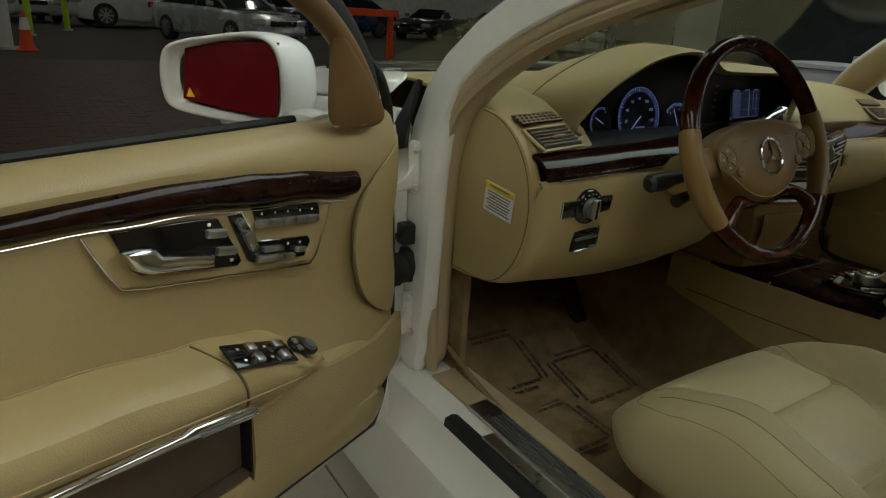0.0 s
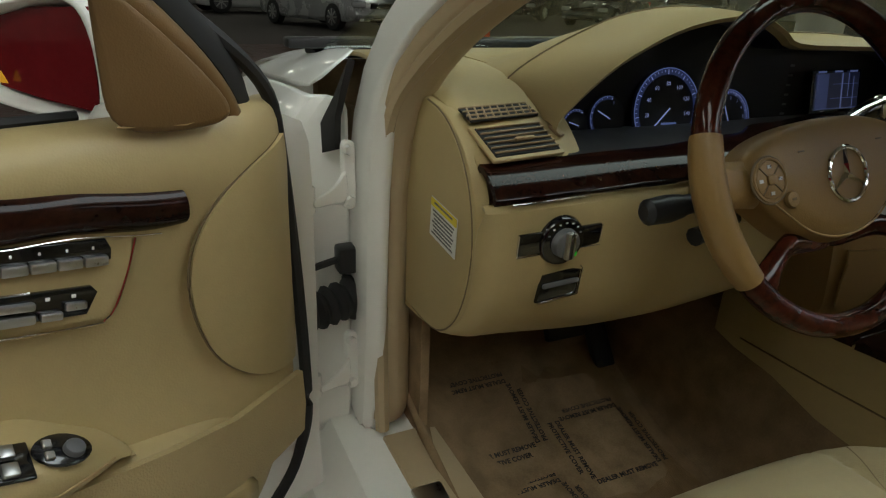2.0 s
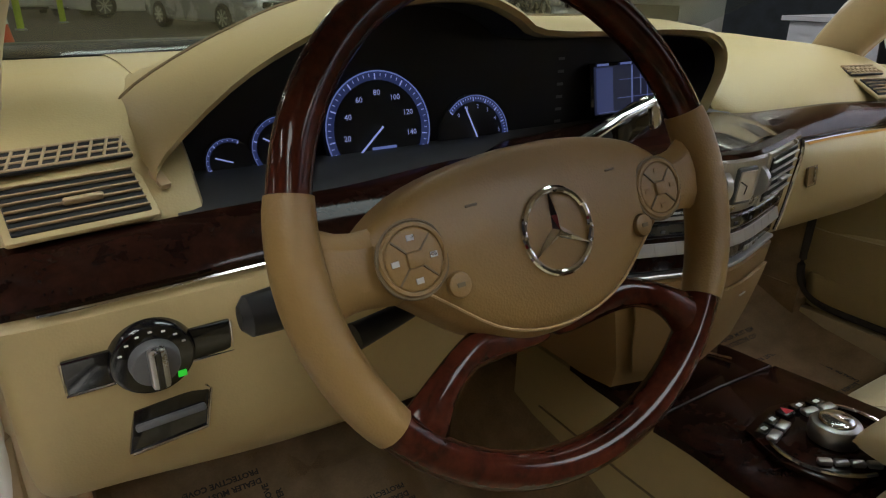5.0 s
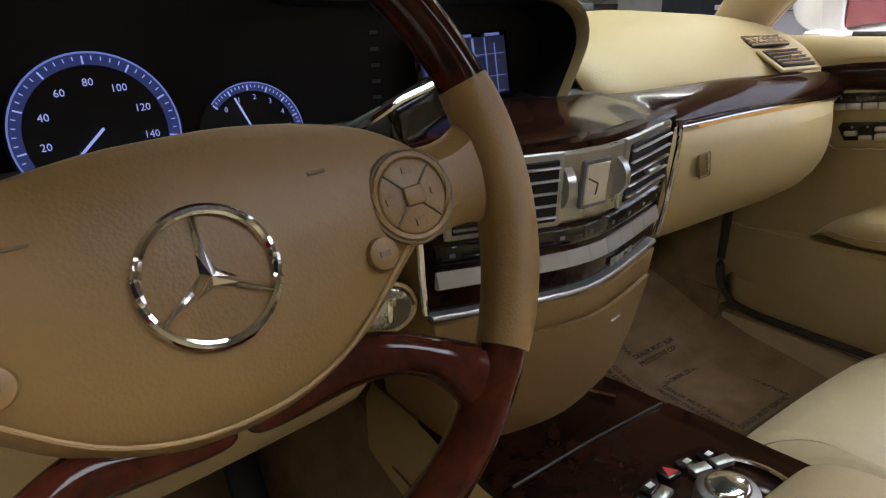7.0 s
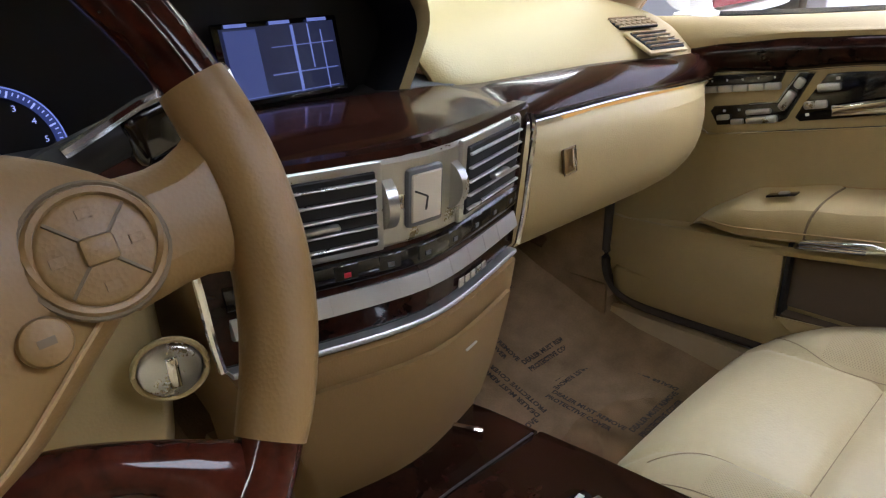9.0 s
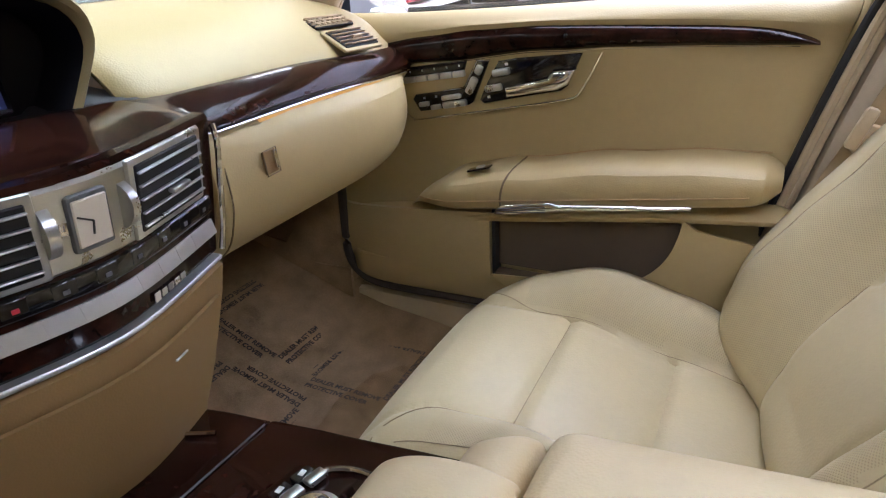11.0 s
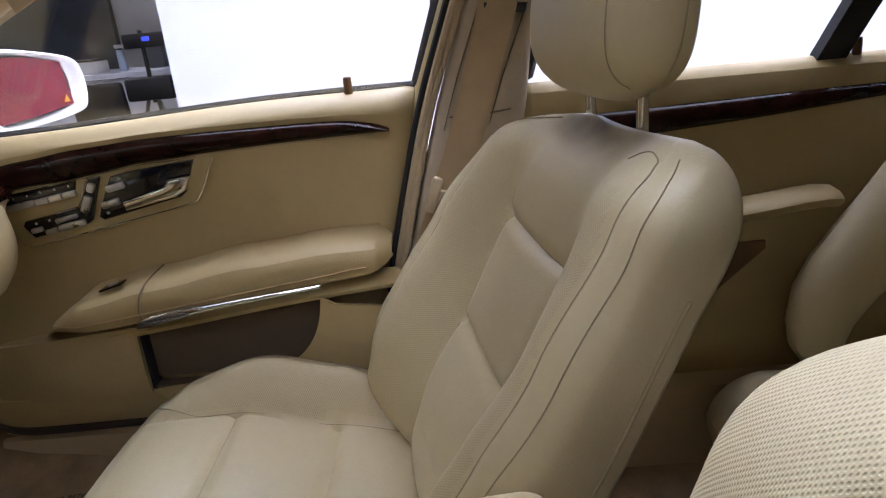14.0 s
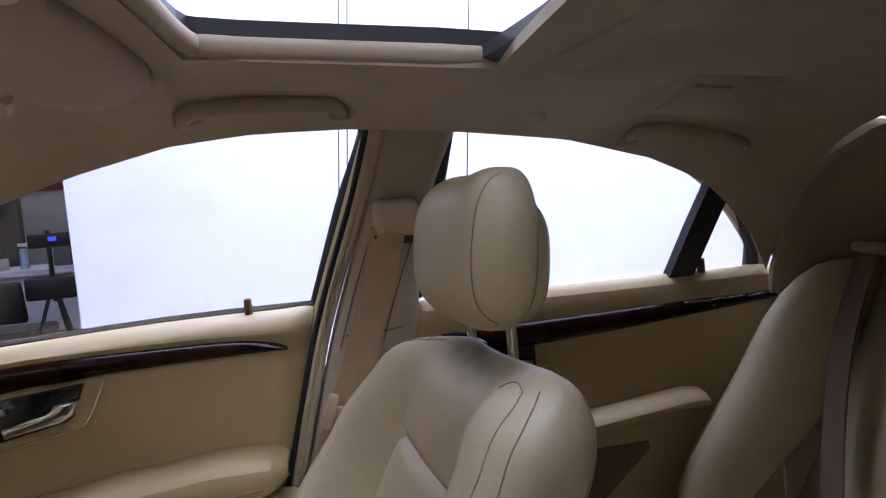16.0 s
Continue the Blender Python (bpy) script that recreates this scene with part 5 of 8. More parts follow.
def wood_z(s):
    return lerp_table(WOOD_TOP, s)[0], lerp_table(WOOD_LOW, s)[0]


REAR_CUT = [(0.45, 0.20), (0.53, 0.125), (0.62, 0.085), (0.72, 0.065), (0.82, 0.055), (0.95, 0.025), (1.03, 0.012)]
FRONT_CUT = [(0.455, 0.14), (0.50, 0.075), (0.57, 0.025), (0.64, 0.0)]


def smooth_pairs(pairs):
    return [(p.x, p.y) for p in smooth_line([(a, b, 0) for a, b in pairs], 4)]


def arm_z(s):
    """Top of the armrest."""
    return lerp_table([(0.09, 0.690), (0.115, 0.728), (0.19, 0.762), (0.29, 0.782), (0.45, 0.806), (0.58, 0.818), (0.68, 0.818)], s)[0]


def build_door(side, label):
    door = thing("front_door", label, "door", group="front doors")
    if side > 0:
        base = frame_of((0.705, 0.307, 0), (0, -1, 0), (0, 0, 1))
    else:
        a = radians(SWING)
        base = frame_of((-1.056, 0.236, 0), (-math.sin(a), -math.cos(a), 0), (0, 0, 1)) @ Matrix.Diagonal((1, 1, -1, 1))

    def D(s, z, w):
        return base @ Vector((s, z, w))

    def plate(outline, w, depth, material, name, parent=door, text="", bevel=0.0015):
        return part(name, prism(outline, depth, base @ pose(0, 0, w), bevel), material, parent, text, smooth=50)

    front = -0.165 if side < 0 else -0.16

    def dip(s):
        """How far the window line of the closed door falls towards the front."""
        return 0.022 * (1 - smooth01(s / 0.60)) if side > 0 else 0.0

    # painted outer shell
    rings = []
    for s, zt, grow in ((-0.240 if side < 0 else -0.155, 0.90, -0.03), (-0.236 if side < 0 else -0.15, 0.955, -0.02), (-0.222 if side < 0 else -0.145, 0.985, -0.01), (-0.172 if side < 0 else -0.14, 1.005, 0.0), (0.0, 1.005, 0.0), (0.3, 1.008, 0.0), (0.6, 1.008, 0.0), (0.71, 1.0, 0.0), (0.735, 0.98, -0.02)):
        bk = -0.060 * max(0.0, (-0.09 - s) / 0.15) ** 0.8 if side < 0 and s < -0.09 else 0.0
        zt -= dip(s)
        rings.append([D(s, zt, -0.03 + bk), D(s, zt, -0.075 + bk * 0.6), D(s, 0.93, -0.135), D(s, 0.70, -0.165 - grow), D(s, 0.50, -0.158), D(s, 0.39, -0.12), D(s, 0.372, -0.09), D(s, 0.395, -0.06 + bk * 0.5), D(s, 0.46, -0.036 + bk), D(s, 0.7, -0.030 + bk)])
    shell = part("shell", loft(rings, True), WHITE_PAINT, door, "white painted door shell")
    part("edge_seal", tube([D(s + (0.0 if side < 0 else 0.03), z, -0.028 - 0.034 * max(0.0, min(1.0, (-s - 0.10) / 0.08))) for s, z in smooth_pairs(((-0.10, 0.452), (-0.16, 0.475), (-0.190, 0.53), (-0.194, 0.62), (-0.184, 0.82), (-0.168, 0.957), (-0.150, 1.03), (-0.095, 1.085), (-0.045, 1.125)))], 0.0085 if side < 0 else 0.006, 8), RUBBER if side < 0 else COVER_BROWN, shell, "rubber edge seal")
    part("bottom_seal", tube([D(s, 0.452, -0.028) for s in (-0.10, 0.0, 0.3, 0.5, 0.62)], 0.009 if side < 0 else 0.006, 8), RUBBER if side < 0 else COVER_BROWN, shell, "rubber edge seal")
    # leather trim from the window line down to the armrest
    rows = []
    n = 30
    for k in range(n + 1):
        s = front + (0.742 - front) * k / n
        zt, zl = wood_z(s)
        late = max(0.0, (s - 0.30) / 0.442)
        early = max(0.0, (0.05 - s) / 0.20) ** 2
        back = -0.055 * max(0.0, (front + 0.10 - s) / 0.10) ** 2 - 0.03 * max(0.0, (s - 0.68) / 0.065) ** 2
        rows.append([D(s - late * lerp_table(REAR_CUT, z)[0] + early * lerp_table(FRONT_CUT, z)[0], z, w + back) for z, w in ((1.024 - dip(s), -0.050), (1.030 - dip(s), -0.030), (1.024 - dip(s), -0.008), (1.008 - dip(s), 0.006), (zt + 0.008, 0.010), (zt - 0.002, 0.006), (zl + 0.002, 0.0), (zl - 0.008, 0.001), (0.86, -0.006), (0.80, -0.010), (0.74, -0.006), (0.70, 0.004), (0.66, 0.016), (0.60, 0.022), (0.53, 0.018), (0.49, 0.004), (0.462, -0.018))])
    part("trim_panel", thick(loft(rows), 0.012), LEATHER, door, "tan leather door trim", subdiv=1)
    # wood strip with a rounded face
    s_end = 0.683
    rows = []
    for k in range(25):
        s = (0.0 if side < 0 else -0.05) + (s_end - (0.0 if side < 0 else -0.05)) * k / 24
        zt, zl = wood_z(s)
        t = min(1.0, (s_end - s) / 0.045)
        zt = zl + (zt - zl) * (0.25 + 0.75 * t)
        if side < 0 and k == 0:
            zt, zl = zt - 0.002, zl + 0.002
            s -= 0.004
        h = zt - zl
        rows.append([D(s, zl - 0.001, -0.001), D(s, zl + 0.10 * h, 0.010), D(s, zl + 0.35 * h, 0.017), D(s, zl + 0.7 * h, 0.017), D(s, zl + 0.93 * h, 0.011), D(s, zt + 0.001, 0.003)])
    wood = part("wood_strip", loft(rows), WALNUT, door, "dark glossy walnut strip", subdiv=1)
    part("chrome_line", tube([D(s, wood_z(s)[1] - 0.001, 0.010) for s in [0.025 + 0.0265 * k for k in range(25)]], 0.0006, 6), CHROME, wood, "thin chrome line")
    # control panel framed by a chrome line
    outline = smooth_line([(x, y, 0) for x, y in ((0.408, 0.954), (0.400, 0.936), (0.378, 0.896), (0.36, 0.884), (0.277, 0.868), (0.11, 0.838), (0.090, 0.838), (0.077, 0.85), (0.060, 0.885), (0.049, 0.915))], 4)
    part("inlay_line", tube([D(p.x, p.y, 0.0035) for p in outline], 0.0013, 6), CHROME, door, "thin chrome frame line")
    part("inlay_panel", thick(loft([[D(x, y, 0.0022) for x, y in row] for row in (((0.405, 0.953), (0.30, 0.945), (0.18, 0.935), (0.052, 0.915)), ((0.395, 0.92), (0.30, 0.905), (0.18, 0.89), (0.062, 0.88)), ((0.375, 0.89), (0.28, 0.871), (0.18, 0.853), (0.088, 0.841)))]), 0.0008), LEATHER, door, "tan control panel")
    cup = plate([(0.380, 0.953), (0.276, 0.943), (0.248, 0.938), (0.224, 0.895), (0.216, 0.876), (0.223, 0.871), (0.350, 0.897), (0.360, 0.905)], 0.003, 0.005, GLOSS_BLACK, "handle_cup", text="black door handle recess")
    bow = [(0.374, 0.931), (0.355, 0.930), (0.338, 0.928), (0.330, 0.917), (0.262, 0.899), (0.264, 0.884), (0.30, 0.891), (0.345, 0.899), (0.362, 0.908)]
    part("door_handle", prism(bow, 0.012, base @ pose(0, 0, 0.008), 0.006, 3), CHROME, cup, "polished chrome door handle", smooth=60)
    for x, y, c in ((0.254, 0.922, 0), (0.241, 0.897, 0)):
        part("lock_button", rbox(0.030, 0.011, 0.008, 0.003, 2, base @ pose(x, y, 0.011, 0, 0, 11)), SATIN, cup, "silver lock button")
    for x, y in ((0.262, 0.934), (0.232, 0.882)):
        part("lock_symbol", rbox(0.005, 0.004, 0.0012, 0.0005, 1, base @ pose(x, y, 0.0086, 0, 0, 11)), WHITE_PRINT, cup)
    ell = plate([(0.232, 0.938), (0.213, 0.937), (0.190, 0.894), (0.098, 0.879), (0.093, 0.871), (0.106, 0.851), (0.196, 0.867), (0.204, 0.872)], 0.003, 0.004, GLOSS_BLACK, "seat_switch_plate", text="black seat adjustment plate")
    part("plate_rim", tube([D(x, y, 0.0065) for x, y in ((0.234, 0.939), (0.212, 0.938), (0.189, 0.895), (0.150, 0.888))], 0.0014, 6), CHROME, ell)
    part("headrest_switch", rbox(0.012, 0.016, 0.010, 0.004, 2, base @ pose(0.216, 0.924, 0.010, 0, 0, -28)), SATIN, ell, "silver seat-shaped switch")
    part("backrest_switch", rbox(0.013, 0.030, 0.010, 0.004, 2, base @ pose(0.203, 0.899, 0.010, 0, 0, -28)), SATIN, ell, "silver seat-shaped switch")
    part("cushion_switch", rbox(0.045, 0.011, 0.010, 0.004, 2, base @ pose(0.172, 0.868, 0.010, 0, 0, 10)), SATIN, ell, "silver seat-shaped switch")
    part("cushion_switch_upper", rbox(0.036, 0.008, 0.009, 0.003, 2, base @ pose(0.166, 0.879, 0.010, 0, 0, 10)), SATIN, ell, "silver seat-shaped switch")
    for x in (0.137, 0.115):
        part("heat_key", rbox(0.019, 0.008, 0.007, 0.002, 2, base @ pose(x, 0.8625 - 0.17 * (0.126 - x) * -1 - 0.0, 0.009, 0, 0, 10)), SATIN, ell, "silver seat heating key")
        part("heat_symbol", rbox(0.004, 0.0035, 0.001, 0.0004, 1, base @ pose(x, 0.876 + 0.17 * (x - 0.126), 0.0077, 0, 0, 10)), WHITE_PRINT, ell)
    bar = plate([(0.194, 0.938), (0.078, 0.922), (0.074, 0.911), (0.076, 0.900), (0.187, 0.916)], 0.003, 0.004, GLOSS_BLACK, "memory_plate", text="black memory switch plate")
    for k in range(5):
        x = 0.181 - 0.0225 * k
        part("memory_key", rbox(0.0215, 0.010, 0.008, 0.002, 2, base @ pose(x, 0.9165 - 0.143 * (0.181 - x), 0.0095, 0, 0, 8)), SATIN, bar, "silver memory key")
        part("key_mark", rbox(0.0022, 0.003, 0.001, 0.0003, 1, base @ pose(x, 0.929 - 0.143 * (0.181 - x), 0.0077, 0, 0, 8)), WHITE_PRINT, bar)
    # rounded cover towards the hinge
    if side < 0:
        arc = smooth_line([(-0.155, 0.985, 0), (-0.088, 0.966, 0), (-0.038, 0.93, 0), (-0.010, 0.89, 0), (0.0, 0.845, 0), (-0.006, 0.795, 0), (-0.028, 0.744, 0), (-0.075, 0.704, 0), (-0.155, 0.676, 0)], 4)
        rows = []
        for p in arc:
            rows.append([D(p.x + (-0.160 - p.x) * t, p.y + (0.84 - p.y) * t * 0.55, 0.005 + 0.003 * math.sin(math.pi * min(1, t * 1.2)) - 0.055 * max(0.0, (-0.065 - (p.x + (-0.160 - p.x) * t)) / 0.10) ** 2) for t in (0.0, 0.02, 0.1, 0.3, 0.6, 1.0)])
        part("hinge_cover", thick(loft(rows), 0.006), LEATHER, door, "tan rounded cover panel")
        part("cover_seam", tube([D(p.x + 0.002, p.y, 0.0065 - 0.055 * max(0.0, (-0.065 - p.x) / 0.10) ** 2) for p in arc], 0.0016, 5), SEAM, door)
    else:
        part("front_edge", thick(loft([[D(s, z, -0.020) for z in (0.70, 0.60, 0.50, 0.455)] for s in (-0.17, -0.10, 0.0)]), 0.006), LEATHER, door, "tan front edge panel")
    # armrest with padded top
    rows = []
    for k in range(27):
        s = 0.092 + (0.668 - 0.092) * k / 26
        zt = arm_z(s)
        f = min(1.0, (s - 0.085) / 0.10) ** 0.5 * min(1.0, (0.675 - s) / 0.03) ** 0.5
        low = 0.690 + 0.075 * (s - 0.09) / 0.57
        mid = (zt + low) / 2
        out = 0.012 + 0.068 * f
        rows.append([D(s, mid + (zt + 0.004 - mid) * f, -0.008), D(s, mid + (zt + 0.003 - mid) * f, 0.02 * f), D(s, mid + (zt - mid) * f, out - 0.022 * f), D(s, mid + (zt - 0.010 - mid) * f, out - 0.004 * f), D(s, mid, out + 0.002), D(s, mid + (low + 0.006 - mid) * f, out - 0.004), D(s, mid + (low - mid) * f, out - 0.02 * f), D(s, mid + (low - 0.002 - mid) * f, 0.0)])
    arm = part("armrest", loft(rows), LEATHER, door, "padded tan leather armrest", subdiv=1)
    part("armrest_seam", tube([D(s, 0.690 + 0.075 * (s - 0.09) / 0.57 + 0.022, 0.0825 if s > 0.2 else 0.012 + 0.071 * min(1.0, (s - 0.085) / 0.10) ** 0.5) for s in [0.12 + 0.03 * k for k in range(18)]], 0.0012, 5), STITCH, arm)
    part("gap", tube(smooth_line([D(0.294, 0.7855, 0.0), D(0.292, 0.7845, 0.02), D(0.289, 0.7805, 0.050), D(0.285, 0.773, 0.070), D(0.281, 0.760, 0.0795), D(0.278, 0.742, 0.0815), D(0.277, 0.726, 0.078)], 4), 0.0019, 6), SEAM, arm)
    part("panel_crease", tube([D(s, arm_z(s) + 0.0045, -0.004) for s in [0.29 + 0.02 * k for k in range(19)]], 0.0014, 6), STITCH, arm)
    if side < 0:
        pm = base @ pose(0.238, 0.7725, 0.059, 24, 0, 18)
        pod = part("switch_plate", rbox(0.104, 0.004, 0.040, 0.002, 2, pm), GLOSS_BLACK, arm, "black window switch plate")
        for k in range(4):
            x, w = -0.022 + 0.044 * (k // 2), -0.0095 + 0.019 * (k % 2)
            part("window_switch", rbox(0.014, 0.007, 0.014, 0.002, 2, pm @ pose(x - 0.010, 0.004, w)), SATIN, pod, "silver window switch")
            part("switch_mark", rbox(0.004, 0.001, 0.003, 0.0003, 1, pm @ pose(x + 0.010, 0.0024, w)), WHITE_PRINT, pod)
        mp = base @ pose(0.164, 0.7515, 0.057, 24, 0, 22)
        mirror_plate = part("mirror_switch_plate", prism([(0.026 * math.cos(q), 0.018 * math.sin(q)) for q in (2 * math.pi * k / 20 for k in range(20))], 0.003, mp @ pose(0, 0, 0, -90), 0.001), GLOSS_BLACK, arm, "black mirror switch plate")
        part("mirror_knob", cyl(0.010, 0.009, 0.008, 20, mp @ pose(-0.009, 0.005, 0.002, -90), 0.002), GREY, mirror_plate)
        for k in range(2):
            part("mirror_key", rbox(0.008, 0.004, 0.009, 0.001, 1, mp @ pose(0.013, 0.004, -0.006 + 0.013 * k)), SATIN, mirror_plate)
    else:
        pod = part("switch_plate", rbox(0.040, 0.003, 0.018, 0.001, 2, base @ pose(0.232, 0.7765, 0.052, 0, 0, 15)), GLOSS_BLACK, arm, "black window switch plate")
        part("window_switch", rbox(0.014, 0.006, 0.010, 0.002, 2, base @ pose(0.234, 0.7785, 0.052, 0, 0, 15)), SATIN, pod, "silver window switch")
    pull = [(0.270, 0.716), (0.275, 0.728), (0.29, 0.734), (0.36, 0.746), (0.375, 0.744), (0.56, 0.764), (0.562, 0.758), (0.38, 0.736), (0.29, 0.717)]
    chrome_bar = plate(pull, 0.084, 0.008, CHROME, "pull_strip", arm, "bright chrome pull strip", 0.003)
    for k in range(3):
        part("pull_groove", tube([D(0.277, 0.720 + 0.004 * k, 0.0922), D(0.355, 0.731 + 0.004 * k, 0.0922)], 0.0008, 4), GREY, chrome_bar)
    # lower trim: speaker cover, pocket, kick rail
    ledge = []
    for s, z0 in ((front + 0.02, 0.664), (-0.03, 0.676), (0.10, 0.690), (0.20, 0.702), (0.27, 0.710), (0.45, 0.735), (0.60, 0.752), (0.69, 0.757)):
        f = smooth01((s + 0.06) / 0.32)
        off = -0.046 * max(0.0, (-0.03 - s) / 0.115) ** 2
        ledge.append([D(s, z0, 0.004 + off), D(s, z0 - 0.004, 0.013 + 0.032 * f + off), D(s, z0 - 0.014, 0.021 + 0.035 * f + off), D(s, z0 - 0.024, 0.020 + 0.032 * f + off), D(s, z0 - 0.028, 0.010 + 0.012 * f + off)])
    part("lower_ledge", thick(loft(ledge), 0.005), LEATHER, door, "tan trim ledge", subdiv=1)
    part("speaker_cover", thick(loft([[D(s, 0.672 + 0.030 * (s + 0.1) / 0.37, 0.038 - 0.04 * max(0, -s / 0.11)), D(s, 0.62, 0.042 - 0.04 * max(0, -s / 0.11)), D(s, 0.578, 0.038 - 0.04 * max(0, -s / 0.11)), D(s, 0.57, 0.02 - 0.03 * max(0, -s / 0.11))] for s in (front + 0.02, -0.02, 0.06, 0.15, 0.246)]), 0.01), SPEAKER, door, "tan perforated speaker cover")
    part("speaker_slot", rbox(0.036, 0.005, 0.003, 0.001, 1, base @ pose(0.172, 0.590, 0.0415, 0, 0, 4)), BLACK, door)
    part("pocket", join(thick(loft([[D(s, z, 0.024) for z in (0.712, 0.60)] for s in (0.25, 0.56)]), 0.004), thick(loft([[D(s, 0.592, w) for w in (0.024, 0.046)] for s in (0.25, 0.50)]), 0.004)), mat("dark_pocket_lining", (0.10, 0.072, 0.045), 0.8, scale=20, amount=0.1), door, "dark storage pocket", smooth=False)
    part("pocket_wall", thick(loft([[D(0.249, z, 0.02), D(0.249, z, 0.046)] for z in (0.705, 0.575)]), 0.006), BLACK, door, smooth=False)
    curve = smooth_line([(0.55, 0.728, 0), (0.545, 0.70, 0), (0.535, 0.67, 0), (0.515, 0.640, 0), (0.485, 0.617, 0), (0.44, 0.604, 0), (0.36, 0.597, 0), (0.25, 0.588, 0)], 4)
    part("pocket_front", thick(loft([[D(p.x, p.y, 0.047), D(p.x + 0.02, p.y - 0.012, 0.051), D(max(p.x + 0.06, 0.25) + (0.69 - p.x) * 0.55 * (p.y > 0.65), min(p.y - 0.03, 0.70), 0.046), D(0.68 if p.x > 0.43 else p.x + 0.04, max(0.53, p.y - 0.10 - 0.03 * (p.x > 0.43)), 0.03)] for p in curve]), 0.006), LEATHER, door, "tan pocket panel")
    part("kick_rail", thick(loft([[D(s, 0.592, 0.03), D(s, 0.588, 0.05), D(s, 0.555, 0.046), D(s, 0.50, 0.028), D(s, 0.472, -0.01)] for s in (front + 0.12, 0.1, 0.3, 0.5, 0.66)]), 0.006), LEATHER, door, "tan kick panel", subdiv=1)
    # window frame, quarter cover and seals
    frame_line = [(-0.115, 0.965), (-0.108, 1.02), (-0.085, 1.065), (-0.045, 1.11), (0.02, 1.165), (0.10, 1.212), (0.22, 1.262), (0.36, 1.298), (0.50, 1.312), (0.66, 1.310), (0.79, 1.300), (0.80, 1.27), (0.765, 1.16), (0.735, 1.03)] if side < 0 else [(-0.10, 1.02), (-0.02, 1.11), (0.10, 1.185), (0.22, 1.222), (0.34, 1.260), (0.44, 1.285), (0.56, 1.315), (0.68, 1.324), (0.80, 1.322), (0.832, 1.285), (0.79, 1.18), (0.735, 1.03)]
    lean = lambda z: -0.03 - max(0.0, z - 1.02) * (-0.42)
    def fr(p, w=0.0):
        return D(p[0], p[1], (lean(p[1]) if side > 0 else -0.035 + 0.30 * max(0.0, p[1] - 1.02)) + w)
    pts = smooth_line([(x, y, 0) for x, y in frame_line], 4)
    part("window_frame", tube([fr(p, -0.012) for p in pts], 0.012, 8, flat=1.5), RUBBER, door, "black window frame seal")
    if side < 0:
        part("frame_cover", tube([fr((p.x + 0.022, p.y - 0.022), 0.010) for p in pts[4:-8]], 0.017, 10), COVER_BROWN, door, "brown window frame cover")
        part("mirror_cover", thick(loft([[D(-0.078, 1.020, 0.006), D(-0.02, 1.012, 0.010), D(0.066, 1.016, 0.004)], [D(-0.045, 1.062, 0.008), D(-0.005, 1.065, 0.014), D(0.066, 1.07, 0.008)], [D(0.005, 1.110, 0.014), D(0.035, 1.118, 0.018), D(0.066, 1.125, 0.012)], [D(0.055, 1.150, 0.022), D(0.060, 1.155, 0.022), D(0.066, 1.160, 0.018)]]), 0.01), COVER_BROWN, door, "brown leather-look mirror cover", subdiv=2)
        part("cover_stitch", tube([D(x, z, w) for x, z, w in ((-0.060, 1.030, 0.0135), (-0.010, 1.022, 0.017), (0.055, 1.026, 0.012))], 0.001, 4), STITCH, door)
    part("belt_seal", tube([D(s, 1.029 - dip(s), -0.049) for s in (0.066, 0.16, 0.3, 0.4, 0.5, 0.6, 0.74)], 0.006, 6), RUBBER, door, "black rubber window seal")
    part("lock_pin", cyl(0.0068, 0.0062, 0.026, 12, Matrix.Translation(D(0.625, 1.038, -0.022)), 0.002), COVER_BROWN, door, "small brown lock pin")
    if side > 0:
        pane = part("pane", thick(loft([[D(s, 0.985, -0.055), D(s, zt, -0.05 + 0.42 * (zt - 1.02))] for s, zt in ((0.02, 1.12), (0.12, 1.19), (0.34, 1.262), (0.56, 1.315), (0.79, 1.32))]), 0.004), GLASS, door, "clear window pane", smooth=False)
        pane.visible_shadow = False
        rows = []
        for z, sg, ss in ((1.300, 0.835, 0.850), (1.285, 0.828, 0.846), (1.17, 0.784, 0.808), (1.10, 0.757, 0.785), (1.03, 0.730, 0.762), (0.93, 0.705, 0.733), (0.82, 0.674, 0.700), (0.70, 0.65, 0.672), (0.58, 0.61, 0.64), (0.50, 0.55, 0.60)):
            wl = min(lean(z), 0.085) if z > 1.03 else -0.028
            rows.append([D(sg - 0.004, z, wl - 0.014), D(sg, z, wl + 0.010), D(sg + 0.004, z, wl + 0.014), D(ss - 0.003, z, wl + 0.014), D(ss, z, wl + 0.004), D(ss, z, wl - 0.03)])
        part("frame_upright", loft(rows), LEATHER, door, "tan rear frame upright")
    # outside mirror
    mirror = part("outside_mirror", mirror_shell(D), WHITE_PAINT, door, "white door mirror housing", subdiv=2)
    part("mirror_glass", thick(loft([[D(0.052, 1.105, -0.292), D(0.055, 1.028, -0.300)], [D(0.032, 1.120, -0.225), D(0.033, 1.018, -0.225)], [D(0.006, 1.124, -0.136), D(0.008, 1.012, -0.140)]]), 0.003), MIRROR, mirror, "mirror glass with its red reflection put into the colour", smooth=False)
    tri = [D(0.0585, 1.033, -0.286), D(0.0545, 1.033, -0.272), D(0.0580, 1.047, -0.279)]
    bm = bmesh.new()
    bm.faces.new([bm.verts.new(p) for p in tri])
    part("warning_sign", thick(bm, 0.001), AMBER, mirror, "amber warning triangle", smooth=False)
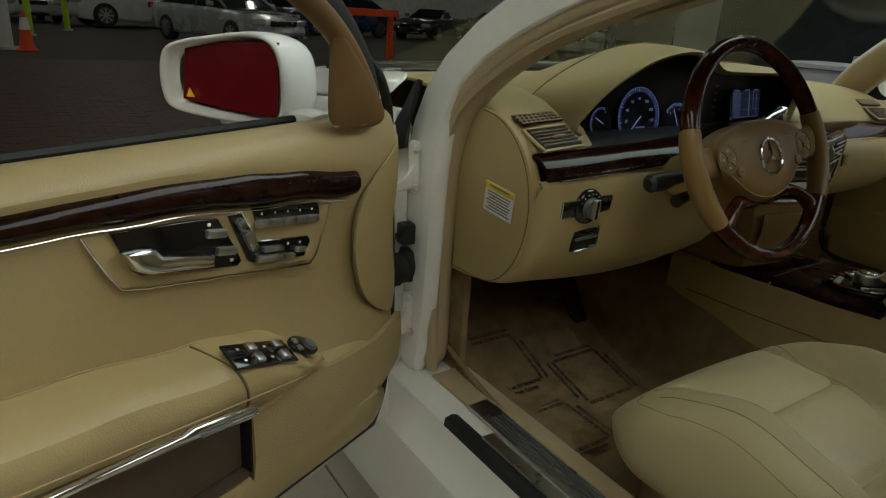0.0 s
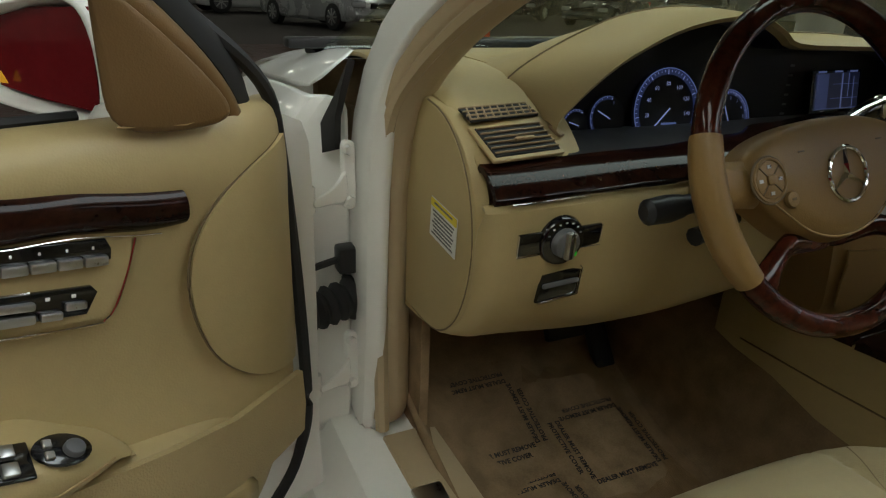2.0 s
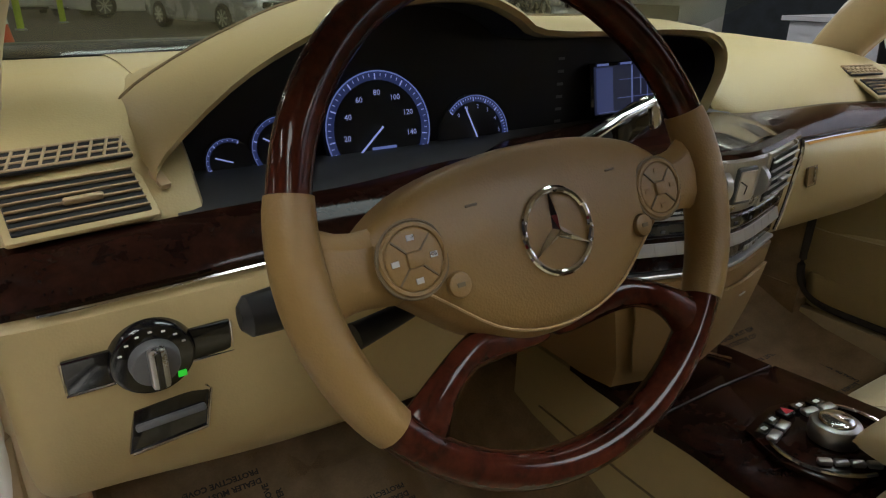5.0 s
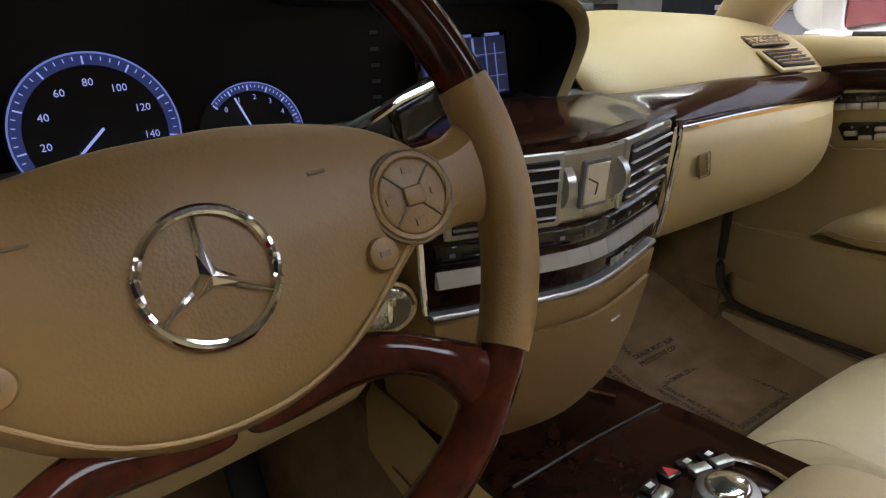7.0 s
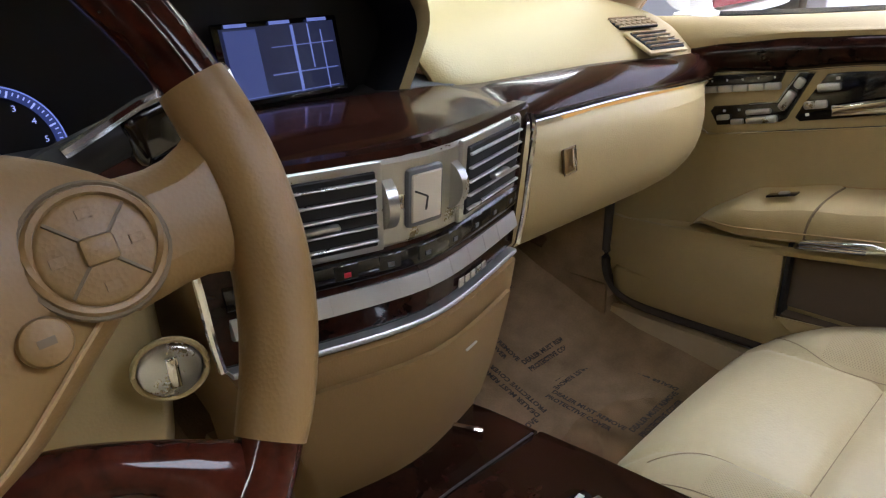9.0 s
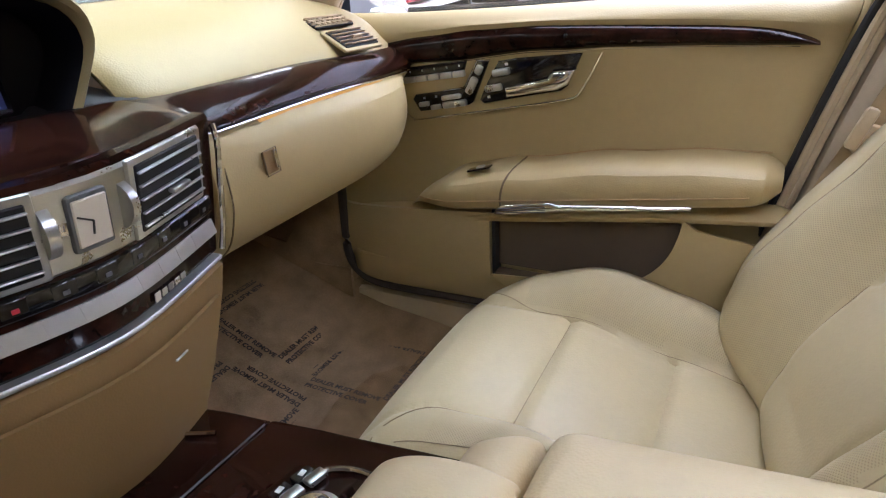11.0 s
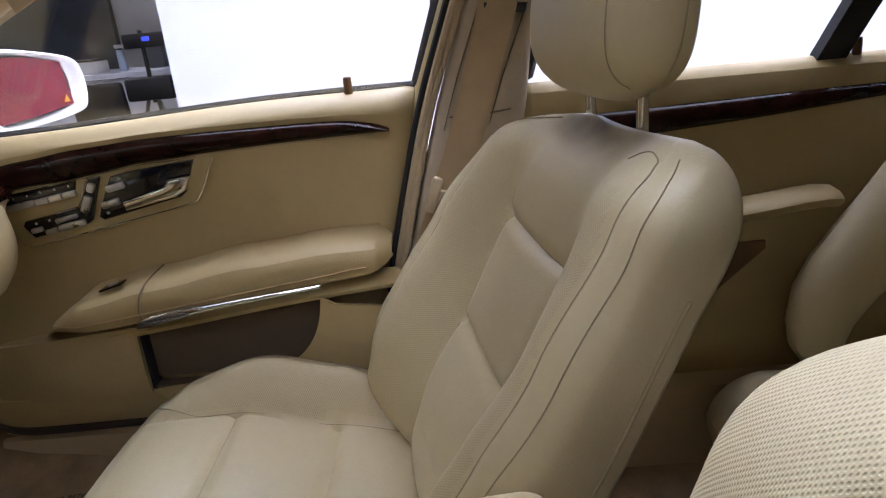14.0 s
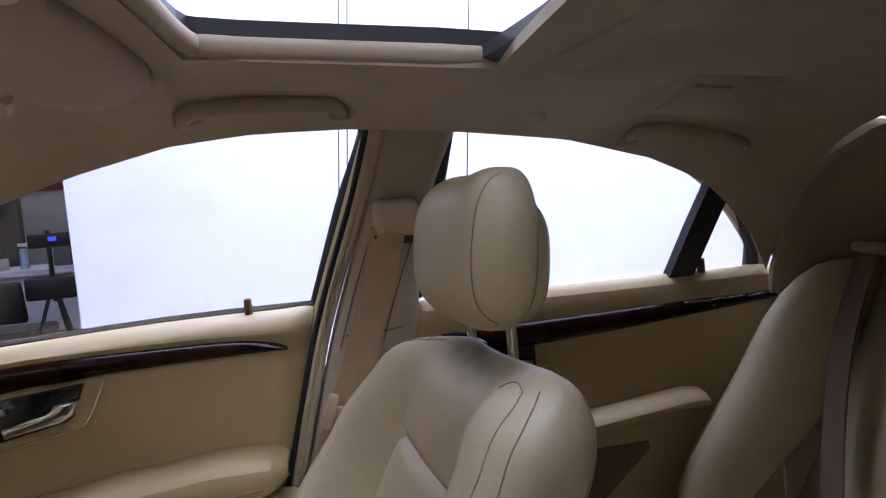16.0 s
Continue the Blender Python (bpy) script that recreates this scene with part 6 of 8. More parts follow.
    part("mirror_foot", loft([[D(s, z, w) for s, z in ((-0.03, 1.0 - dip(0)), (0.045, 1.0 - dip(0)), (0.045, 1.035 - dip(0)), (-0.03, 1.04 - dip(0)))] for w in (-0.04, -0.075, -0.11)], True), WHITE_PAINT, mirror, "white mirror foot", subdiv=1)
    return door


def mirror_shell(D):
    """A rounded cup whose open face looks rearwards."""
    face = [(0.012, 1.126, -0.130), (0.022, 1.140, -0.168), (0.045, 1.130, -0.230), (0.070, 1.116, -0.310), (0.076, 1.100, -0.325), (0.078, 1.060, -0.330), (0.076, 1.020, -0.324), (0.070, 1.008, -0.308), (0.045, 1.000, -0.220), (0.022, 0.998, -0.160), (0.010, 1.000, -0.126), (0.008, 1.060, -0.122)]
    c = Vector((0.04, 1.065, -0.21))
    rings = []
    for grow, back in ((0.80, -0.022), (0.86, -0.016), (0.90, 0.002), (1.0, 0.0), (1.03, -0.020), (0.98, -0.060), (0.80, -0.095), (0.45, -0.115), (0.1, -0.120)):
        rings.append([D(s + back, c.y + (z - c.y) * grow, c.z + (w - c.z) * grow) for s, z, w in face])
    bm = bmesh.new()
    vs = [[bm.verts.new(p) for p in r] for r in rings]
    for a, b in zip(vs, vs[1:]):
        for i in range(len(face)):
            j = (i + 1) % len(face)
            bm.faces.new((a[i], a[j], b[j], b[i]))
    bm.faces.new(vs[-1])
    return bm


build_door(-1, "open white driver door with tan leather trim and walnut strip")
build_door(1, "closed passenger door with tan leather trim and walnut strip")

# hinges, check strap and cable sleeve between pillar and driver door
for z in (0.888, 0.568):
    hinge = thing("door_hinge", "white painted steel door hinge bolted to the pillar", "hinge", group="driver door hinges")
    lean = frame_of((-0.806, 0.468, z), (1, 0.16, 0), (-0.22, 0, 1))
    part("leaf", prism(rrect(0.020, 0.106, 0.009, 4), 0.012, lean @ pose(0, 0, -0.004), 0.003), WHITE_PAINT, hinge, smooth=50)
    part("web", loft([[lean @ Vector((x, y0, 0.004)), lean @ Vector((x, y0, 0.014)), lean @ Vector((x, y1, 0.014)), lean @ Vector((x, y1, 0.004))] for x, y0, y1 in ((-0.004, -0.050, 0.030), (-0.020, -0.044, -0.004), (-0.036, -0.040, -0.018), (-0.066, -0.046, -0.028))], True), WHITE_PAINT, hinge, subdiv=1)
    part("knuckle", cyl(0.010, 0.010, 0.040, 14, pose(-0.870, 0.456, z - 0.030), 0.002), WHITE_PAINT, hinge)
    for dz in (0.040, -0.038):
        part("bolt", cyl(0.0085, 0.0075, 0.014, 6, lean @ pose(-0.003, dz, 0.010), 0.001), WHITE_PAINT, hinge)
strap = thing("check_strap", "black steel door check strap on the pillar", "door strap")
part("bracket", rbox(0.035, 0.035, 0.045, 0.006, 2, pose(-0.805, 0.485, 0.745)), BLACK, strap)
part("bar", tube([(-0.82, 0.485, 0.745), (-0.90, 0.462, 0.738), (-0.985, 0.435, 0.73)], 0.006), BLACK, strap)
sleeve = thing("cable_sleeve", "black ribbed rubber cable sleeve between pillar and door", "cable sleeve")
pts = [Vector((-0.795, 0.492, 0.672)) + Vector((-0.175, -0.050, -0.015)) * (k / 40) for k in range(41)]
part("bellows", tube(pts, lambda t: 0.030 + 0.0045 * math.sin(t * 2 * math.pi * 9), 14), RUBBER, sleeve)
part("collar", cyl(0.040, 0.036, 0.014, 18, pose(-0.796, 0.492, 0.672, 0, 90, 16), 0.003), RUBBER, sleeve)
# front wing and its corner cover
wing = thing("front_wing", "white painted front wing and bonnet edge", "front wing")
part("panel", thick(loft([[(-0.795, 0.500, z), (-0.825, 0.520, z), (-w + 0.035, 0.535, z), (-w + 0.010, 0.540, z), (-w, 0.556, z), (-w - 0.002, 0.70, z), (-w + 0.01, 1.3, z - f)] for z, w, f in ((0.38, 0.915, 0.0), (0.60, 0.93, 0.0), (0.80, 0.93, 0.02), (0.90, 0.915, 0.04), (0.96, 0.885, 0.055), (1.00, 0.845, 0.06))]), 0.008), WHITE_PAINT, wing, subdiv=1)
part("top", thick(loft([[(-0.845, 0.545, 1.000), (-0.847, 0.70, 0.998), (-0.835, 1.3, 0.94)], [(-0.80, 0.540, 1.045), (-0.80, 0.70, 1.030), (-0.76, 1.3, 0.975)], [(-0.755, 0.56, 1.068), (-0.74, 0.70, 1.055), (-0.66, 1.3, 0.995)]]), 0.008), WHITE_PAINT, wing, "white wing top edge", subdiv=1)
part("corner_cover", thick(loft([[(-0.800, 0.475, 1.058), (-0.795, 0.50, 1.045)], [(-0.812, 0.472, 1.02), (-0.815, 0.505, 1.00)], [(-0.822, 0.475, 0.975), (-0.835, 0.51, 0.96)], [(-0.822, 0.478, 0.925), (-0.835, 0.505, 0.915)]]), 0.010), BLACK, wing, "black plastic corner cover")


# ---- seats ----


def perforated(base, name, pitch=0.0023):
    """The same leather with rows of fine punched holes, laid out along the pad."""
    m = base.copy()
    m.name = name
    nt = m.node_tree
    bs = nt.nodes["Principled BSDF"]
    old = bs.inputs["Base Color"].links[0].from_socket
    uv, mp, vo, hole, mix, bp = (nt.nodes.new(k) for k in ("ShaderNodeUVMap", "ShaderNodeMapping", "ShaderNodeTexVoronoi", "ShaderNodeMapRange", "ShaderNodeMix", "ShaderNodeBump"))
    mp.inputs["Rotation"].default_value = (0, 0, radians(45))
    vo.voronoi_dimensions = "2D"
    vo.inputs["Scale"].default_value, vo.inputs["Randomness"].default_value = 1 / pitch, 0.0
    hole.inputs["From Min"].default_value, hole.inputs["From Max"].default_value = 0.12, 0.40
    hole.inputs["To Min"].default_value, hole.inputs["To Max"].default_value = 0.0, 1.0
    mix.data_type = "RGBA"
    mix.inputs[6].default_value = (0.43, 0.36, 0.205, 1)
    bp.inputs["Strength"].default_value, bp.inputs["Distance"].default_value = 0.5, 0.0006
    nt.links.new(uv.outputs[0], mp.inputs[0])
    nt.links.new(mp.outputs[0], vo.inputs["Vector"])
    nt.links.new(vo.outputs["Distance"], hole.inputs["Value"])
    nt.links.new(hole.outputs["Result"], mix.inputs[0])
    nt.links.new(old, mix.inputs[7])
    nt.links.new(mix.outputs[2], bs.inputs["Base Color"])
    nt.links.new(hole.outputs["Result"], bp.inputs["Height"])
    nt.links.new(bp.outputs["Normal"], bs.inputs["Normal"])
    return m


PERF = perforated(SEAT_HIDE, "perforated_cream_leather")
PERF_FINE = perforated(SEAT_HIDE, "finely_perforated_cream_leather", 0.0011)


def groove(d, width=0.0045, depth=0.0045):
    return -depth * math.exp(-(d / width) ** 2)


SEAT_SEAM = mat("seat_seam_thread", (0.33, 0.26, 0.16), 0.8)


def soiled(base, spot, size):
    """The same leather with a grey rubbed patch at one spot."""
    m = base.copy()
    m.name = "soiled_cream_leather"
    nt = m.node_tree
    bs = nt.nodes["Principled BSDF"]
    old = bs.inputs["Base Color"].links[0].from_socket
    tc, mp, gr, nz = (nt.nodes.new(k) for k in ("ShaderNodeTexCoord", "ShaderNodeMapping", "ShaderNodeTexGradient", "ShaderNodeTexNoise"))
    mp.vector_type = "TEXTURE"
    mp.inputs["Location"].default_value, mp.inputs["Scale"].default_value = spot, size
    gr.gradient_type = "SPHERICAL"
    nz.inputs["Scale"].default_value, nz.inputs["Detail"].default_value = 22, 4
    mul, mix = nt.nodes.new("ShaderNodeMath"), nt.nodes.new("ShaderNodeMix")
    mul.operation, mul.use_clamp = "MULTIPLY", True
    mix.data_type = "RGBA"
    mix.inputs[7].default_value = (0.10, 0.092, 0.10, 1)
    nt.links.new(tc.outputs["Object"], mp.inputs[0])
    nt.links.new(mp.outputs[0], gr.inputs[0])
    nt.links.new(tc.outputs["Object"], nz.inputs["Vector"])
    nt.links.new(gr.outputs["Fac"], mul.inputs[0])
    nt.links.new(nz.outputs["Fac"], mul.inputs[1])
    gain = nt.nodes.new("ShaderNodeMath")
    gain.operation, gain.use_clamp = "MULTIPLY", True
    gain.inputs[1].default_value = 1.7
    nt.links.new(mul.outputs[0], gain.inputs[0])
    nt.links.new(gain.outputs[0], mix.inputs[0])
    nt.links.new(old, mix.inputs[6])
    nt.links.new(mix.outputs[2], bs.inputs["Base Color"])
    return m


def pad_surface(half, length, back, front, m, end=0.05, twist=0.0, power=3.2, shift=lambda v: 0.0, lift=lambda x, v: 0.0):
    """A soft pad as a function: local x across, v along, side 1 for the face and -1 for the rear."""
    def point(s, v, side):
        w = half(v)
        x = w * s + shift(v)
        q = max(0.0, 1 - min(v, 1 - v) * length / end)
        rnd = max(0.0, 1 - q ** 2.3) ** (1 / 2.3)
        fall = max(0.0, 1 - abs(s) ** power) ** (1 / power)
        f = front(x, v)
        mid = (f * 0.35 - back) * 0.5
        z = mid + ((f - mid) if side > 0 else (-back - mid)) * fall * rnd
        return m @ Vector((x, v * length + lift(x, v), z - twist * x))
    return point


def pad_mesh(half, length, back, front, m, nx=56, nv=60, end=0.05, twist=0.0, power=3.2, zone=None, shift=lambda v: 0.0, lift=lambda x, v: 0.0):
    """The skin of a soft pad, closed all round. zone(x, u, z) is true where the second material lies."""
    point = pad_surface(half, length, back, front, m, end, twist, power, shift, lift)
    rings = []
    for j in range(nv + 1):
        c = 0.5 - 0.5 * math.cos(math.pi * j / nv)
        v = 0.5 * c + 0.5 * j / nv if 0 < j < nv else j / nv
        ss = [-1 + 2 * i / nx for i in range(nx + 1)]
        ss = [0.45 * s + 0.55 * math.sin(s * math.pi / 2) for s in ss]
        ring = [point(s, v, 1) for s in ss]
        ring += [point(s, v, -1) for s in ss[-2:0:-3]]
        rings.append(ring)
    bm = loft(rings, True, False)
    bmesh.ops.remove_doubles(bm, verts=bm.verts, dist=1e-5)
    layer, inv = bm.loops.layers.uv.new("along"), m.inverted()
    for f in bm.faces:
        for lp in f.loops:
            q = inv @ lp.vert.co
            lp[layer].uv = (q.x, q.y)
        if zone:
            q = inv @ f.calc_center_median()
            f.material_index = 1 if zone(q.x, q.y, q.z) else 0
    return bm


def seam_line(point, half, marks, r=0.0007, shift=lambda v: 0.0):
    """A stitched seam lying in the face of a pad; marks are (x, v)."""
    line = smooth_line([(x, v, 0) for x, v in marks], 6)
    out = (point(0, 0.5, 1) - point(0, 0.5, -1)).normalized() * 0.0007
    return tube([point(max(-0.985, min(0.985, (p.x - shift(p.y)) / half(p.y))), p.y, 1) + out for p in line], r, 5)


HOOK = [(0.04, 0.199), (0.16, 0.197), (0.265, 0.194), (0.34, 0.189), (0.385, 0.186), (0.43, 0.184), (0.47, 0.180), (0.495, 0.172), (0.512, 0.158), (0.54, 0.13)]
BOLSTER = [(0.0, 0.055), (0.07, 0.064), (0.14, 0.070), (0.22, 0.064), (0.33, 0.050), (0.45, 0.034), (0.56, 0.016)]


def seat(cx, front_y, cushion_z, foot, recline, head, twist, label, back_x=0.0, tone=SEAT_HIDE, soil=None):
    ob = thing("car_seat", label, "car seat", group="front seats")
    lc, lb = 0.52, 0.540
    # cushion
    mc = frame_of((cx, front_y, cushion_z), (-1, 0, 0), (0, -1, -0.06))

    def c_half(v):
        return 0.254 - 0.050 * max(0.0, 1 - v / 0.22) ** 2 - 0.016 * v

    def c_face(x, v):
        ax, y = abs(x), v * lc
        crown = lerp_table([(0.0, -0.010), (0.06, 0.008), (0.12, 0.016), (0.2, 0.018), (0.34, -0.010), (0.52, -0.030)], y)[0]
        bol = 0.090 * math.sin(math.pi * max(0.0, min(1.0, (y - 0.035) / 0.53))) ** 1.2
        bol *= 0.6 if x > 0 and twist else 1.0
        z = crown + bol * smooth01((ax - 0.110) / 0.072)
        z += groove(ax - 0.128 - 0.05 * max(0.0, 1 - y / 0.13) ** 2, 0.008, 0.007)
        if ax < 0.128:
            z += groove(y - 0.195, 0.0075, 0.0075) + groove(y - 0.345, 0.0075, 0.0075)
            z += 0.008 * math.cos(ax / 0.128 * 1.5) * abs(math.sin(math.pi * (y - 0.045) / 0.150))
        return z

    part("cushion", pad_mesh(c_half, lc, 0.15, c_face, mc, nx=84, nv=90, end=0.10, power=4.0, zone=lambda x, u, z: abs(x) > 0.134 and abs(x) < 0.205 and u > 0.12 and z > -0.02), [tone, PERF], ob, "cream leather cushion with perforated bolsters")
    pc = pad_surface(c_half, lc, 0.15, c_face, mc, 0.10, 0.0, 4.0)
    for sg in (-1, 1):
        for marks in ([(sg * 0.176, 0.10), (sg * 0.152, 0.15), (sg * 0.136, 0.21)] + [(sg * 0.128, v) for v in span(0.28, 0.90, 8)], [(sg * 0.205, v) for v in span(0.16, 0.90, 9)], [(sg * 0.190, 0.085), (sg * 0.214, 0.10)] + [(sg * 0.2335, v) for v in span(0.20, 0.90, 9)]):
            part("seam", seam_line(pc, c_half, marks), SEAT_SEAM, ob)
    for y in (0.195, 0.345):
        part("seam", seam_line(pc, c_half, [(x, y / lc) for x in span(-0.122, 0.122, 9)], 0.0007), SEAT_SEAM, ob)
    # backrest
    rec = radians(recline)
    up = Vector((0, -math.sin(rec), math.cos(rec)))
    mb = frame_of((cx + back_x, foot[0], foot[1]), (-1, 0, 0), up)

    def b_half(v):
        u = v * lb
        w = max(0.0, u - lb + 0.090)
        return 0.233 + 0.028 * smooth01(u / 0.25) - 0.010 * smooth01((u - 0.28) / 0.16) - (0.090 - math.sqrt(0.0081 - w * w)) - b_shift(v)

    def b_shift(v):
        return 0.075 * max(0.0, (v * lb - 0.30) / 0.24) ** 2.2 if twist else 0.045 * max(0.0, (v * lb - 0.41) / 0.13) ** 3.2

    def b_lift(x, v):
        return 0.022 * smooth01(x / 0.24) * smooth01((v - 0.45) / 0.5) if twist else 0.0

    mid_x = 0.10 * twist

    def b_face(x, v):
        ax, u = abs(x - mid_x), v * lb
        side = 0.096
        z = -0.008 + 0.014 * math.exp(-((u - 0.13) / 0.10) ** 2) + lerp_table(BOLSTER, u)[0] * smooth01((ax - side + 0.03 * smooth01((u - 0.33) / 0.18)) / 0.085)
        z += groove(ax - side, 0.008, 0.007) * (1 - smooth01((u - 0.39) / 0.06)) + groove(ax - lerp_table(HOOK, u)[0], 0.006, 0.004)
        if ax < side:
            for s in (0.238, 0.390):
                z += groove(u - s, 0.0075, 0.008)
            puff = abs(math.sin(math.pi * (u - 0.085) / 0.152)) if u < 0.390 else math.exp(-((u - 0.46) / 0.06) ** 2)
            z += 0.010 * math.cos(ax / side * 1.5) * puff
        return z - 0.024 * smooth01((u - 0.46) / 0.10)

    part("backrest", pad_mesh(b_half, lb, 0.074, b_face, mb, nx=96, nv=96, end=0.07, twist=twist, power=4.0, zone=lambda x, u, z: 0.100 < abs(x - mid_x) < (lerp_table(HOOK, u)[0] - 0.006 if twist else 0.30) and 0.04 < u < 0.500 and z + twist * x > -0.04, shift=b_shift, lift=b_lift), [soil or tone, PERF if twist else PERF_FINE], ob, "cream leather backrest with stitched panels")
    pb = pad_surface(b_half, lb, 0.074, b_face, mb, 0.07, twist, 4.0, b_shift, b_lift)
    lines = [[(mid_x + x, 0.238 / lb) for x in span(-0.090, 0.090, 7)], [(mid_x + x, 0.390 / lb) for x in span(-0.090, 0.090, 7)]]
    for s in (-1, 1):
        lines.append([(mid_x + s * 0.096, u / lb) for u in span(0.03, 0.39, 9)])
        lines.append([(mid_x + s * x, u / lb) for u, x in HOOK[:-1] + [(0.519, 0.142), (0.517, 0.126), (0.508, 0.114)]])
        lines.append([(b_shift(u / lb) + s * k * b_half(u / lb), u / lb) for u, k in ((0.03, 0.925), (0.10, 0.925), (0.18, 0.925), (0.26, 0.925), (0.33, 0.925), (0.39, 0.925), (0.44, 0.92), (0.48, 0.905), (0.505, 0.88), (0.52, 0.85))])
    for marks in lines if twist else lines[:-4]:
        part("seam", seam_line(pb, b_half, marks, shift=b_shift), SEAT_SEAM if twist else tone, ob)
    for s in (-1, 1):
        part("shell_piping", tube([mb @ Vector((x, u + b_lift(x, u / lb), z - twist * x)) for x, u, z in ((s * (b_half(u / lb) - 0.001) + b_shift(u / lb), u, -0.034 - 0.006 * (u / 0.5) ** 3) for u in span(0.05, 0.43, 24))], 0.0022, 6), tone, ob)
    part("back_shell", pad_mesh(lambda v: 0.205 - 0.08 * max(0.0, (v - 0.75) / 0.25) ** 2, lb - 0.03, 0.088, lambda x, v: -0.05, mb, nx=30, nv=30, end=0.06, twist=twist), tone, ob, "cream back cover")
    # headrest: front pad over a rear shell, on two chrome posts
    mh = frame_of((cx + back_x, head[0], head[1]), (-1, 0, 0), (0, -0.10, 1))

    def h_half(v):
        return 0.131 * max(0.05, 1 - abs(2 * v - 1) ** 3.2) ** 0.30 * (0.88 + 0.12 * math.sin(math.pi * v))

    def h_face(x, v):
        return 0.030 + 0.018 * math.sin(math.pi * (0.15 + 0.75 * v)) - 0.9 * x * x + groove(abs(x) - 0.094, 0.005, 0.004)

    def h_lift(x, v):
        return 0.018 * smooth01((x - 0.01) / 0.11) * smooth01((v - 0.45) / 0.5) if twist else 0.0

    hr = part("headrest", pad_mesh(h_half, 0.176, 0.034, h_face, mh, nx=60, nv=56, end=0.055, twist=twist, power=3.6, lift=h_lift), tone, ob, "cream padded headrest")
    ph = pad_surface(h_half, 0.176, 0.034, h_face, mh, 0.055, twist, 3.6, lift=h_lift)
    for s in (-1, 1):
        part("headrest_seam", seam_line(ph, h_half, [(s * (0.100 - 0.004 * math.sin(math.pi * v)), v) for v in span(0.10, 0.90, 9)]), SEAT_SEAM, hr)
    part("headrest_shell", pad_mesh(lambda v: 0.86 * h_half(v), 0.150, 0.058, lambda x, v: -0.010, mh @ pose(0, 0.006, 0), nx=40, nv=40, end=0.05, twist=twist), tone, hr, "cream rear shell")
    for dx in (-0.062, 0.062):
        foot_p = mb @ Vector((dx, lb - 0.03, -0.065 - twist * dx))
        top_p = mh @ Vector((dx, 0.05, -0.022 - twist * dx))
        part("headrest_post", tube([foot_p, foot_p.lerp(top_p, 0.3), top_p], 0.0062, 10), CHROME, ob, "chrome headrest post")
        part("post_socket", cyl(0.013, 0.012, 0.014, 16, frame_of(mb @ Vector((dx, lb - 0.012, -0.062 - twist * dx)), (1, 0, 0), up.cross(Vector((1, 0, 0)))), 0.002), BLACK, ob, "black post socket")
    dy, dz = front_y - 0.09, cushion_z - 0.58
    part("seat_base", loft([[(cx + sx * wd, y, z + dz * 0.5) for sx, z in ((-1, 0.34), (-1, 0.47), (1, 0.47), (1, 0.34))] for y, wd in ((0.02 + dy, 0.19), (-0.2 + dy, 0.21), (-0.44 + dy, 0.21))], True), PLASTIC_TAN, ob, "beige seat base")
    for sgn in (-1, 1):
        part("seat_rail", rbox(0.04, 0.60, 0.05, 0.006, 1, Matrix.Translation((cx + sgn * 0.17, -0.17 + dy, 0.325))), BLACK, ob, "black seat rail")
        part("side_cover", loft([[(cx + sgn * (0.215 + a), y, z + dz) for a, z in ((0, 0.36), (0.014, 0.40), (0.014, 0.47), (0, 0.51), (-0.02, 0.51), (-0.02, 0.36))] for y in (-0.02 + dy, -0.2 + dy, -0.38 + dy, -0.46 + dy)], True), PLASTIC_TAN, ob, "beige side cover", subdiv=1)
    return ob


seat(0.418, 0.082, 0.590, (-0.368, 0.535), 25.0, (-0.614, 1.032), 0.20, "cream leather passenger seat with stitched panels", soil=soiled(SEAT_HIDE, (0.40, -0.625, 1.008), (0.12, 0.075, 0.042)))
seat(-0.438, 0.020, 0.600, (-0.425, 0.590), 12.0, (-0.612, 1.105), 0.0, "cream leather driver seat with stitched panels", 0.030)
buckle = thing("belt_buckle", "beige belt buckle beside the passenger seat", "belt buckle")
part("case", rbox(0.022, 0.03, 0.09, 0.006, 2, pose(0.172, -0.40, 0.60, -20)), PLASTIC_TAN, buckle)
lug = thing("belt_lug", "chrome belt lug beside the passenger seat", "belt lug")
part("tongue", rbox(0.006, 0.05, 0.018, 0.002, 1, pose(0.665, -0.375, 0.552, 18)), CHROME, lug)
part("bracket", rbox(0.012, 0.06, 0.05, 0.005, 2, pose(0.672, -0.385, 0.525, 10)), PLASTIC_TAN, lug)

# rear bench
bench = thing("rear_bench", "beige leather rear bench in shade", "rear seat")


def bench_face(x, v):
    ax = abs(x)
    return 0.03 + 0.035 * math.cos((ax - 0.36) / 0.26) + groove(ax - 0.14, 0.008, 0.012) + groove(ax - 0.55, 0.008, 0.010) + groove(v - 0.40, 0.014, 0.006) + groove(v - 0.70, 0.014, 0.006)


mr = frame_of((0.0, -0.865, 0.545), (-1, 0, 0), (0, -1, -0.10))
part("cushion", pad_mesh(lambda v: 0.655, 0.50, 0.20, bench_face, mr, nx=110, nv=40, end=0.08, power=5), SEAT_HIDE, bench)
mr2 = frame_of((0.0, -1.12, 0.52), (-1, 0, 0), (0, -0.40, 1))
part("backrest", pad_mesh(lambda v: 0.655 - 0.05 * v, 0.60, 0.12, lambda x, v: 0.02 + groove(abs(x) - 0.14, 0.010, 0.014) + 0.02 * math.cos((abs(x) - 0.34) / 0.2 * 1.2) + groove(v - 0.35, 0.012, 0.006) + groove(v - 0.68, 0.012, 0.006), mr2, nx=110, nv=40, end=0.08, power=5), SEAT_HIDE, bench)
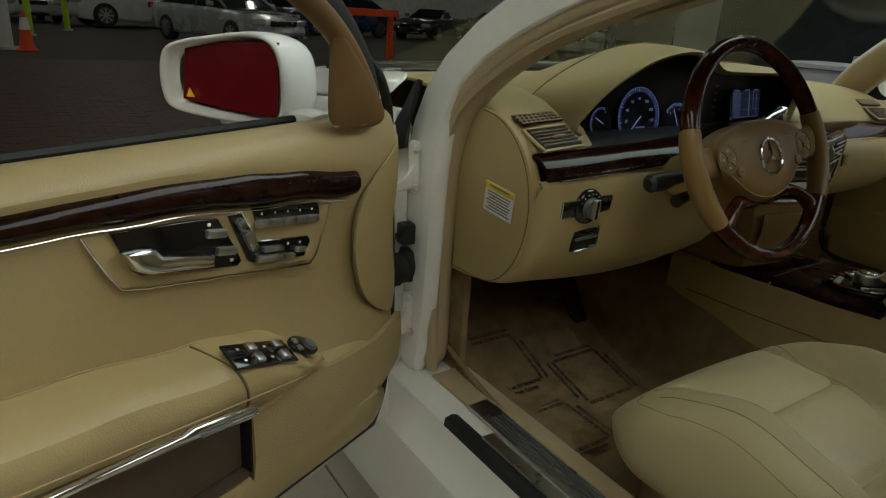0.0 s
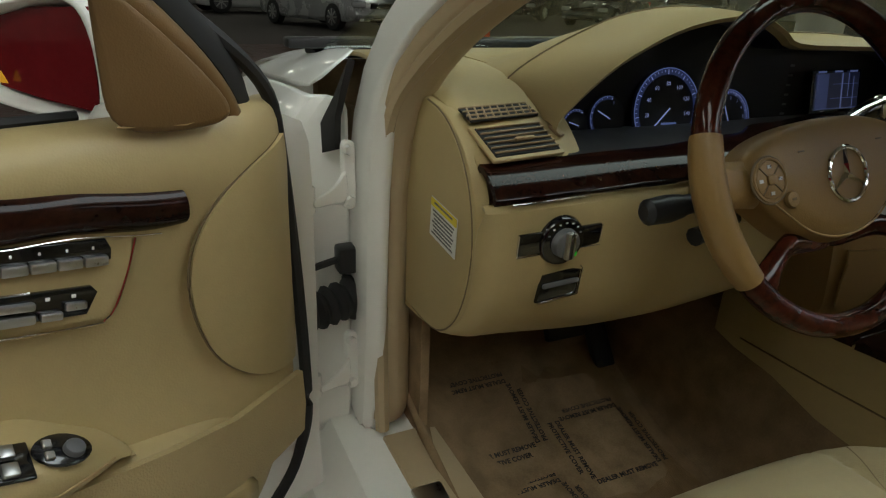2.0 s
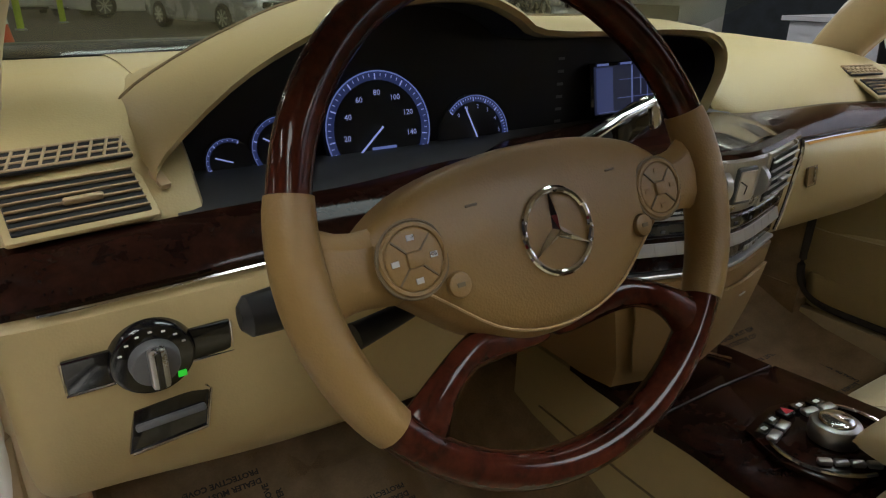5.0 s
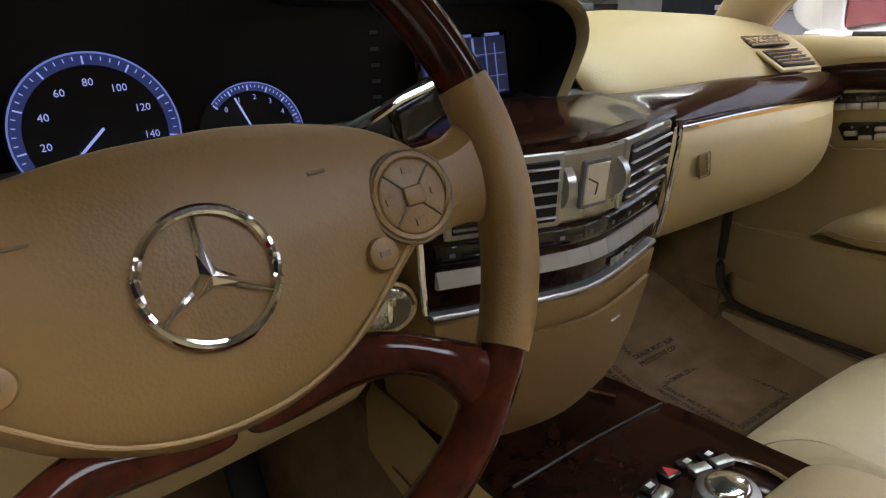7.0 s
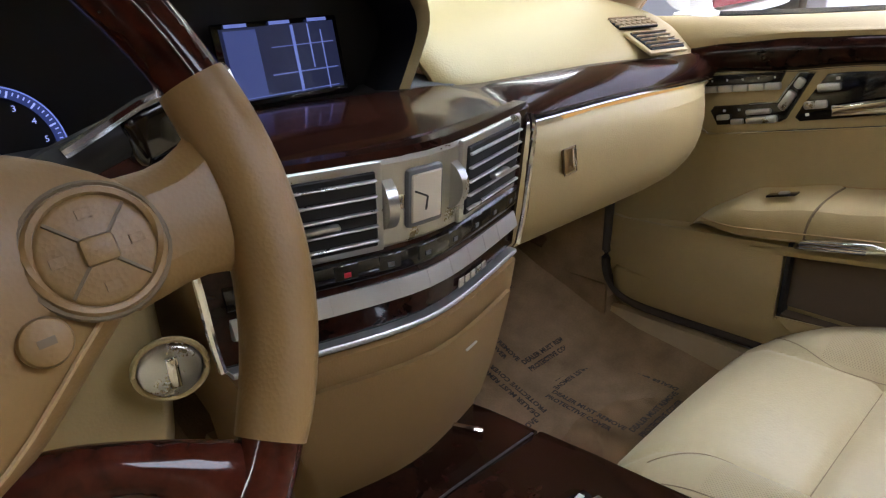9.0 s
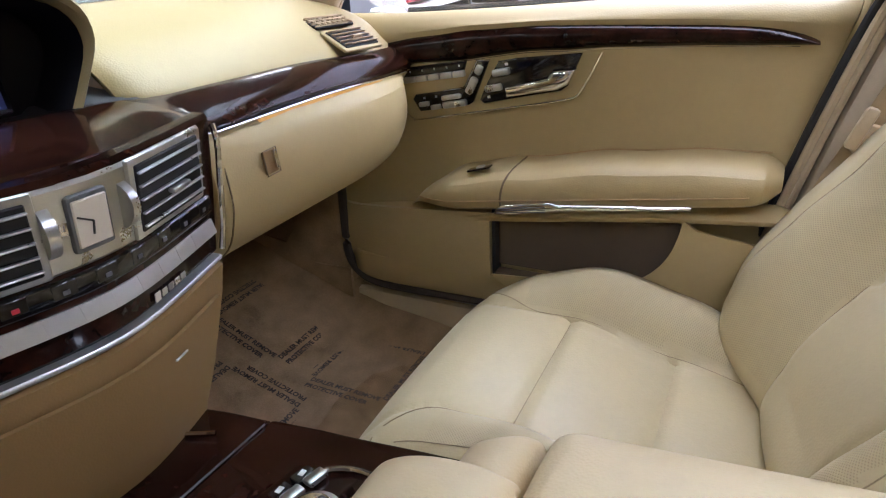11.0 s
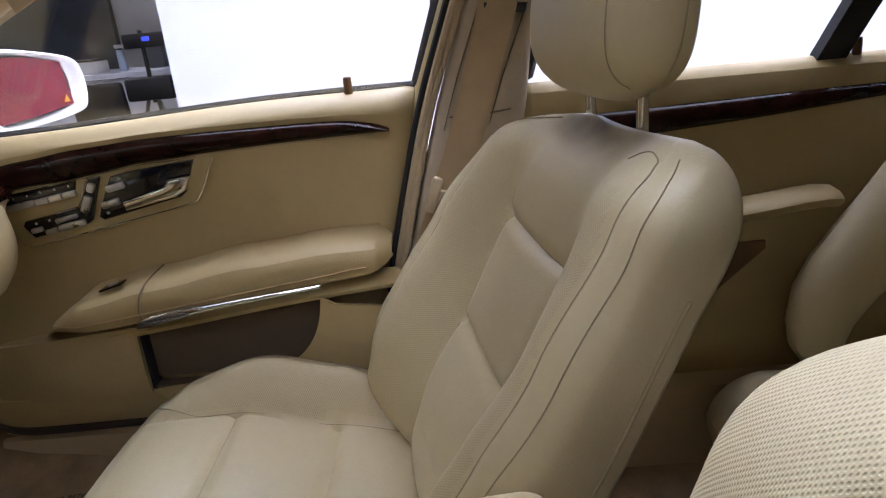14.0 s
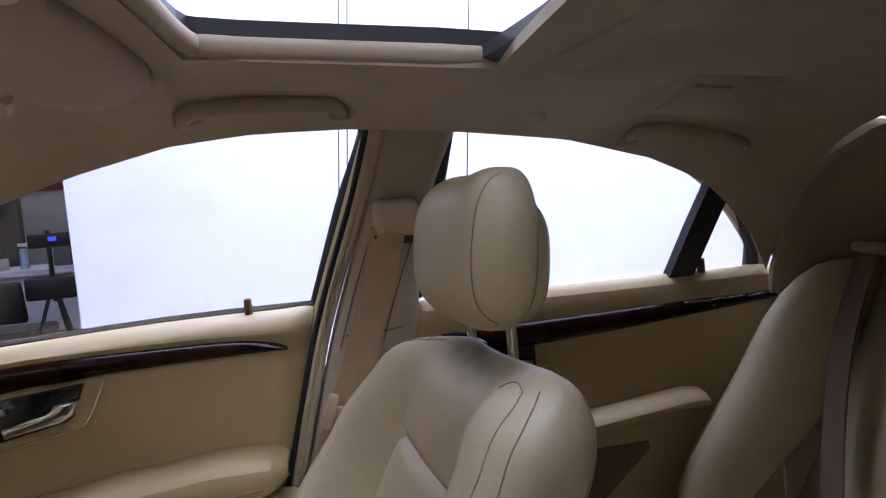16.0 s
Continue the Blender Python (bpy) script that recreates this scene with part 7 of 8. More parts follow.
for hx in (-0.38, 0.38):
    part("headrest", pad_mesh(lambda v: 0.12, 0.17, 0.05, lambda x, v: 0.05 - 0.8 * x * x, frame_of((hx, -1.56, 1.06), (-1, 0, 0), (0, -0.3, 1)), nx=24, nv=16), SEAT_HIDE, bench)
for sgn in (-1, 1):
    rows = []
    for y, z, w, d in ((-0.97, 0.56, 0.045, 0.06), (-0.96, 0.69, 0.05, 0.07), (-1.03, 0.785, 0.055, 0.085), (-1.09, 0.865, 0.06, 0.10), (-1.135, 0.95, 0.055, 0.10), (-1.20, 1.015, 0.05, 0.09), (-1.27, 1.035, 0.045, 0.08), (-1.36, 1.02, 0.04, 0.06)):
        rows.append([(sgn * (0.638 + 0.8 * w * math.cos(q)), y - d * 0.7 + d * 0.7 * math.sin(q), z - d * 0.5 + d * 0.5 * math.sin(q)) for q in (2 * math.pi * k / 12 for k in range(12))])
    part("side_bolster", loft(rows, True), SEAT_HIDE, bench, "cream side bolster", subdiv=1)
rbelt = thing("rear_seat_belt", "dark tan belt across the rear backrest", "seat belt")
run = [(0.575, -1.275, 1.04), (0.555, -1.215, 0.93), (0.52, -1.165, 0.82), (0.47, -1.115, 0.70)]
part("webbing", thick(loft([[(p.x - 0.022, p.y, p.z), (p.x + 0.022, p.y, p.z)] for p in smooth_line(run, 4)]), 0.003), mat("brown_belt_webbing", (0.16, 0.10, 0.06), 0.8, scale=30, amount=0.08, bump=0.5, bump_scale=900), rbelt, "brown woven webbing")
part("guide", rbox(0.062, 0.030, 0.016, 0.006, 2, pose(0.578, -1.285, 1.048, 20)), PLASTIC_TAN, rbelt, "beige belt guide")


# ---- rear side: door trim, windows ----
for side in (-1, 1):
    rear = thing("rear_door", "closed rear door with tan trim and walnut strip", "door", group="rear doors")
    def R(y, z, w, side=side):
        return (side * (0.705 - w), y, z)
    part("trim_panel", thick(loft([[R(y, 1.020, -0.03), R(y, 1.024, -0.01), R(y, 1.008, 0.006), R(y, 0.975, 0.006), R(y, 0.94, 0.0), R(y, 0.84, -0.004), R(y, 0.76, 0.0), R(y, 0.62, 0.012), R(y, 0.45, 0.0), R(y, 0.36, -0.004)] for y in (-0.56, -0.75, -0.9, -1.05, -1.15, -1.21)]), 0.012), LEATHER, rear, "tan leather door trim", subdiv=1)
    part("wood_strip", loft([[R(y, zl, 0.001), R(y, zl + 0.006, 0.012), R(y, (zl + zt) / 2, 0.015), R(y, zt - 0.005, 0.012), R(y, zt, 0.004)] for y, zl, zt in ((-0.60, 0.920, 0.966), (-0.75, 0.927, 0.968), (-0.9, 0.936, 0.972), (-1.03, 0.947, 0.976), (-1.15, 0.958, 0.977), (-1.20, 0.961, 0.977))]), WALNUT, rear, "dark glossy walnut strip", subdiv=1)
    cup = part("handle_cup", rbox(0.006, 0.10, 0.05, 0.002, 2, Matrix.Translation(R(-0.72, 0.912, 0.003))), GLOSS_BLACK, rear, "black handle recess")
    part("door_handle", tube([R(-0.69, 0.925, 0.012), R(-0.72, 0.912, 0.018), R(-0.76, 0.902, 0.012)], 0.006), CHROME, cup, "chrome door handle")
    part("inlay_line", tube([R(-0.78, 0.935, 0.005), R(-0.79, 0.895, 0.005), R(-0.72, 0.872, 0.005), R(-0.65, 0.86, 0.005)], 0.002, 5), CHROME, rear)
    part("armrest", loft([[R(y, z0 + 0.004, -0.004), R(y, z0, 0.05), R(y, z0 - 0.012, 0.064), R(y, z0 - 0.030, 0.060), R(y, z0 - 0.036, 0.0)] for y, z0 in ((-0.64, 0.79), (-0.80, 0.808), (-0.95, 0.825), (-1.03, 0.836), (-1.05, 0.826))], True), LEATHER, rear, "padded tan armrest", subdiv=1)
    part("pocket", loft([[R(y, z, w) for w in (-0.004, 0.008)] + [R(y, z - h, w) for w in (0.010, -0.004)] for y, z, h in ((-0.70, 0.735, 0.10), (-0.86, 0.740, 0.095), (-0.955, 0.742, 0.012))], True), COVER_BROWN, rear, "dark brown storage pocket")
    part("quarter_post", loft([[R(y + dy, z, -0.02 + 0.42 * (z - 1.02) + dw) for dy, dw in ((-0.035, 0), (0.018, 0), (0.014, 0.02), (-0.03, 0.02))] for y, z in ((-1.023, 1.00), (-1.052, 1.10), (-1.084, 1.20))], True), BLACK, rear, "black window post")
    part("window_edge", tube([R(y, z, -0.03 + 0.42 * (z - 1.02)) for y, z in ((-0.585, 1.03), (-0.615, 1.16), (-0.645, 1.29), (-0.815, 1.284), (-0.953, 1.248), (-1.047, 1.205), (-1.125, 1.14), (-1.175, 1.06), (-1.18, 1.02))], 0.014, 8), RUBBER, rear, "black window frame seal")
    pane = part("pane", thick(loft([[R(y, 1.01, -0.03), R(y, zt, -0.03 + 0.42 * (zt - 1.02))] for y, zt in ((-0.59, 1.15), (-0.64, 1.29), (-0.815, 1.284), (-0.953, 1.248), (-1.047, 1.205), (-1.125, 1.14), (-1.175, 1.05))]), 0.004), GLASS, rear, "clear window pane", smooth=False)
    pane.visible_shadow = False
    part("lock_pin", cyl(0.007, 0.006, 0.026, 12, Matrix.Translation(R(-1.075, 1.030, -0.008)), 0.002), COVER_BROWN, rear, "small brown lock pin")
    # rear quarter trim and rear window
    part("quarter_trim", thick(loft([[(side * x, y, z) for x, y, z in row] for row in (((0.70, -1.19, 0.70), (0.70, -1.205, 0.95), (0.695, -1.182, 1.06), (0.652, -1.118, 1.155), (0.605, -1.01, 1.245)), ((0.69, -1.36, 0.70), (0.69, -1.40, 0.95), (0.67, -1.38, 1.10), (0.61, -1.30, 1.19), (0.565, -1.10, 1.275)), ((0.66, -1.60, 0.80), (0.64, -1.60, 1.0), (0.62, -1.58, 1.10), (0.56, -1.50, 1.17), (0.52, -1.35, 1.24)), ((0.62, -1.85, 0.9), (0.6, -1.85, 1.0), (0.58, -1.82, 1.05), (0.52, -1.75, 1.10), (0.46, -1.62, 1.17)))]), 0.01), HEADLINING, rear, "beige rear quarter lining", subdiv=1)
shelf = one("rear_shelf", rbox(1.2, 0.36, 0.03, 0.006, 1, Matrix.Translation((0, -1.80, 1.0))), HEADLINING, "beige rear parcel shelf", "shelf", "structure")
rear_glass = one("rear_window", thick(loft([[(-0.54, -1.44, 1.11), (0, -1.46, 1.165), (0.54, -1.44, 1.11)], [(-0.56, -1.95, 1.03), (0, -2.0, 1.03), (0.56, -1.95, 1.03)]]), 0.006), GLOSS_BLACK, "dark tinted rear window", "window", "structure")
one("roof_rear_skin", thick(loft([[(-0.62, -1.5, 1.24), (0, -1.52, 1.27), (0.62, -1.5, 1.24)], [(-0.58, -1.62, 1.21), (0, -1.64, 1.22), (0.58, -1.62, 1.21)]]), 0.01), WHITE_PAINT, "white rear roof edge", "roof", "structure")

rear_floor = one("rear_floor", rbox(1.42, 1.50, 0.03, 0, 1, Matrix.Translation((0, -1.22, 0.345))), CARPET, "brown carpeted rear floor", "floor", "structure", smooth=False)
one("rear_bulkhead", rbox(1.42, 0.03, 0.72, 0, 1, Matrix.Translation((0, -1.97, 0.68))), CARPET, "carpeted wall behind the rear bench", "wall", "structure", smooth=False)


# ---- centre console ----
REST_HIDE = mat("warm_cream_leather", (0.64, 0.525, 0.31), 0.45, scale=7, amount=0.05, bump=0.3, bump_scale=380)
console = thing("centre_console", "walnut centre console with a cream padded armrest", "console")


def deck_z(y):
    return lerp_table([(-0.60, 0.70), (-0.20, 0.685), (0.0, 0.672), (0.12, 0.664), (0.24, 0.655)], y)[0]


def deck_w(y):
    return lerp_table([(-0.60, 0.130), (-0.1, 0.128), (0.08, 0.120), (0.24, 0.108)], y)[0]


part("side_wall", loft([[(-deck_w(y) - 0.012, y, 0.31), (-deck_w(y) - 0.004, y, deck_z(y) - 0.02), (-deck_w(y) + 0.006, y, deck_z(y) - 0.004), (deck_w(y) - 0.006, y, deck_z(y) - 0.004), (deck_w(y) + 0.004, y, deck_z(y) - 0.02), (deck_w(y) + 0.012, y, 0.31)] for y in (-0.85, -0.5, -0.2, 0.0, 0.1, 0.2, 0.34)], True), LEATHER, console, "tan leather console sides")
for sgn in (-1, 1):
    part("side_seam", tube([(sgn * (deck_w(y) + 0.0065), y, deck_z(y) - 0.085) for y in (-0.4, -0.1, 0.1, 0.28)], 0.0016, 5), SEAM, console)


def deck_piece(name, y0, y1, h, inset, material, label, parent=console):
    rows = []
    for k in range(9):
        y = y0 + (y1 - y0) * k / 8
        w = deck_w(y) - inset
        rows.append([(-w, y, deck_z(y) - 0.008), (-w, y, deck_z(y) + h - 0.004), (-w + 0.006, y, deck_z(y) + h), (0, y, deck_z(y) + h + 0.003), (w - 0.006, y, deck_z(y) + h), (w, y, deck_z(y) + h - 0.004), (w, y, deck_z(y) - 0.008)])
    return part(name, loft(rows, True), material, parent, label)


deck_piece("front_lid", 0.082, 0.235, 0.008, 0.004, WALNUT, "dark glossy walnut lid")
mid = deck_piece("rear_deck", -0.150, 0.076, 0.008, 0.002, WALNUT, "dark glossy walnut deck")
part("lid_line", tube([(-0.105, 0.079, deck_z(0.079) + 0.009), (0.0, 0.079, deck_z(0.079) + 0.012), (0.105, 0.079, deck_z(0.079) + 0.009)], 0.0014, 4), BLACK, console)
part("lid_handle", tube([(0.030, 0.20, deck_z(0.2) + 0.012), (0.060, 0.15, deck_z(0.15) + 0.012), (0.075, 0.115, deck_z(0.11) + 0.012)], 0.0022, 6), CHROME, console, "thin chrome line")
# control island: knob, switches, chrome trim
TOP = frame_of((0.0, -0.05, deck_z(-0.05) + 0.012), (1, 0, 0), (0, 1, -0.055))
island = part("control_island", prism([(-0.068, -0.066), (0.068, -0.066), (0.080, 0.0), (0.060, 0.052), (0.0, 0.064), (-0.060, 0.052), (-0.080, 0.0)], 0.006, TOP, 0.002), WALNUT, console, "raised walnut control island")
part("trim_arc", tube([TOP @ Vector((0.071 * math.cos(radians(q)), -0.01 + 0.062 * math.sin(radians(q)), 0.008)) for q in span(150, 250, 14)], 0.0025, 6), CHROME, island, "chrome trim line")
part("trim_arc", tube([TOP @ Vector((0.071 * math.cos(radians(q)), -0.01 + 0.062 * math.sin(radians(q)), 0.008)) for q in span(-70, 30, 14)], 0.0025, 6), CHROME, island, "chrome trim line")
knob = part("rotary_knob", cyl(0.027, 0.025, 0.022, 36, TOP @ pose(0, -0.012, 0.018), 0.004), SATIN, island, "silver rotary control knob")
part("knob_cap", cyl(0.019, 0.017, 0.005, 32, TOP @ pose(0, -0.012, 0.031), 0.002), CHROME, knob)
for k, x in enumerate((-0.050, -0.026, 0.026, 0.050)):
    part("switch_key", rbox(0.020, 0.012, 0.006, 0.002, 2, TOP @ pose(x, 0.036 - 0.25 * abs(x), 0.009, 0, 0, -14 if x > 0 else 14)), SATIN, island, "silver switch key")
    part("switch_face", rbox(0.020, 0.012, 0.005, 0.001, 1, TOP @ pose(x * 0.98, 0.049 - 0.25 * abs(x), 0.008, 0, 0, -14 if x > 0 else 14)), GLOSS_BLACK, island)
    part("switch_symbol", rbox(0.007, 0.005, 0.0008, 0, 1, TOP @ pose(x * 0.98, 0.049 - 0.25 * abs(x), 0.0108)), WHITE_PRINT, island)
hazard = part("hazard_key", rbox(0.016, 0.016, 0.006, 0.002, 2, TOP @ pose(0, 0.043, 0.009)), GLOSS_BLACK, island, "black hazard light key")
part("hazard_mark", prism([(-0.0065, -0.005), (0.0065, -0.005), (0, 0.0065)], 0.0008, TOP @ pose(0, 0.043, 0.012)), RED_MARK, hazard, "red triangle", smooth=False)
for k in range(4):
    part("lower_key", rbox(0.014, 0.009, 0.006, 0.002, 2, TOP @ pose(-0.048 + 0.012 * k, -0.030 - 0.010 * k, 0.009, 0, 0, -40)), SATIN, island, "silver switch key")
# hand rest over the phone keypad
rest = part("hand_rest", pad_mesh(lambda v: 0.056 - 0.012 * v * v, 0.115, 0.022, lambda x, v: 0.016 + 0.006 * math.sin(math.pi * v), frame_of((0.012, -0.205, 0.742), (1, 0, 0), (0, 1, -0.09)), nx=30, nv=26, end=0.05), REST_HIDE, console, "cream padded hand rest")
part("rest_foot", rbox(0.09, 0.07, 0.05, 0.012, 2, Matrix.Translation((0.012, -0.165, 0.705))), GREY, console)
# armrest in two pads
arm = part("armrest", pad_mesh(lambda v: 0.140 - 0.006 * v, 0.312, 0.055, lambda x, v: 0.024 + 0.010 * v + 0.003 * math.sin(x * 60) * v + groove(x, 0.003, 0.004), frame_of((0.0, -0.208, 0.738), (-1, 0, 0), (0, -1, 0.085)), nx=50, nv=40, end=0.03), REST_HIDE, console, "cream leather armrest lid")
part("armrest_nose", pad_mesh(lambda v: 0.138 - 0.02 * v, 0.062, 0.055, lambda x, v: 0.020 - 0.022 * v, frame_of((0.0, -0.204, 0.736), (1, 0, 0), (0, 1, 0.02)), nx=40, nv=14, end=0.03), REST_HIDE, console, "cream armrest front pad")
part("armrest_base", loft([[(-w, y, 0.50), (-w, y, z), (w, y, z), (w, y, 0.50)] for y, w, z in ((-0.16, 0.12, 0.70), (-0.3, 0.13, 0.71), (-0.56, 0.13, 0.74))], True), LEATHER, console, "tan armrest box")
# walnut rear end of the console with chrome button
tail = part("rear_cover", loft([[(-0.135, y, 0.45), (-0.138, y, z - 0.02), (-0.11, y, z), (0, y, z + 0.006), (0.11, y, z), (0.138, y, z - 0.02), (0.135, y, 0.45)] for y, z in ((-0.510, 0.786), (-0.58, 0.782), (-0.65, 0.755), (-0.70, 0.70), (-0.72, 0.60))], True), WALNUT_RED, console, "dark walnut rear cover", subdiv=1)
part("tail_key", rbox(0.05, 0.03, 0.008, 0.004, 2, pose(0.07, -0.652, 0.756, -30)), SATIN, tail, "silver rear key")


# ---- cars parked in the hall ----
PAINTS = {n: mat(n + "_car_paint", c, 0.25, metal=0.3 if n in ("silver", "grey") else 0.0, scale=2, amount=0.05, coat=0.8) for n, c in (("silver", (0.42, 0.43, 0.44)), ("grey", (0.10, 0.105, 0.11)), ("white", (0.62, 0.62, 0.62)), ("black", (0.012, 0.012, 0.014)), ("blue", (0.015, 0.03, 0.10)))}
CAR_GLASS = mat("dark_car_glass", (0.02, 0.024, 0.028), 0.08, coat=0.4)
TYRE = mat("tyre_rubber", (0.018, 0.018, 0.018), 0.8)
HEAD_LENS = mat("headlamp_lens", (0.55, 0.56, 0.58), 0.1, metal=0.4, coat=1.0)
RED_LENS = mat("red_lamp_lens", (0.35, 0.008, 0.008), 0.15, coat=1.0)
PLATE_M = mat("number_plate", (0.5, 0.5, 0.52), 0.5)


def car(paint, label, m, tall=1.45, length=4.8, wide=1.84, open_top=False):
    """A parked car: y forwards, origin on the ground under its middle."""
    ob = thing("parked_car", label, "car", group="cars parked in the hall")
    P = PAINTS[paint]
    L, W = length / 2, wide / 2
    hood = 0.64 * tall if tall < 1.6 else 0.58 * tall
    belt = hood + 0.03
    prof = [(-L, 0.40), (-L + 0.03, 0.62 * tall), (-L * 0.86, 0.69 * tall), (-L * 0.45, belt), (L * 0.32, belt), (L * 0.80, hood - 0.06), (L * 0.95, 0.50 * tall), (L, 0.40), (L * 0.97, 0.22), (L * 0.4, 0.20), (-L * 0.4, 0.20), (-L * 0.97, 0.26)]
    rings = []
    for t, k in ((-1.0, 0.93), (-0.93, 1.0), (-0.5, 1.01), (0.0, 1.015), (0.5, 1.01), (0.93, 1.0), (1.0, 0.93)):
        rings.append([(t * W, y * k * (1 - 0.05 * t * t), 0.45 + (z - 0.45) * (k if z > 0.5 else 1.0)) for y, z in prof])
    bodyp = part("body", loft(rings, True), P, ob, subdiv=1)
    if not open_top:
        cab = [(-L * 0.72, belt - 0.02), (-L * 0.40, tall - 0.05), (0.0, tall), (L * 0.08, tall - 0.03), (L * 0.44, belt - 0.02)]
        part("cabin_glass", loft([[(t * W * (0.88 - 0.22 * (z - belt) / (tall - belt)), y, z) for y, z in cab] for t in (-1, -0.6, 0, 0.6, 1)], True), CAR_GLASS, ob, "dark car windows")
        part("roof", thick(loft([[(t * W * 0.68, y, z + 0.012 - 0.02 * t * t) for y, z in ((-L * 0.46, tall - 0.10), (-L * 0.36, tall - 0.03), (0.0, tall + 0.01), (L * 0.10, tall - 0.03))] for t in (-1, -0.5, 0, 0.5, 1)]), 0.02), P, ob)
        for sgn in (-1, 1):
            part("roof_pillar", tube([(sgn * W * 0.86, L * 0.46, belt - 0.02), (sgn * W * 0.70, L * 0.10, tall - 0.04)], 0.035, 6), P, ob)
            part("roof_pillar", tube([(sgn * W * 0.86, -L * 0.74, belt - 0.02), (sgn * W * 0.70, -L * 0.42, tall - 0.06)], 0.05, 6), P, ob)
            part("roof_pillar", tube([(sgn * W * 0.89, -L * 0.05, belt - 0.02), (sgn * W * 0.70, -L * 0.04, tall - 0.01)], 0.03, 6), BLACK, ob)
    else:
        part("windscreen", thick(loft([[(t * W * 0.8, L * 0.42, belt - 0.02), (t * W * 0.66, L * 0.12, tall - 0.12)] for t in (-1, 0, 1)]), 0.01), CAR_GLASS, ob)
        for hx in (-0.36, 0.36):
            part("headrest", rbox(0.28, 0.12, 0.26, 0.05, 2, Matrix.Translation((hx, -0.35, belt + 0.12))), BLACK, ob)
    wr = 0.33 if tall < 1.6 else 0.39
    for sgn in (-1, 1):
        for wy in (L * 0.60, -L * 0.58):
            w = part("wheel", cyl(wr, wr, 0.22, 28, pose(sgn * (W - 0.10), wy, wr, 0, 90, 0), 0.03), TYRE, ob)
            part("rim", cyl(wr * 0.66, wr * 0.62, 0.03, 20, pose(sgn * (W + 0.005), wy, wr, 0, 90, 0)), GREY, w)
            for k in range(8):
                part("wheel_spoke", rbox(0.02, 0.045, wr * 0.60, 0.004, 1, pose(sgn * (W + 0.018), wy, wr) @ pose(0, 0, 0, 45 * k, 0, 0) @ pose(0, 0, wr * 0.32)), SATIN, w)
        part("headlamp", rbox(0.36, 0.22, 0.15, 0.05, 2, pose(sgn * W * 0.74, L * 0.925, 0.45 * tall, 0, 0, -sgn * 28)), HEAD_LENS, ob, "clear headlamp")
        part("tail_lamp", rbox(0.34, 0.14, 0.15, 0.04, 2, pose(sgn * W * 0.74, -L * 0.965, 0.60 * tall, 0, 0, sgn * 16)), RED_LENS, ob, "red tail lamp")
        part("mirror", rbox(0.20, 0.10, 0.13, 0.04, 2, Matrix.Translation((sgn * (W + 0.06), L * 0.30, belt + 0.06))), P, ob)
        part("fog_lamp", rbox(0.12, 0.04, 0.07, 0.02, 2, Matrix.Translation((sgn * W * 0.76, L * 0.985, 0.30))), HEAD_LENS, ob)
    grille = part("grille", rbox(0.84, 0.04, 0.14, 0.03, 2, pose(0, L * 0.985, 0.43 * tall, -12)), GLOSS_BLACK, ob, "black front grille")
    for k in range(4):
        part("grille_bar", rbox(0.80, 0.02, 0.010, 0.003, 1, pose(0, L * 0.995, 0.395 * tall + 0.032 * k, -12)), CHROME, grille)
    part("air_intake", rbox(0.86, 0.04, 0.09, 0.02, 2, Matrix.Translation((0, L * 0.985, 0.28))), GLOSS_BLACK, ob, "dark lower air intake")
    part("bumper_line", rbox(1.2, 0.03, 0.015, 0.004, 1, Matrix.Translation((0, L * 0.995, 0.345))), CHROME, ob)
    part("plate", rbox(0.36, 0.02, 0.12, 0.006, 1, Matrix.Translation((0, -L * 0.99, 0.52))), PLATE_M, ob)
    ob.matrix_world = m
    return ob


car("silver", "silver saloon parked facing the car, seen from the front", pose(4.0, 18.4, 0, 0, 0, 200))
car("white", "white tall off-road car parked side-on", pose(3.2, 26.0, 0, 0, 0, 100), 1.85, 4.9, 1.95)
car("white", "white saloon parked with its tail lamps towards us", pose(-4.9, 15.2, 0, 0, 0, 24))
car("black", "black saloon parked beside white ones", pose(-7.4, 18.5, 0, 0, 0, 24))
car("white", "white saloon parked far back in a row", pose(-2.9, 21.5, 0, 0, 0, 20))
car("white", "white compact car parked far back", pose(-0.3, 28.5, 0, 0, 0, 188), 1.5, 4.2)
car("grey", "dark grey car parked in the back row", pose(7.2, 25.8, 0, 0, 0, 120))
car("blue", "dark blue car parked side-on", pose(10.4, 25.0, 0, 0, 0, 95))
car("black", "black open-top car parked behind the orange stand", pose(14.3, 24.0, 0, 0, 0, 120), 1.32, 4.4, 1.82, True)
car("grey", "grey open-top car parked in the back row", pose(15.0, 20.5, 0, 0, 0, 120), 1.32, 4.4, 1.82, True)
car("silver", "silver saloon parked beyond the bonnet", pose(14.2, 15.2, 0, 0, 0, 128))
car("silver", "silver car seen through the windscreen", pose(18.0, 12.0, 0, 0, 0, 128))
car("white", "white car parked beyond the bonnet", pose(20.0, 8.6, 0, 0, 0, 100))
car("grey", "dark car parked beside a pole", pose(24.0, 18.0, 0, 0, 0, 120))

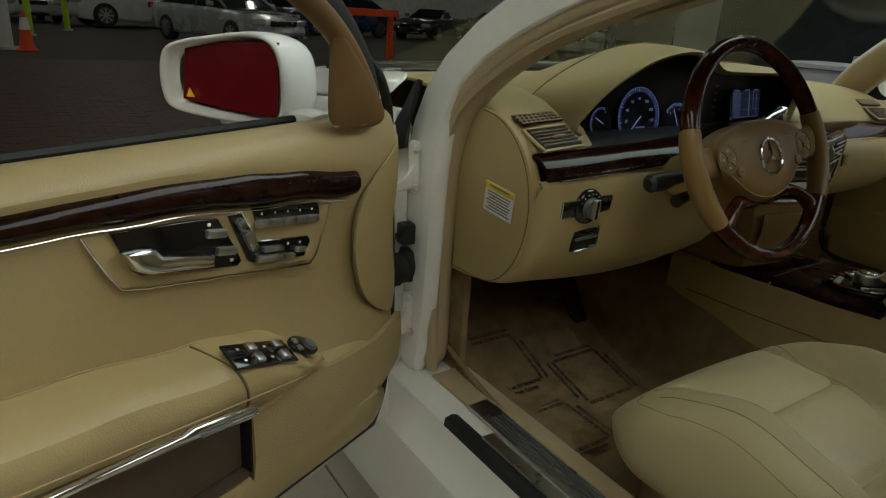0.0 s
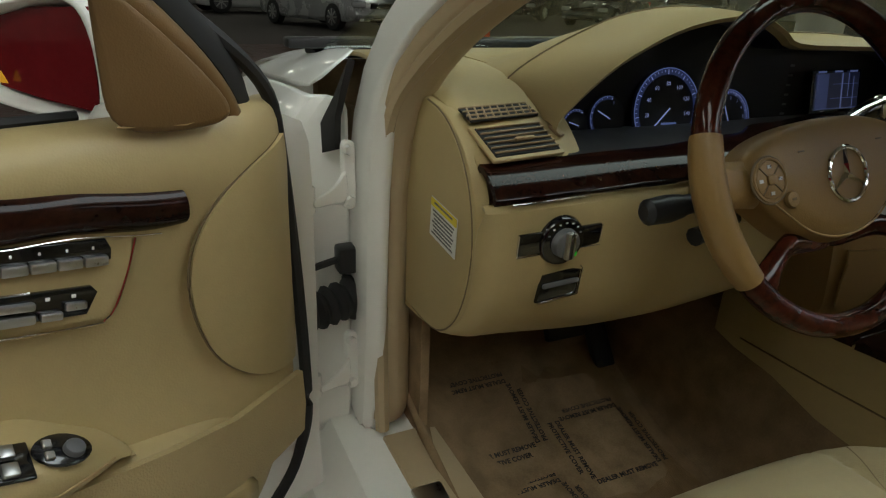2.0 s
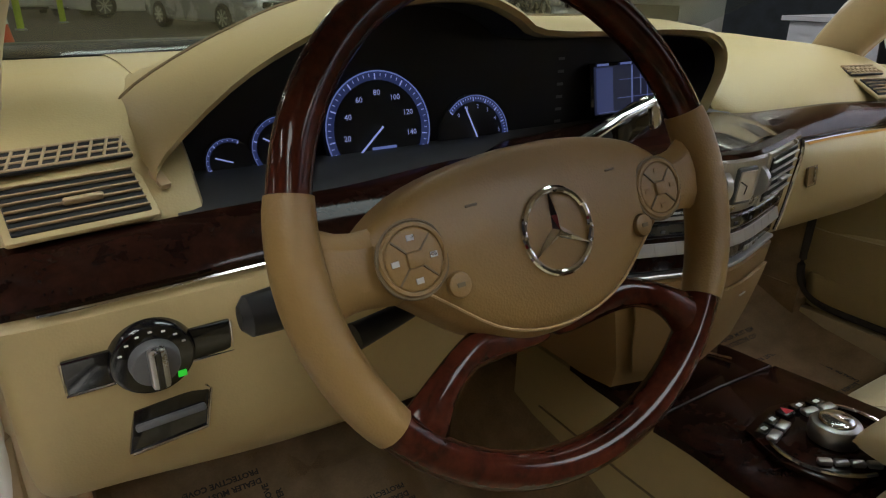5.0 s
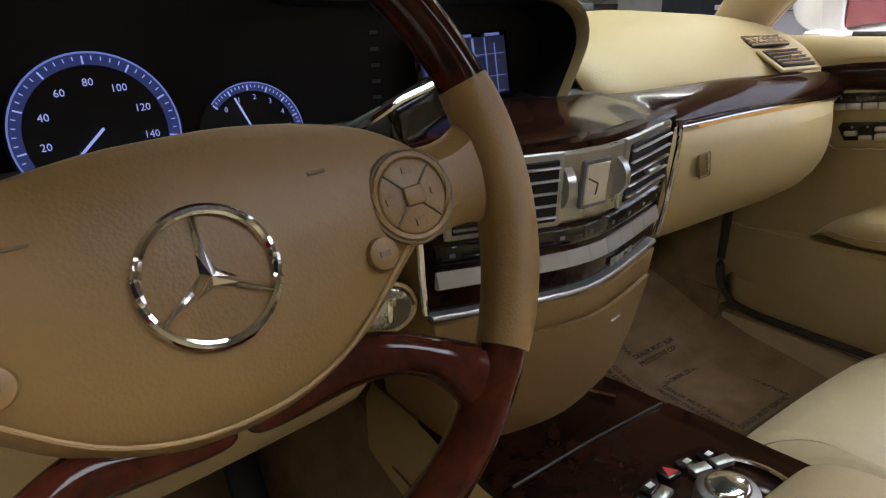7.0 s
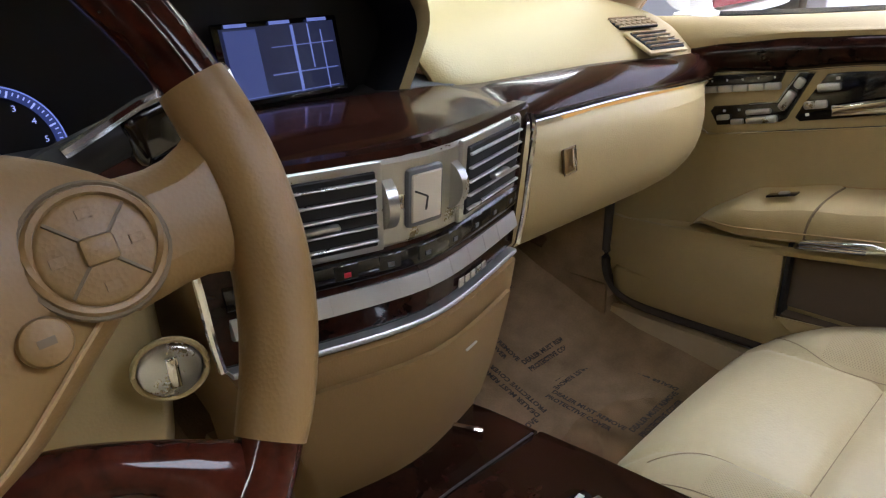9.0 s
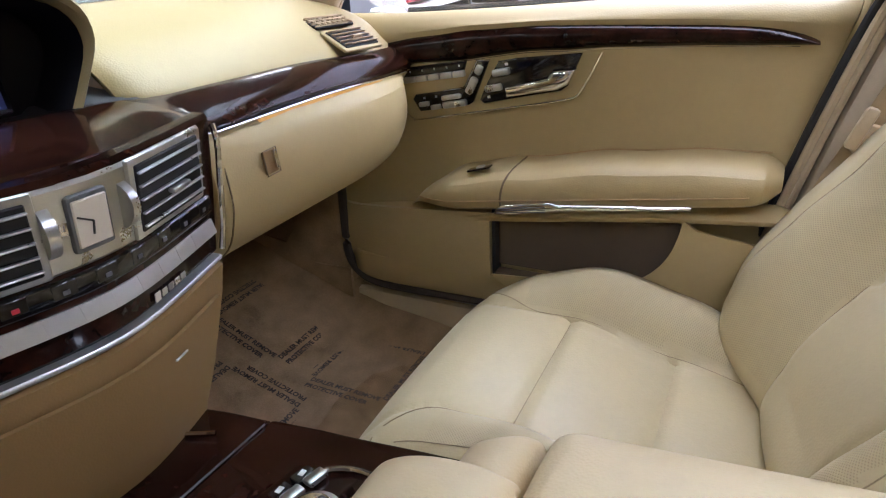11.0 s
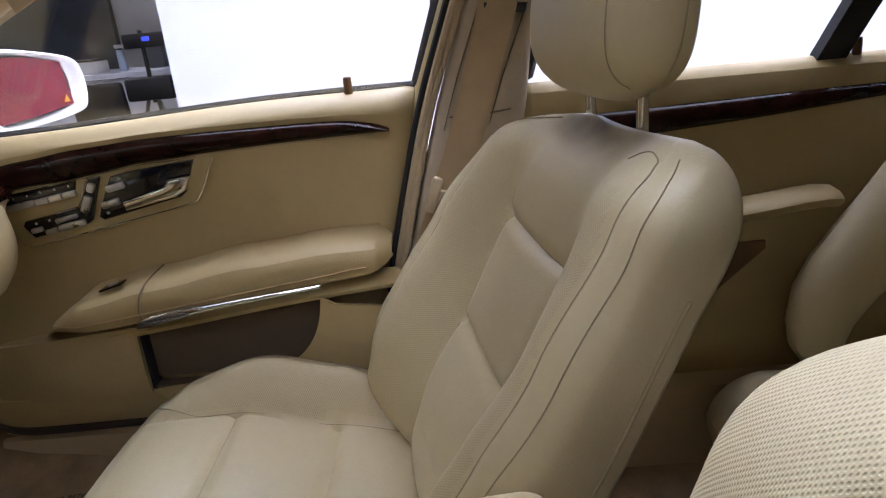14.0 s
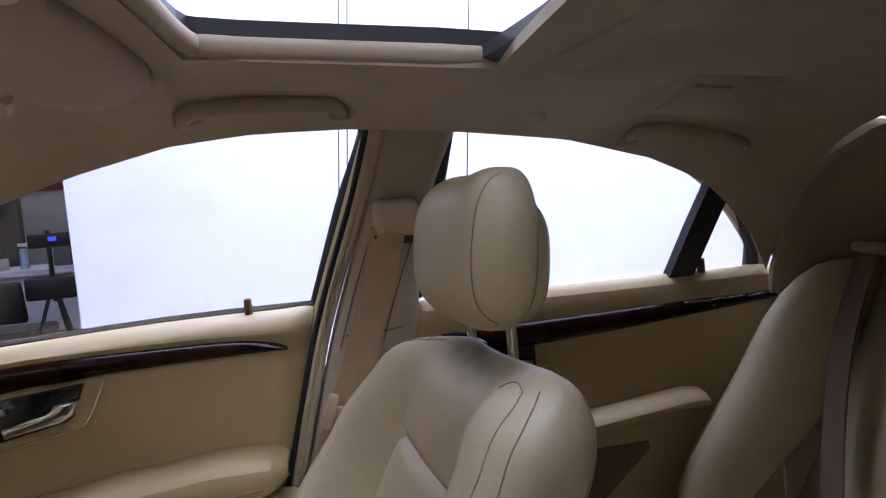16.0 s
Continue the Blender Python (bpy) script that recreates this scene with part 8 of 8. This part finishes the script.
ORANGE = mat("orange_painted_steel", (0.80, 0.08, 0.01), 0.45, scale=10, amount=0.12)
LIME = mat("lime_painted_pole", (0.45, 0.62, 0.02), 0.5, scale=8, amount=0.1)
stand = thing("orange_stand", "orange painted steel stand on two legs", "stand")
a, b = Vector((4.45, 12.0, 0)), Vector((5.75, 12.4, 0))
ang = math.degrees(math.atan2(b.y - a.y, b.x - a.x))
part("top_beam", rbox((b - a).length + 0.16, 0.34, 0.14, 0.01, 1, pose((a.x + b.x) / 2, (a.y + b.y) / 2, 1.06, 0, 0, ang)), ORANGE, stand)
for p in (a, b):
    part("leg", rbox(0.11, 0.11, 1.0, 0.008, 1, Matrix.Translation((p.x, p.y, 0.5))), ORANGE, stand)
    part("foot_plate", rbox(0.2, 0.2, 0.015, 0.003, 1, Matrix.Translation((p.x, p.y, 0.008))), ORANGE, stand)


def pole(x, y, colour, label, r=0.07):
    ob = thing("pole", label, "pole", group="hall poles")
    part("shaft", cyl(r, r, CEIL + 0.02, 20, Matrix.Translation((x, y, CEIL / 2))), colour, ob)
    part("base", cyl(r * 1.8, r * 1.6, 0.04, 20, Matrix.Translation((x, y, 0.02))), STEEL, ob)
    return ob


pole(-0.55, 19.5, LIME, "lime green steel pole by parked cars", 0.08)
pole(0.55, 22.5, LIME, "lime green steel pole by parked cars", 0.08)
pole(9.6, 6.9, LIME, "bright lime green steel pole beyond the bonnet", 0.09)
pole(-1.25, 15.2, WALL, "white painted column in the hall", 0.20)
pole(-4.2, 13.2, WALL, "white painted column in the hall", 0.22)
CONE = mat("orange_cone_rubber", (0.75, 0.07, 0.015), 0.6, scale=12, amount=0.1)
for x, y in ((-0.85, 14.7),):
    cone = thing("traffic_cone", "orange traffic cone with a white band", "traffic cone")
    part("base", rbox(0.36, 0.36, 0.03, 0.01, 1, Matrix.Translation((x, y, 0.016))), CONE, cone)
    part("cone", cyl(0.14, 0.025, 0.70, 24, Matrix.Translation((x, y, 0.38))), CONE, cone)
    part("white_band", cyl(0.098, 0.062, 0.22, 24, Matrix.Translation((x, y, 0.50))), WHITE_PRINT, cone)
BARROW = mat("dark_red_cloth", (0.10, 0.015, 0.015), 0.9, scale=10, amount=0.2)
for k in range(3):
    post = thing("barrier_post", "folded dark red barrier post leaning together with others", "barrier post", group="barrier posts")
    x, y = -1.95 + 0.17 * k, 9.9 + 0.1 * k
    part("shaft", tube([(x, y, 0.02), (x - 0.10 + 0.06 * k, y, 0.95)], 0.045, 10), BARROW, post)
    part("cap", cyl(0.05, 0.04, 0.06, 14, Matrix.Translation((x - 0.10 + 0.06 * k, y, 0.97))), STEEL, post)
one("floor_line", rbox(0.12, 5.0, 0.004, 0, 1, pose(-3.1, 7.0, 0.004, 0, 0, -28)), mat("worn_white_floor_paint", (0.28, 0.27, 0.25), 0.8, scale=14, amount=0.5), "worn pale painted line on the hall floor", "floor marking", "structure", smooth=False)
# wall corner, desk and gear beside the backdrop
one("side_wall", box_between((7.2, -4.0, 0.0), (7.4, 6.2, CEIL)), WALL, "stained off-white side wall", "wall", "structure", smooth=False)
DOORM = mat("dark_blue_grey_steel", (0.035, 0.045, 0.06), 0.5, scale=6, amount=0.3)
one("dark_shutter", box_between((7.10, 2.95, 0.0), (7.19, 5.4, 2.5)), DOORM, "dark steel roller door in the side wall", "door", "structure", smooth=False)
one("red_beam", box_between((7.02, -2.0, 1.62), (7.09, 6.0, 1.80)), WALL_RED, "dark red painted beam along the side wall", "beam", "structure", smooth=False)
desk = thing("work_desk", "white work desk with a dark front", "desk")
part("top", box_between((5.2, 0.4, 0.86), (6.2, 3.4, 0.90)), BOARD, desk, smooth=False)
part("front", box_between((5.26, 0.45, 0.40), (5.30, 3.35, 0.85)), BOARD, desk, smooth=False)
part("base", box_between((5.3, 0.5, 0.0), (6.1, 3.3, 0.40)), WALL_RED, desk, smooth=False)
rig = thing("camera_tripod", "black camera gear on a stand by the desk", "camera stand")
for k in range(3):
    part("leg", tube([(4.6, 1.62, 0.85), (4.6 + 0.28 * math.cos(2.1 * k), 1.62 + 0.28 * math.sin(2.1 * k), 0.01)], 0.014, 6), BLACK, rig)
part("column", cyl(0.016, 0.016, 0.5, 10, Matrix.Translation((4.6, 1.62, 0.95))), BLACK, rig)
part("camera_box", rbox(0.14, 0.34, 0.16, 0.02, 2, Matrix.Translation((4.6, 1.62, 0.80))), BLACK, rig)
part("monitor", rbox(0.05, 0.30, 0.10, 0.01, 2, Matrix.Translation((4.6, 1.60, 1.13))), BLACK, rig)
part("monitor_lamp", rbox(0.02, 0.05, 0.03, 0.004, 1, Matrix.Translation((4.57, 1.58, 1.14))), glow("blue_lamp", (0.08, 0.12, 1.0), 1.5), rig)
seat_rig = thing("office_chair", "black swivel chair standing by the work desk", "chair")
for k in range(5):
    part("leg", tube([(4.75, 2.0, 0.10), (4.75 + 0.27 * math.cos(1.257 * k), 2.0 + 0.27 * math.sin(1.257 * k), 0.04)], 0.018, 6), BLACK, seat_rig)
part("column", cyl(0.025, 0.025, 0.36, 10, Matrix.Translation((4.75, 2.0, 0.28))), GREY, seat_rig)
part("seat", rbox(0.46, 0.46, 0.08, 0.03, 3, Matrix.Translation((4.75, 2.0, 0.48))), BLACK, seat_rig)
part("backrest", rbox(0.06, 0.40, 0.30, 0.03, 3, pose(4.55, 2.0, 0.72, 0, -8)), BLACK, seat_rig)
for bx, by, bw, bh, col in ((5.75, 1.55, 0.22, 0.16, BLACK), (5.55, 2.55, 0.30, 0.10, WHITE_PRINT), (5.7, 1.95, 0.14, 0.22, GREY)):
    case = thing("equipment_case", "small equipment case standing on the work desk", "case", group="cases on the desk")
    part("body", rbox(0.24, bw, bh, 0.012, 2, Matrix.Translation((bx, by, 0.90 + bh / 2))), col, case)
    part("lid", rbox(0.25, bw + 0.01, 0.02, 0.006, 2, Matrix.Translation((bx, by, 0.91 + bh))), BLACK, case)
bottle = thing("spray_bottle", "clear blue spray bottle on the desk", "bottle")
part("flask", cyl(0.035, 0.03, 0.17, 16, Matrix.Translation((5.6, 2.25, 0.985))), mat("pale_blue_plastic", (0.4, 0.5, 0.65), 0.2), bottle)
part("spout", rbox(0.02, 0.08, 0.03, 0.005, 1, Matrix.Translation((5.6, 2.25, 1.10))), WHITE_PRINT, bottle)
for y, low in ((-0.490, 1.20), (-0.457, 1.16), (-0.972, 1.22)):
    c = thing("hanging_cable", "thin black cable hanging before the backdrop", "cable", group="hanging cables")
    part("wire", tube([(2.3, y - 0.095 * (z - 1.30), z) for z in (3.32, 2.4, 1.7, low)], 0.0028, 6), BLACK, c)


# ---- floor pieces: pale tiles round the car, brick pavers in the hall ----
rng = random.Random(4)
ground_ob = bpy.data.objects["ground"]
tile_bm = rbox(0.594, 0.594, 0.014, 0.002, 1)
tile_ob = mesh_object("tile", tile_bm, TILE, 30)
tile_mesh = tile_ob.data
tile_ob.parent = ground_ob
tile_ob.location = (-0.87 - 0.3, 0.5, -0.007)
for i in range(-3, 6):
    for j in range(-6, 4):
        if (i, j) == (0, 0):
            continue
        t = new("tile", tile_mesh)
        t.parent = ground_ob
        t.location = (-1.17 + 0.6 * i, 0.5 + 0.6 * j, -0.007 + rng.uniform(-0.0006, 0.0006))
brick_mesh = mesh_object("brick", rbox(0.196, 0.094, 0.016, 0.003, 1), BRICK, 30)
brick_mesh.parent = ground_ob
brick_mesh.location = (-1.2, 5.0, -0.008)
rest = bmesh.new()
for j in range(100):
    for i in range(44):
        x, y = -6.2 + 0.2 * i + 0.1 * (j % 2), 3.0 + 0.1 * j
        z = -0.009 + rng.uniform(-0.0012, 0.0012)
        if -1.8 < x < -0.7 and 4.9 < y < 7.6:
            b = new("brick", brick_mesh.data)
            b.parent = ground_ob
            b.location = (x, y, z)
        else:
            vs = [rest.verts.new((x + sx * w, y + sy * h, z + dz)) for dz, w, h in ((-0.008, 0.098, 0.047), (0.006, 0.098, 0.047), (0.008, 0.095, 0.044)) for sx, sy in ((-1, -1), (1, -1), (1, 1), (-1, 1))]
            for a in (0, 4):
                for k in range(4):
                    m = (k + 1) % 4
                    rest.faces.new((vs[a + k], vs[a + m], vs[a + 4 + m], vs[a + 4 + k]))
            rest.faces.new(vs[8:12])
rest_me = bpy.data.meshes.new("brick_paving")
rest.to_mesh(rest_me)
rest.free()
rest_me.materials.append(BRICK)
paving = new("brick_paving", rest_me)
tagged(paving, "dark red brick pavers laid in rows", "paving", "", "stuff")
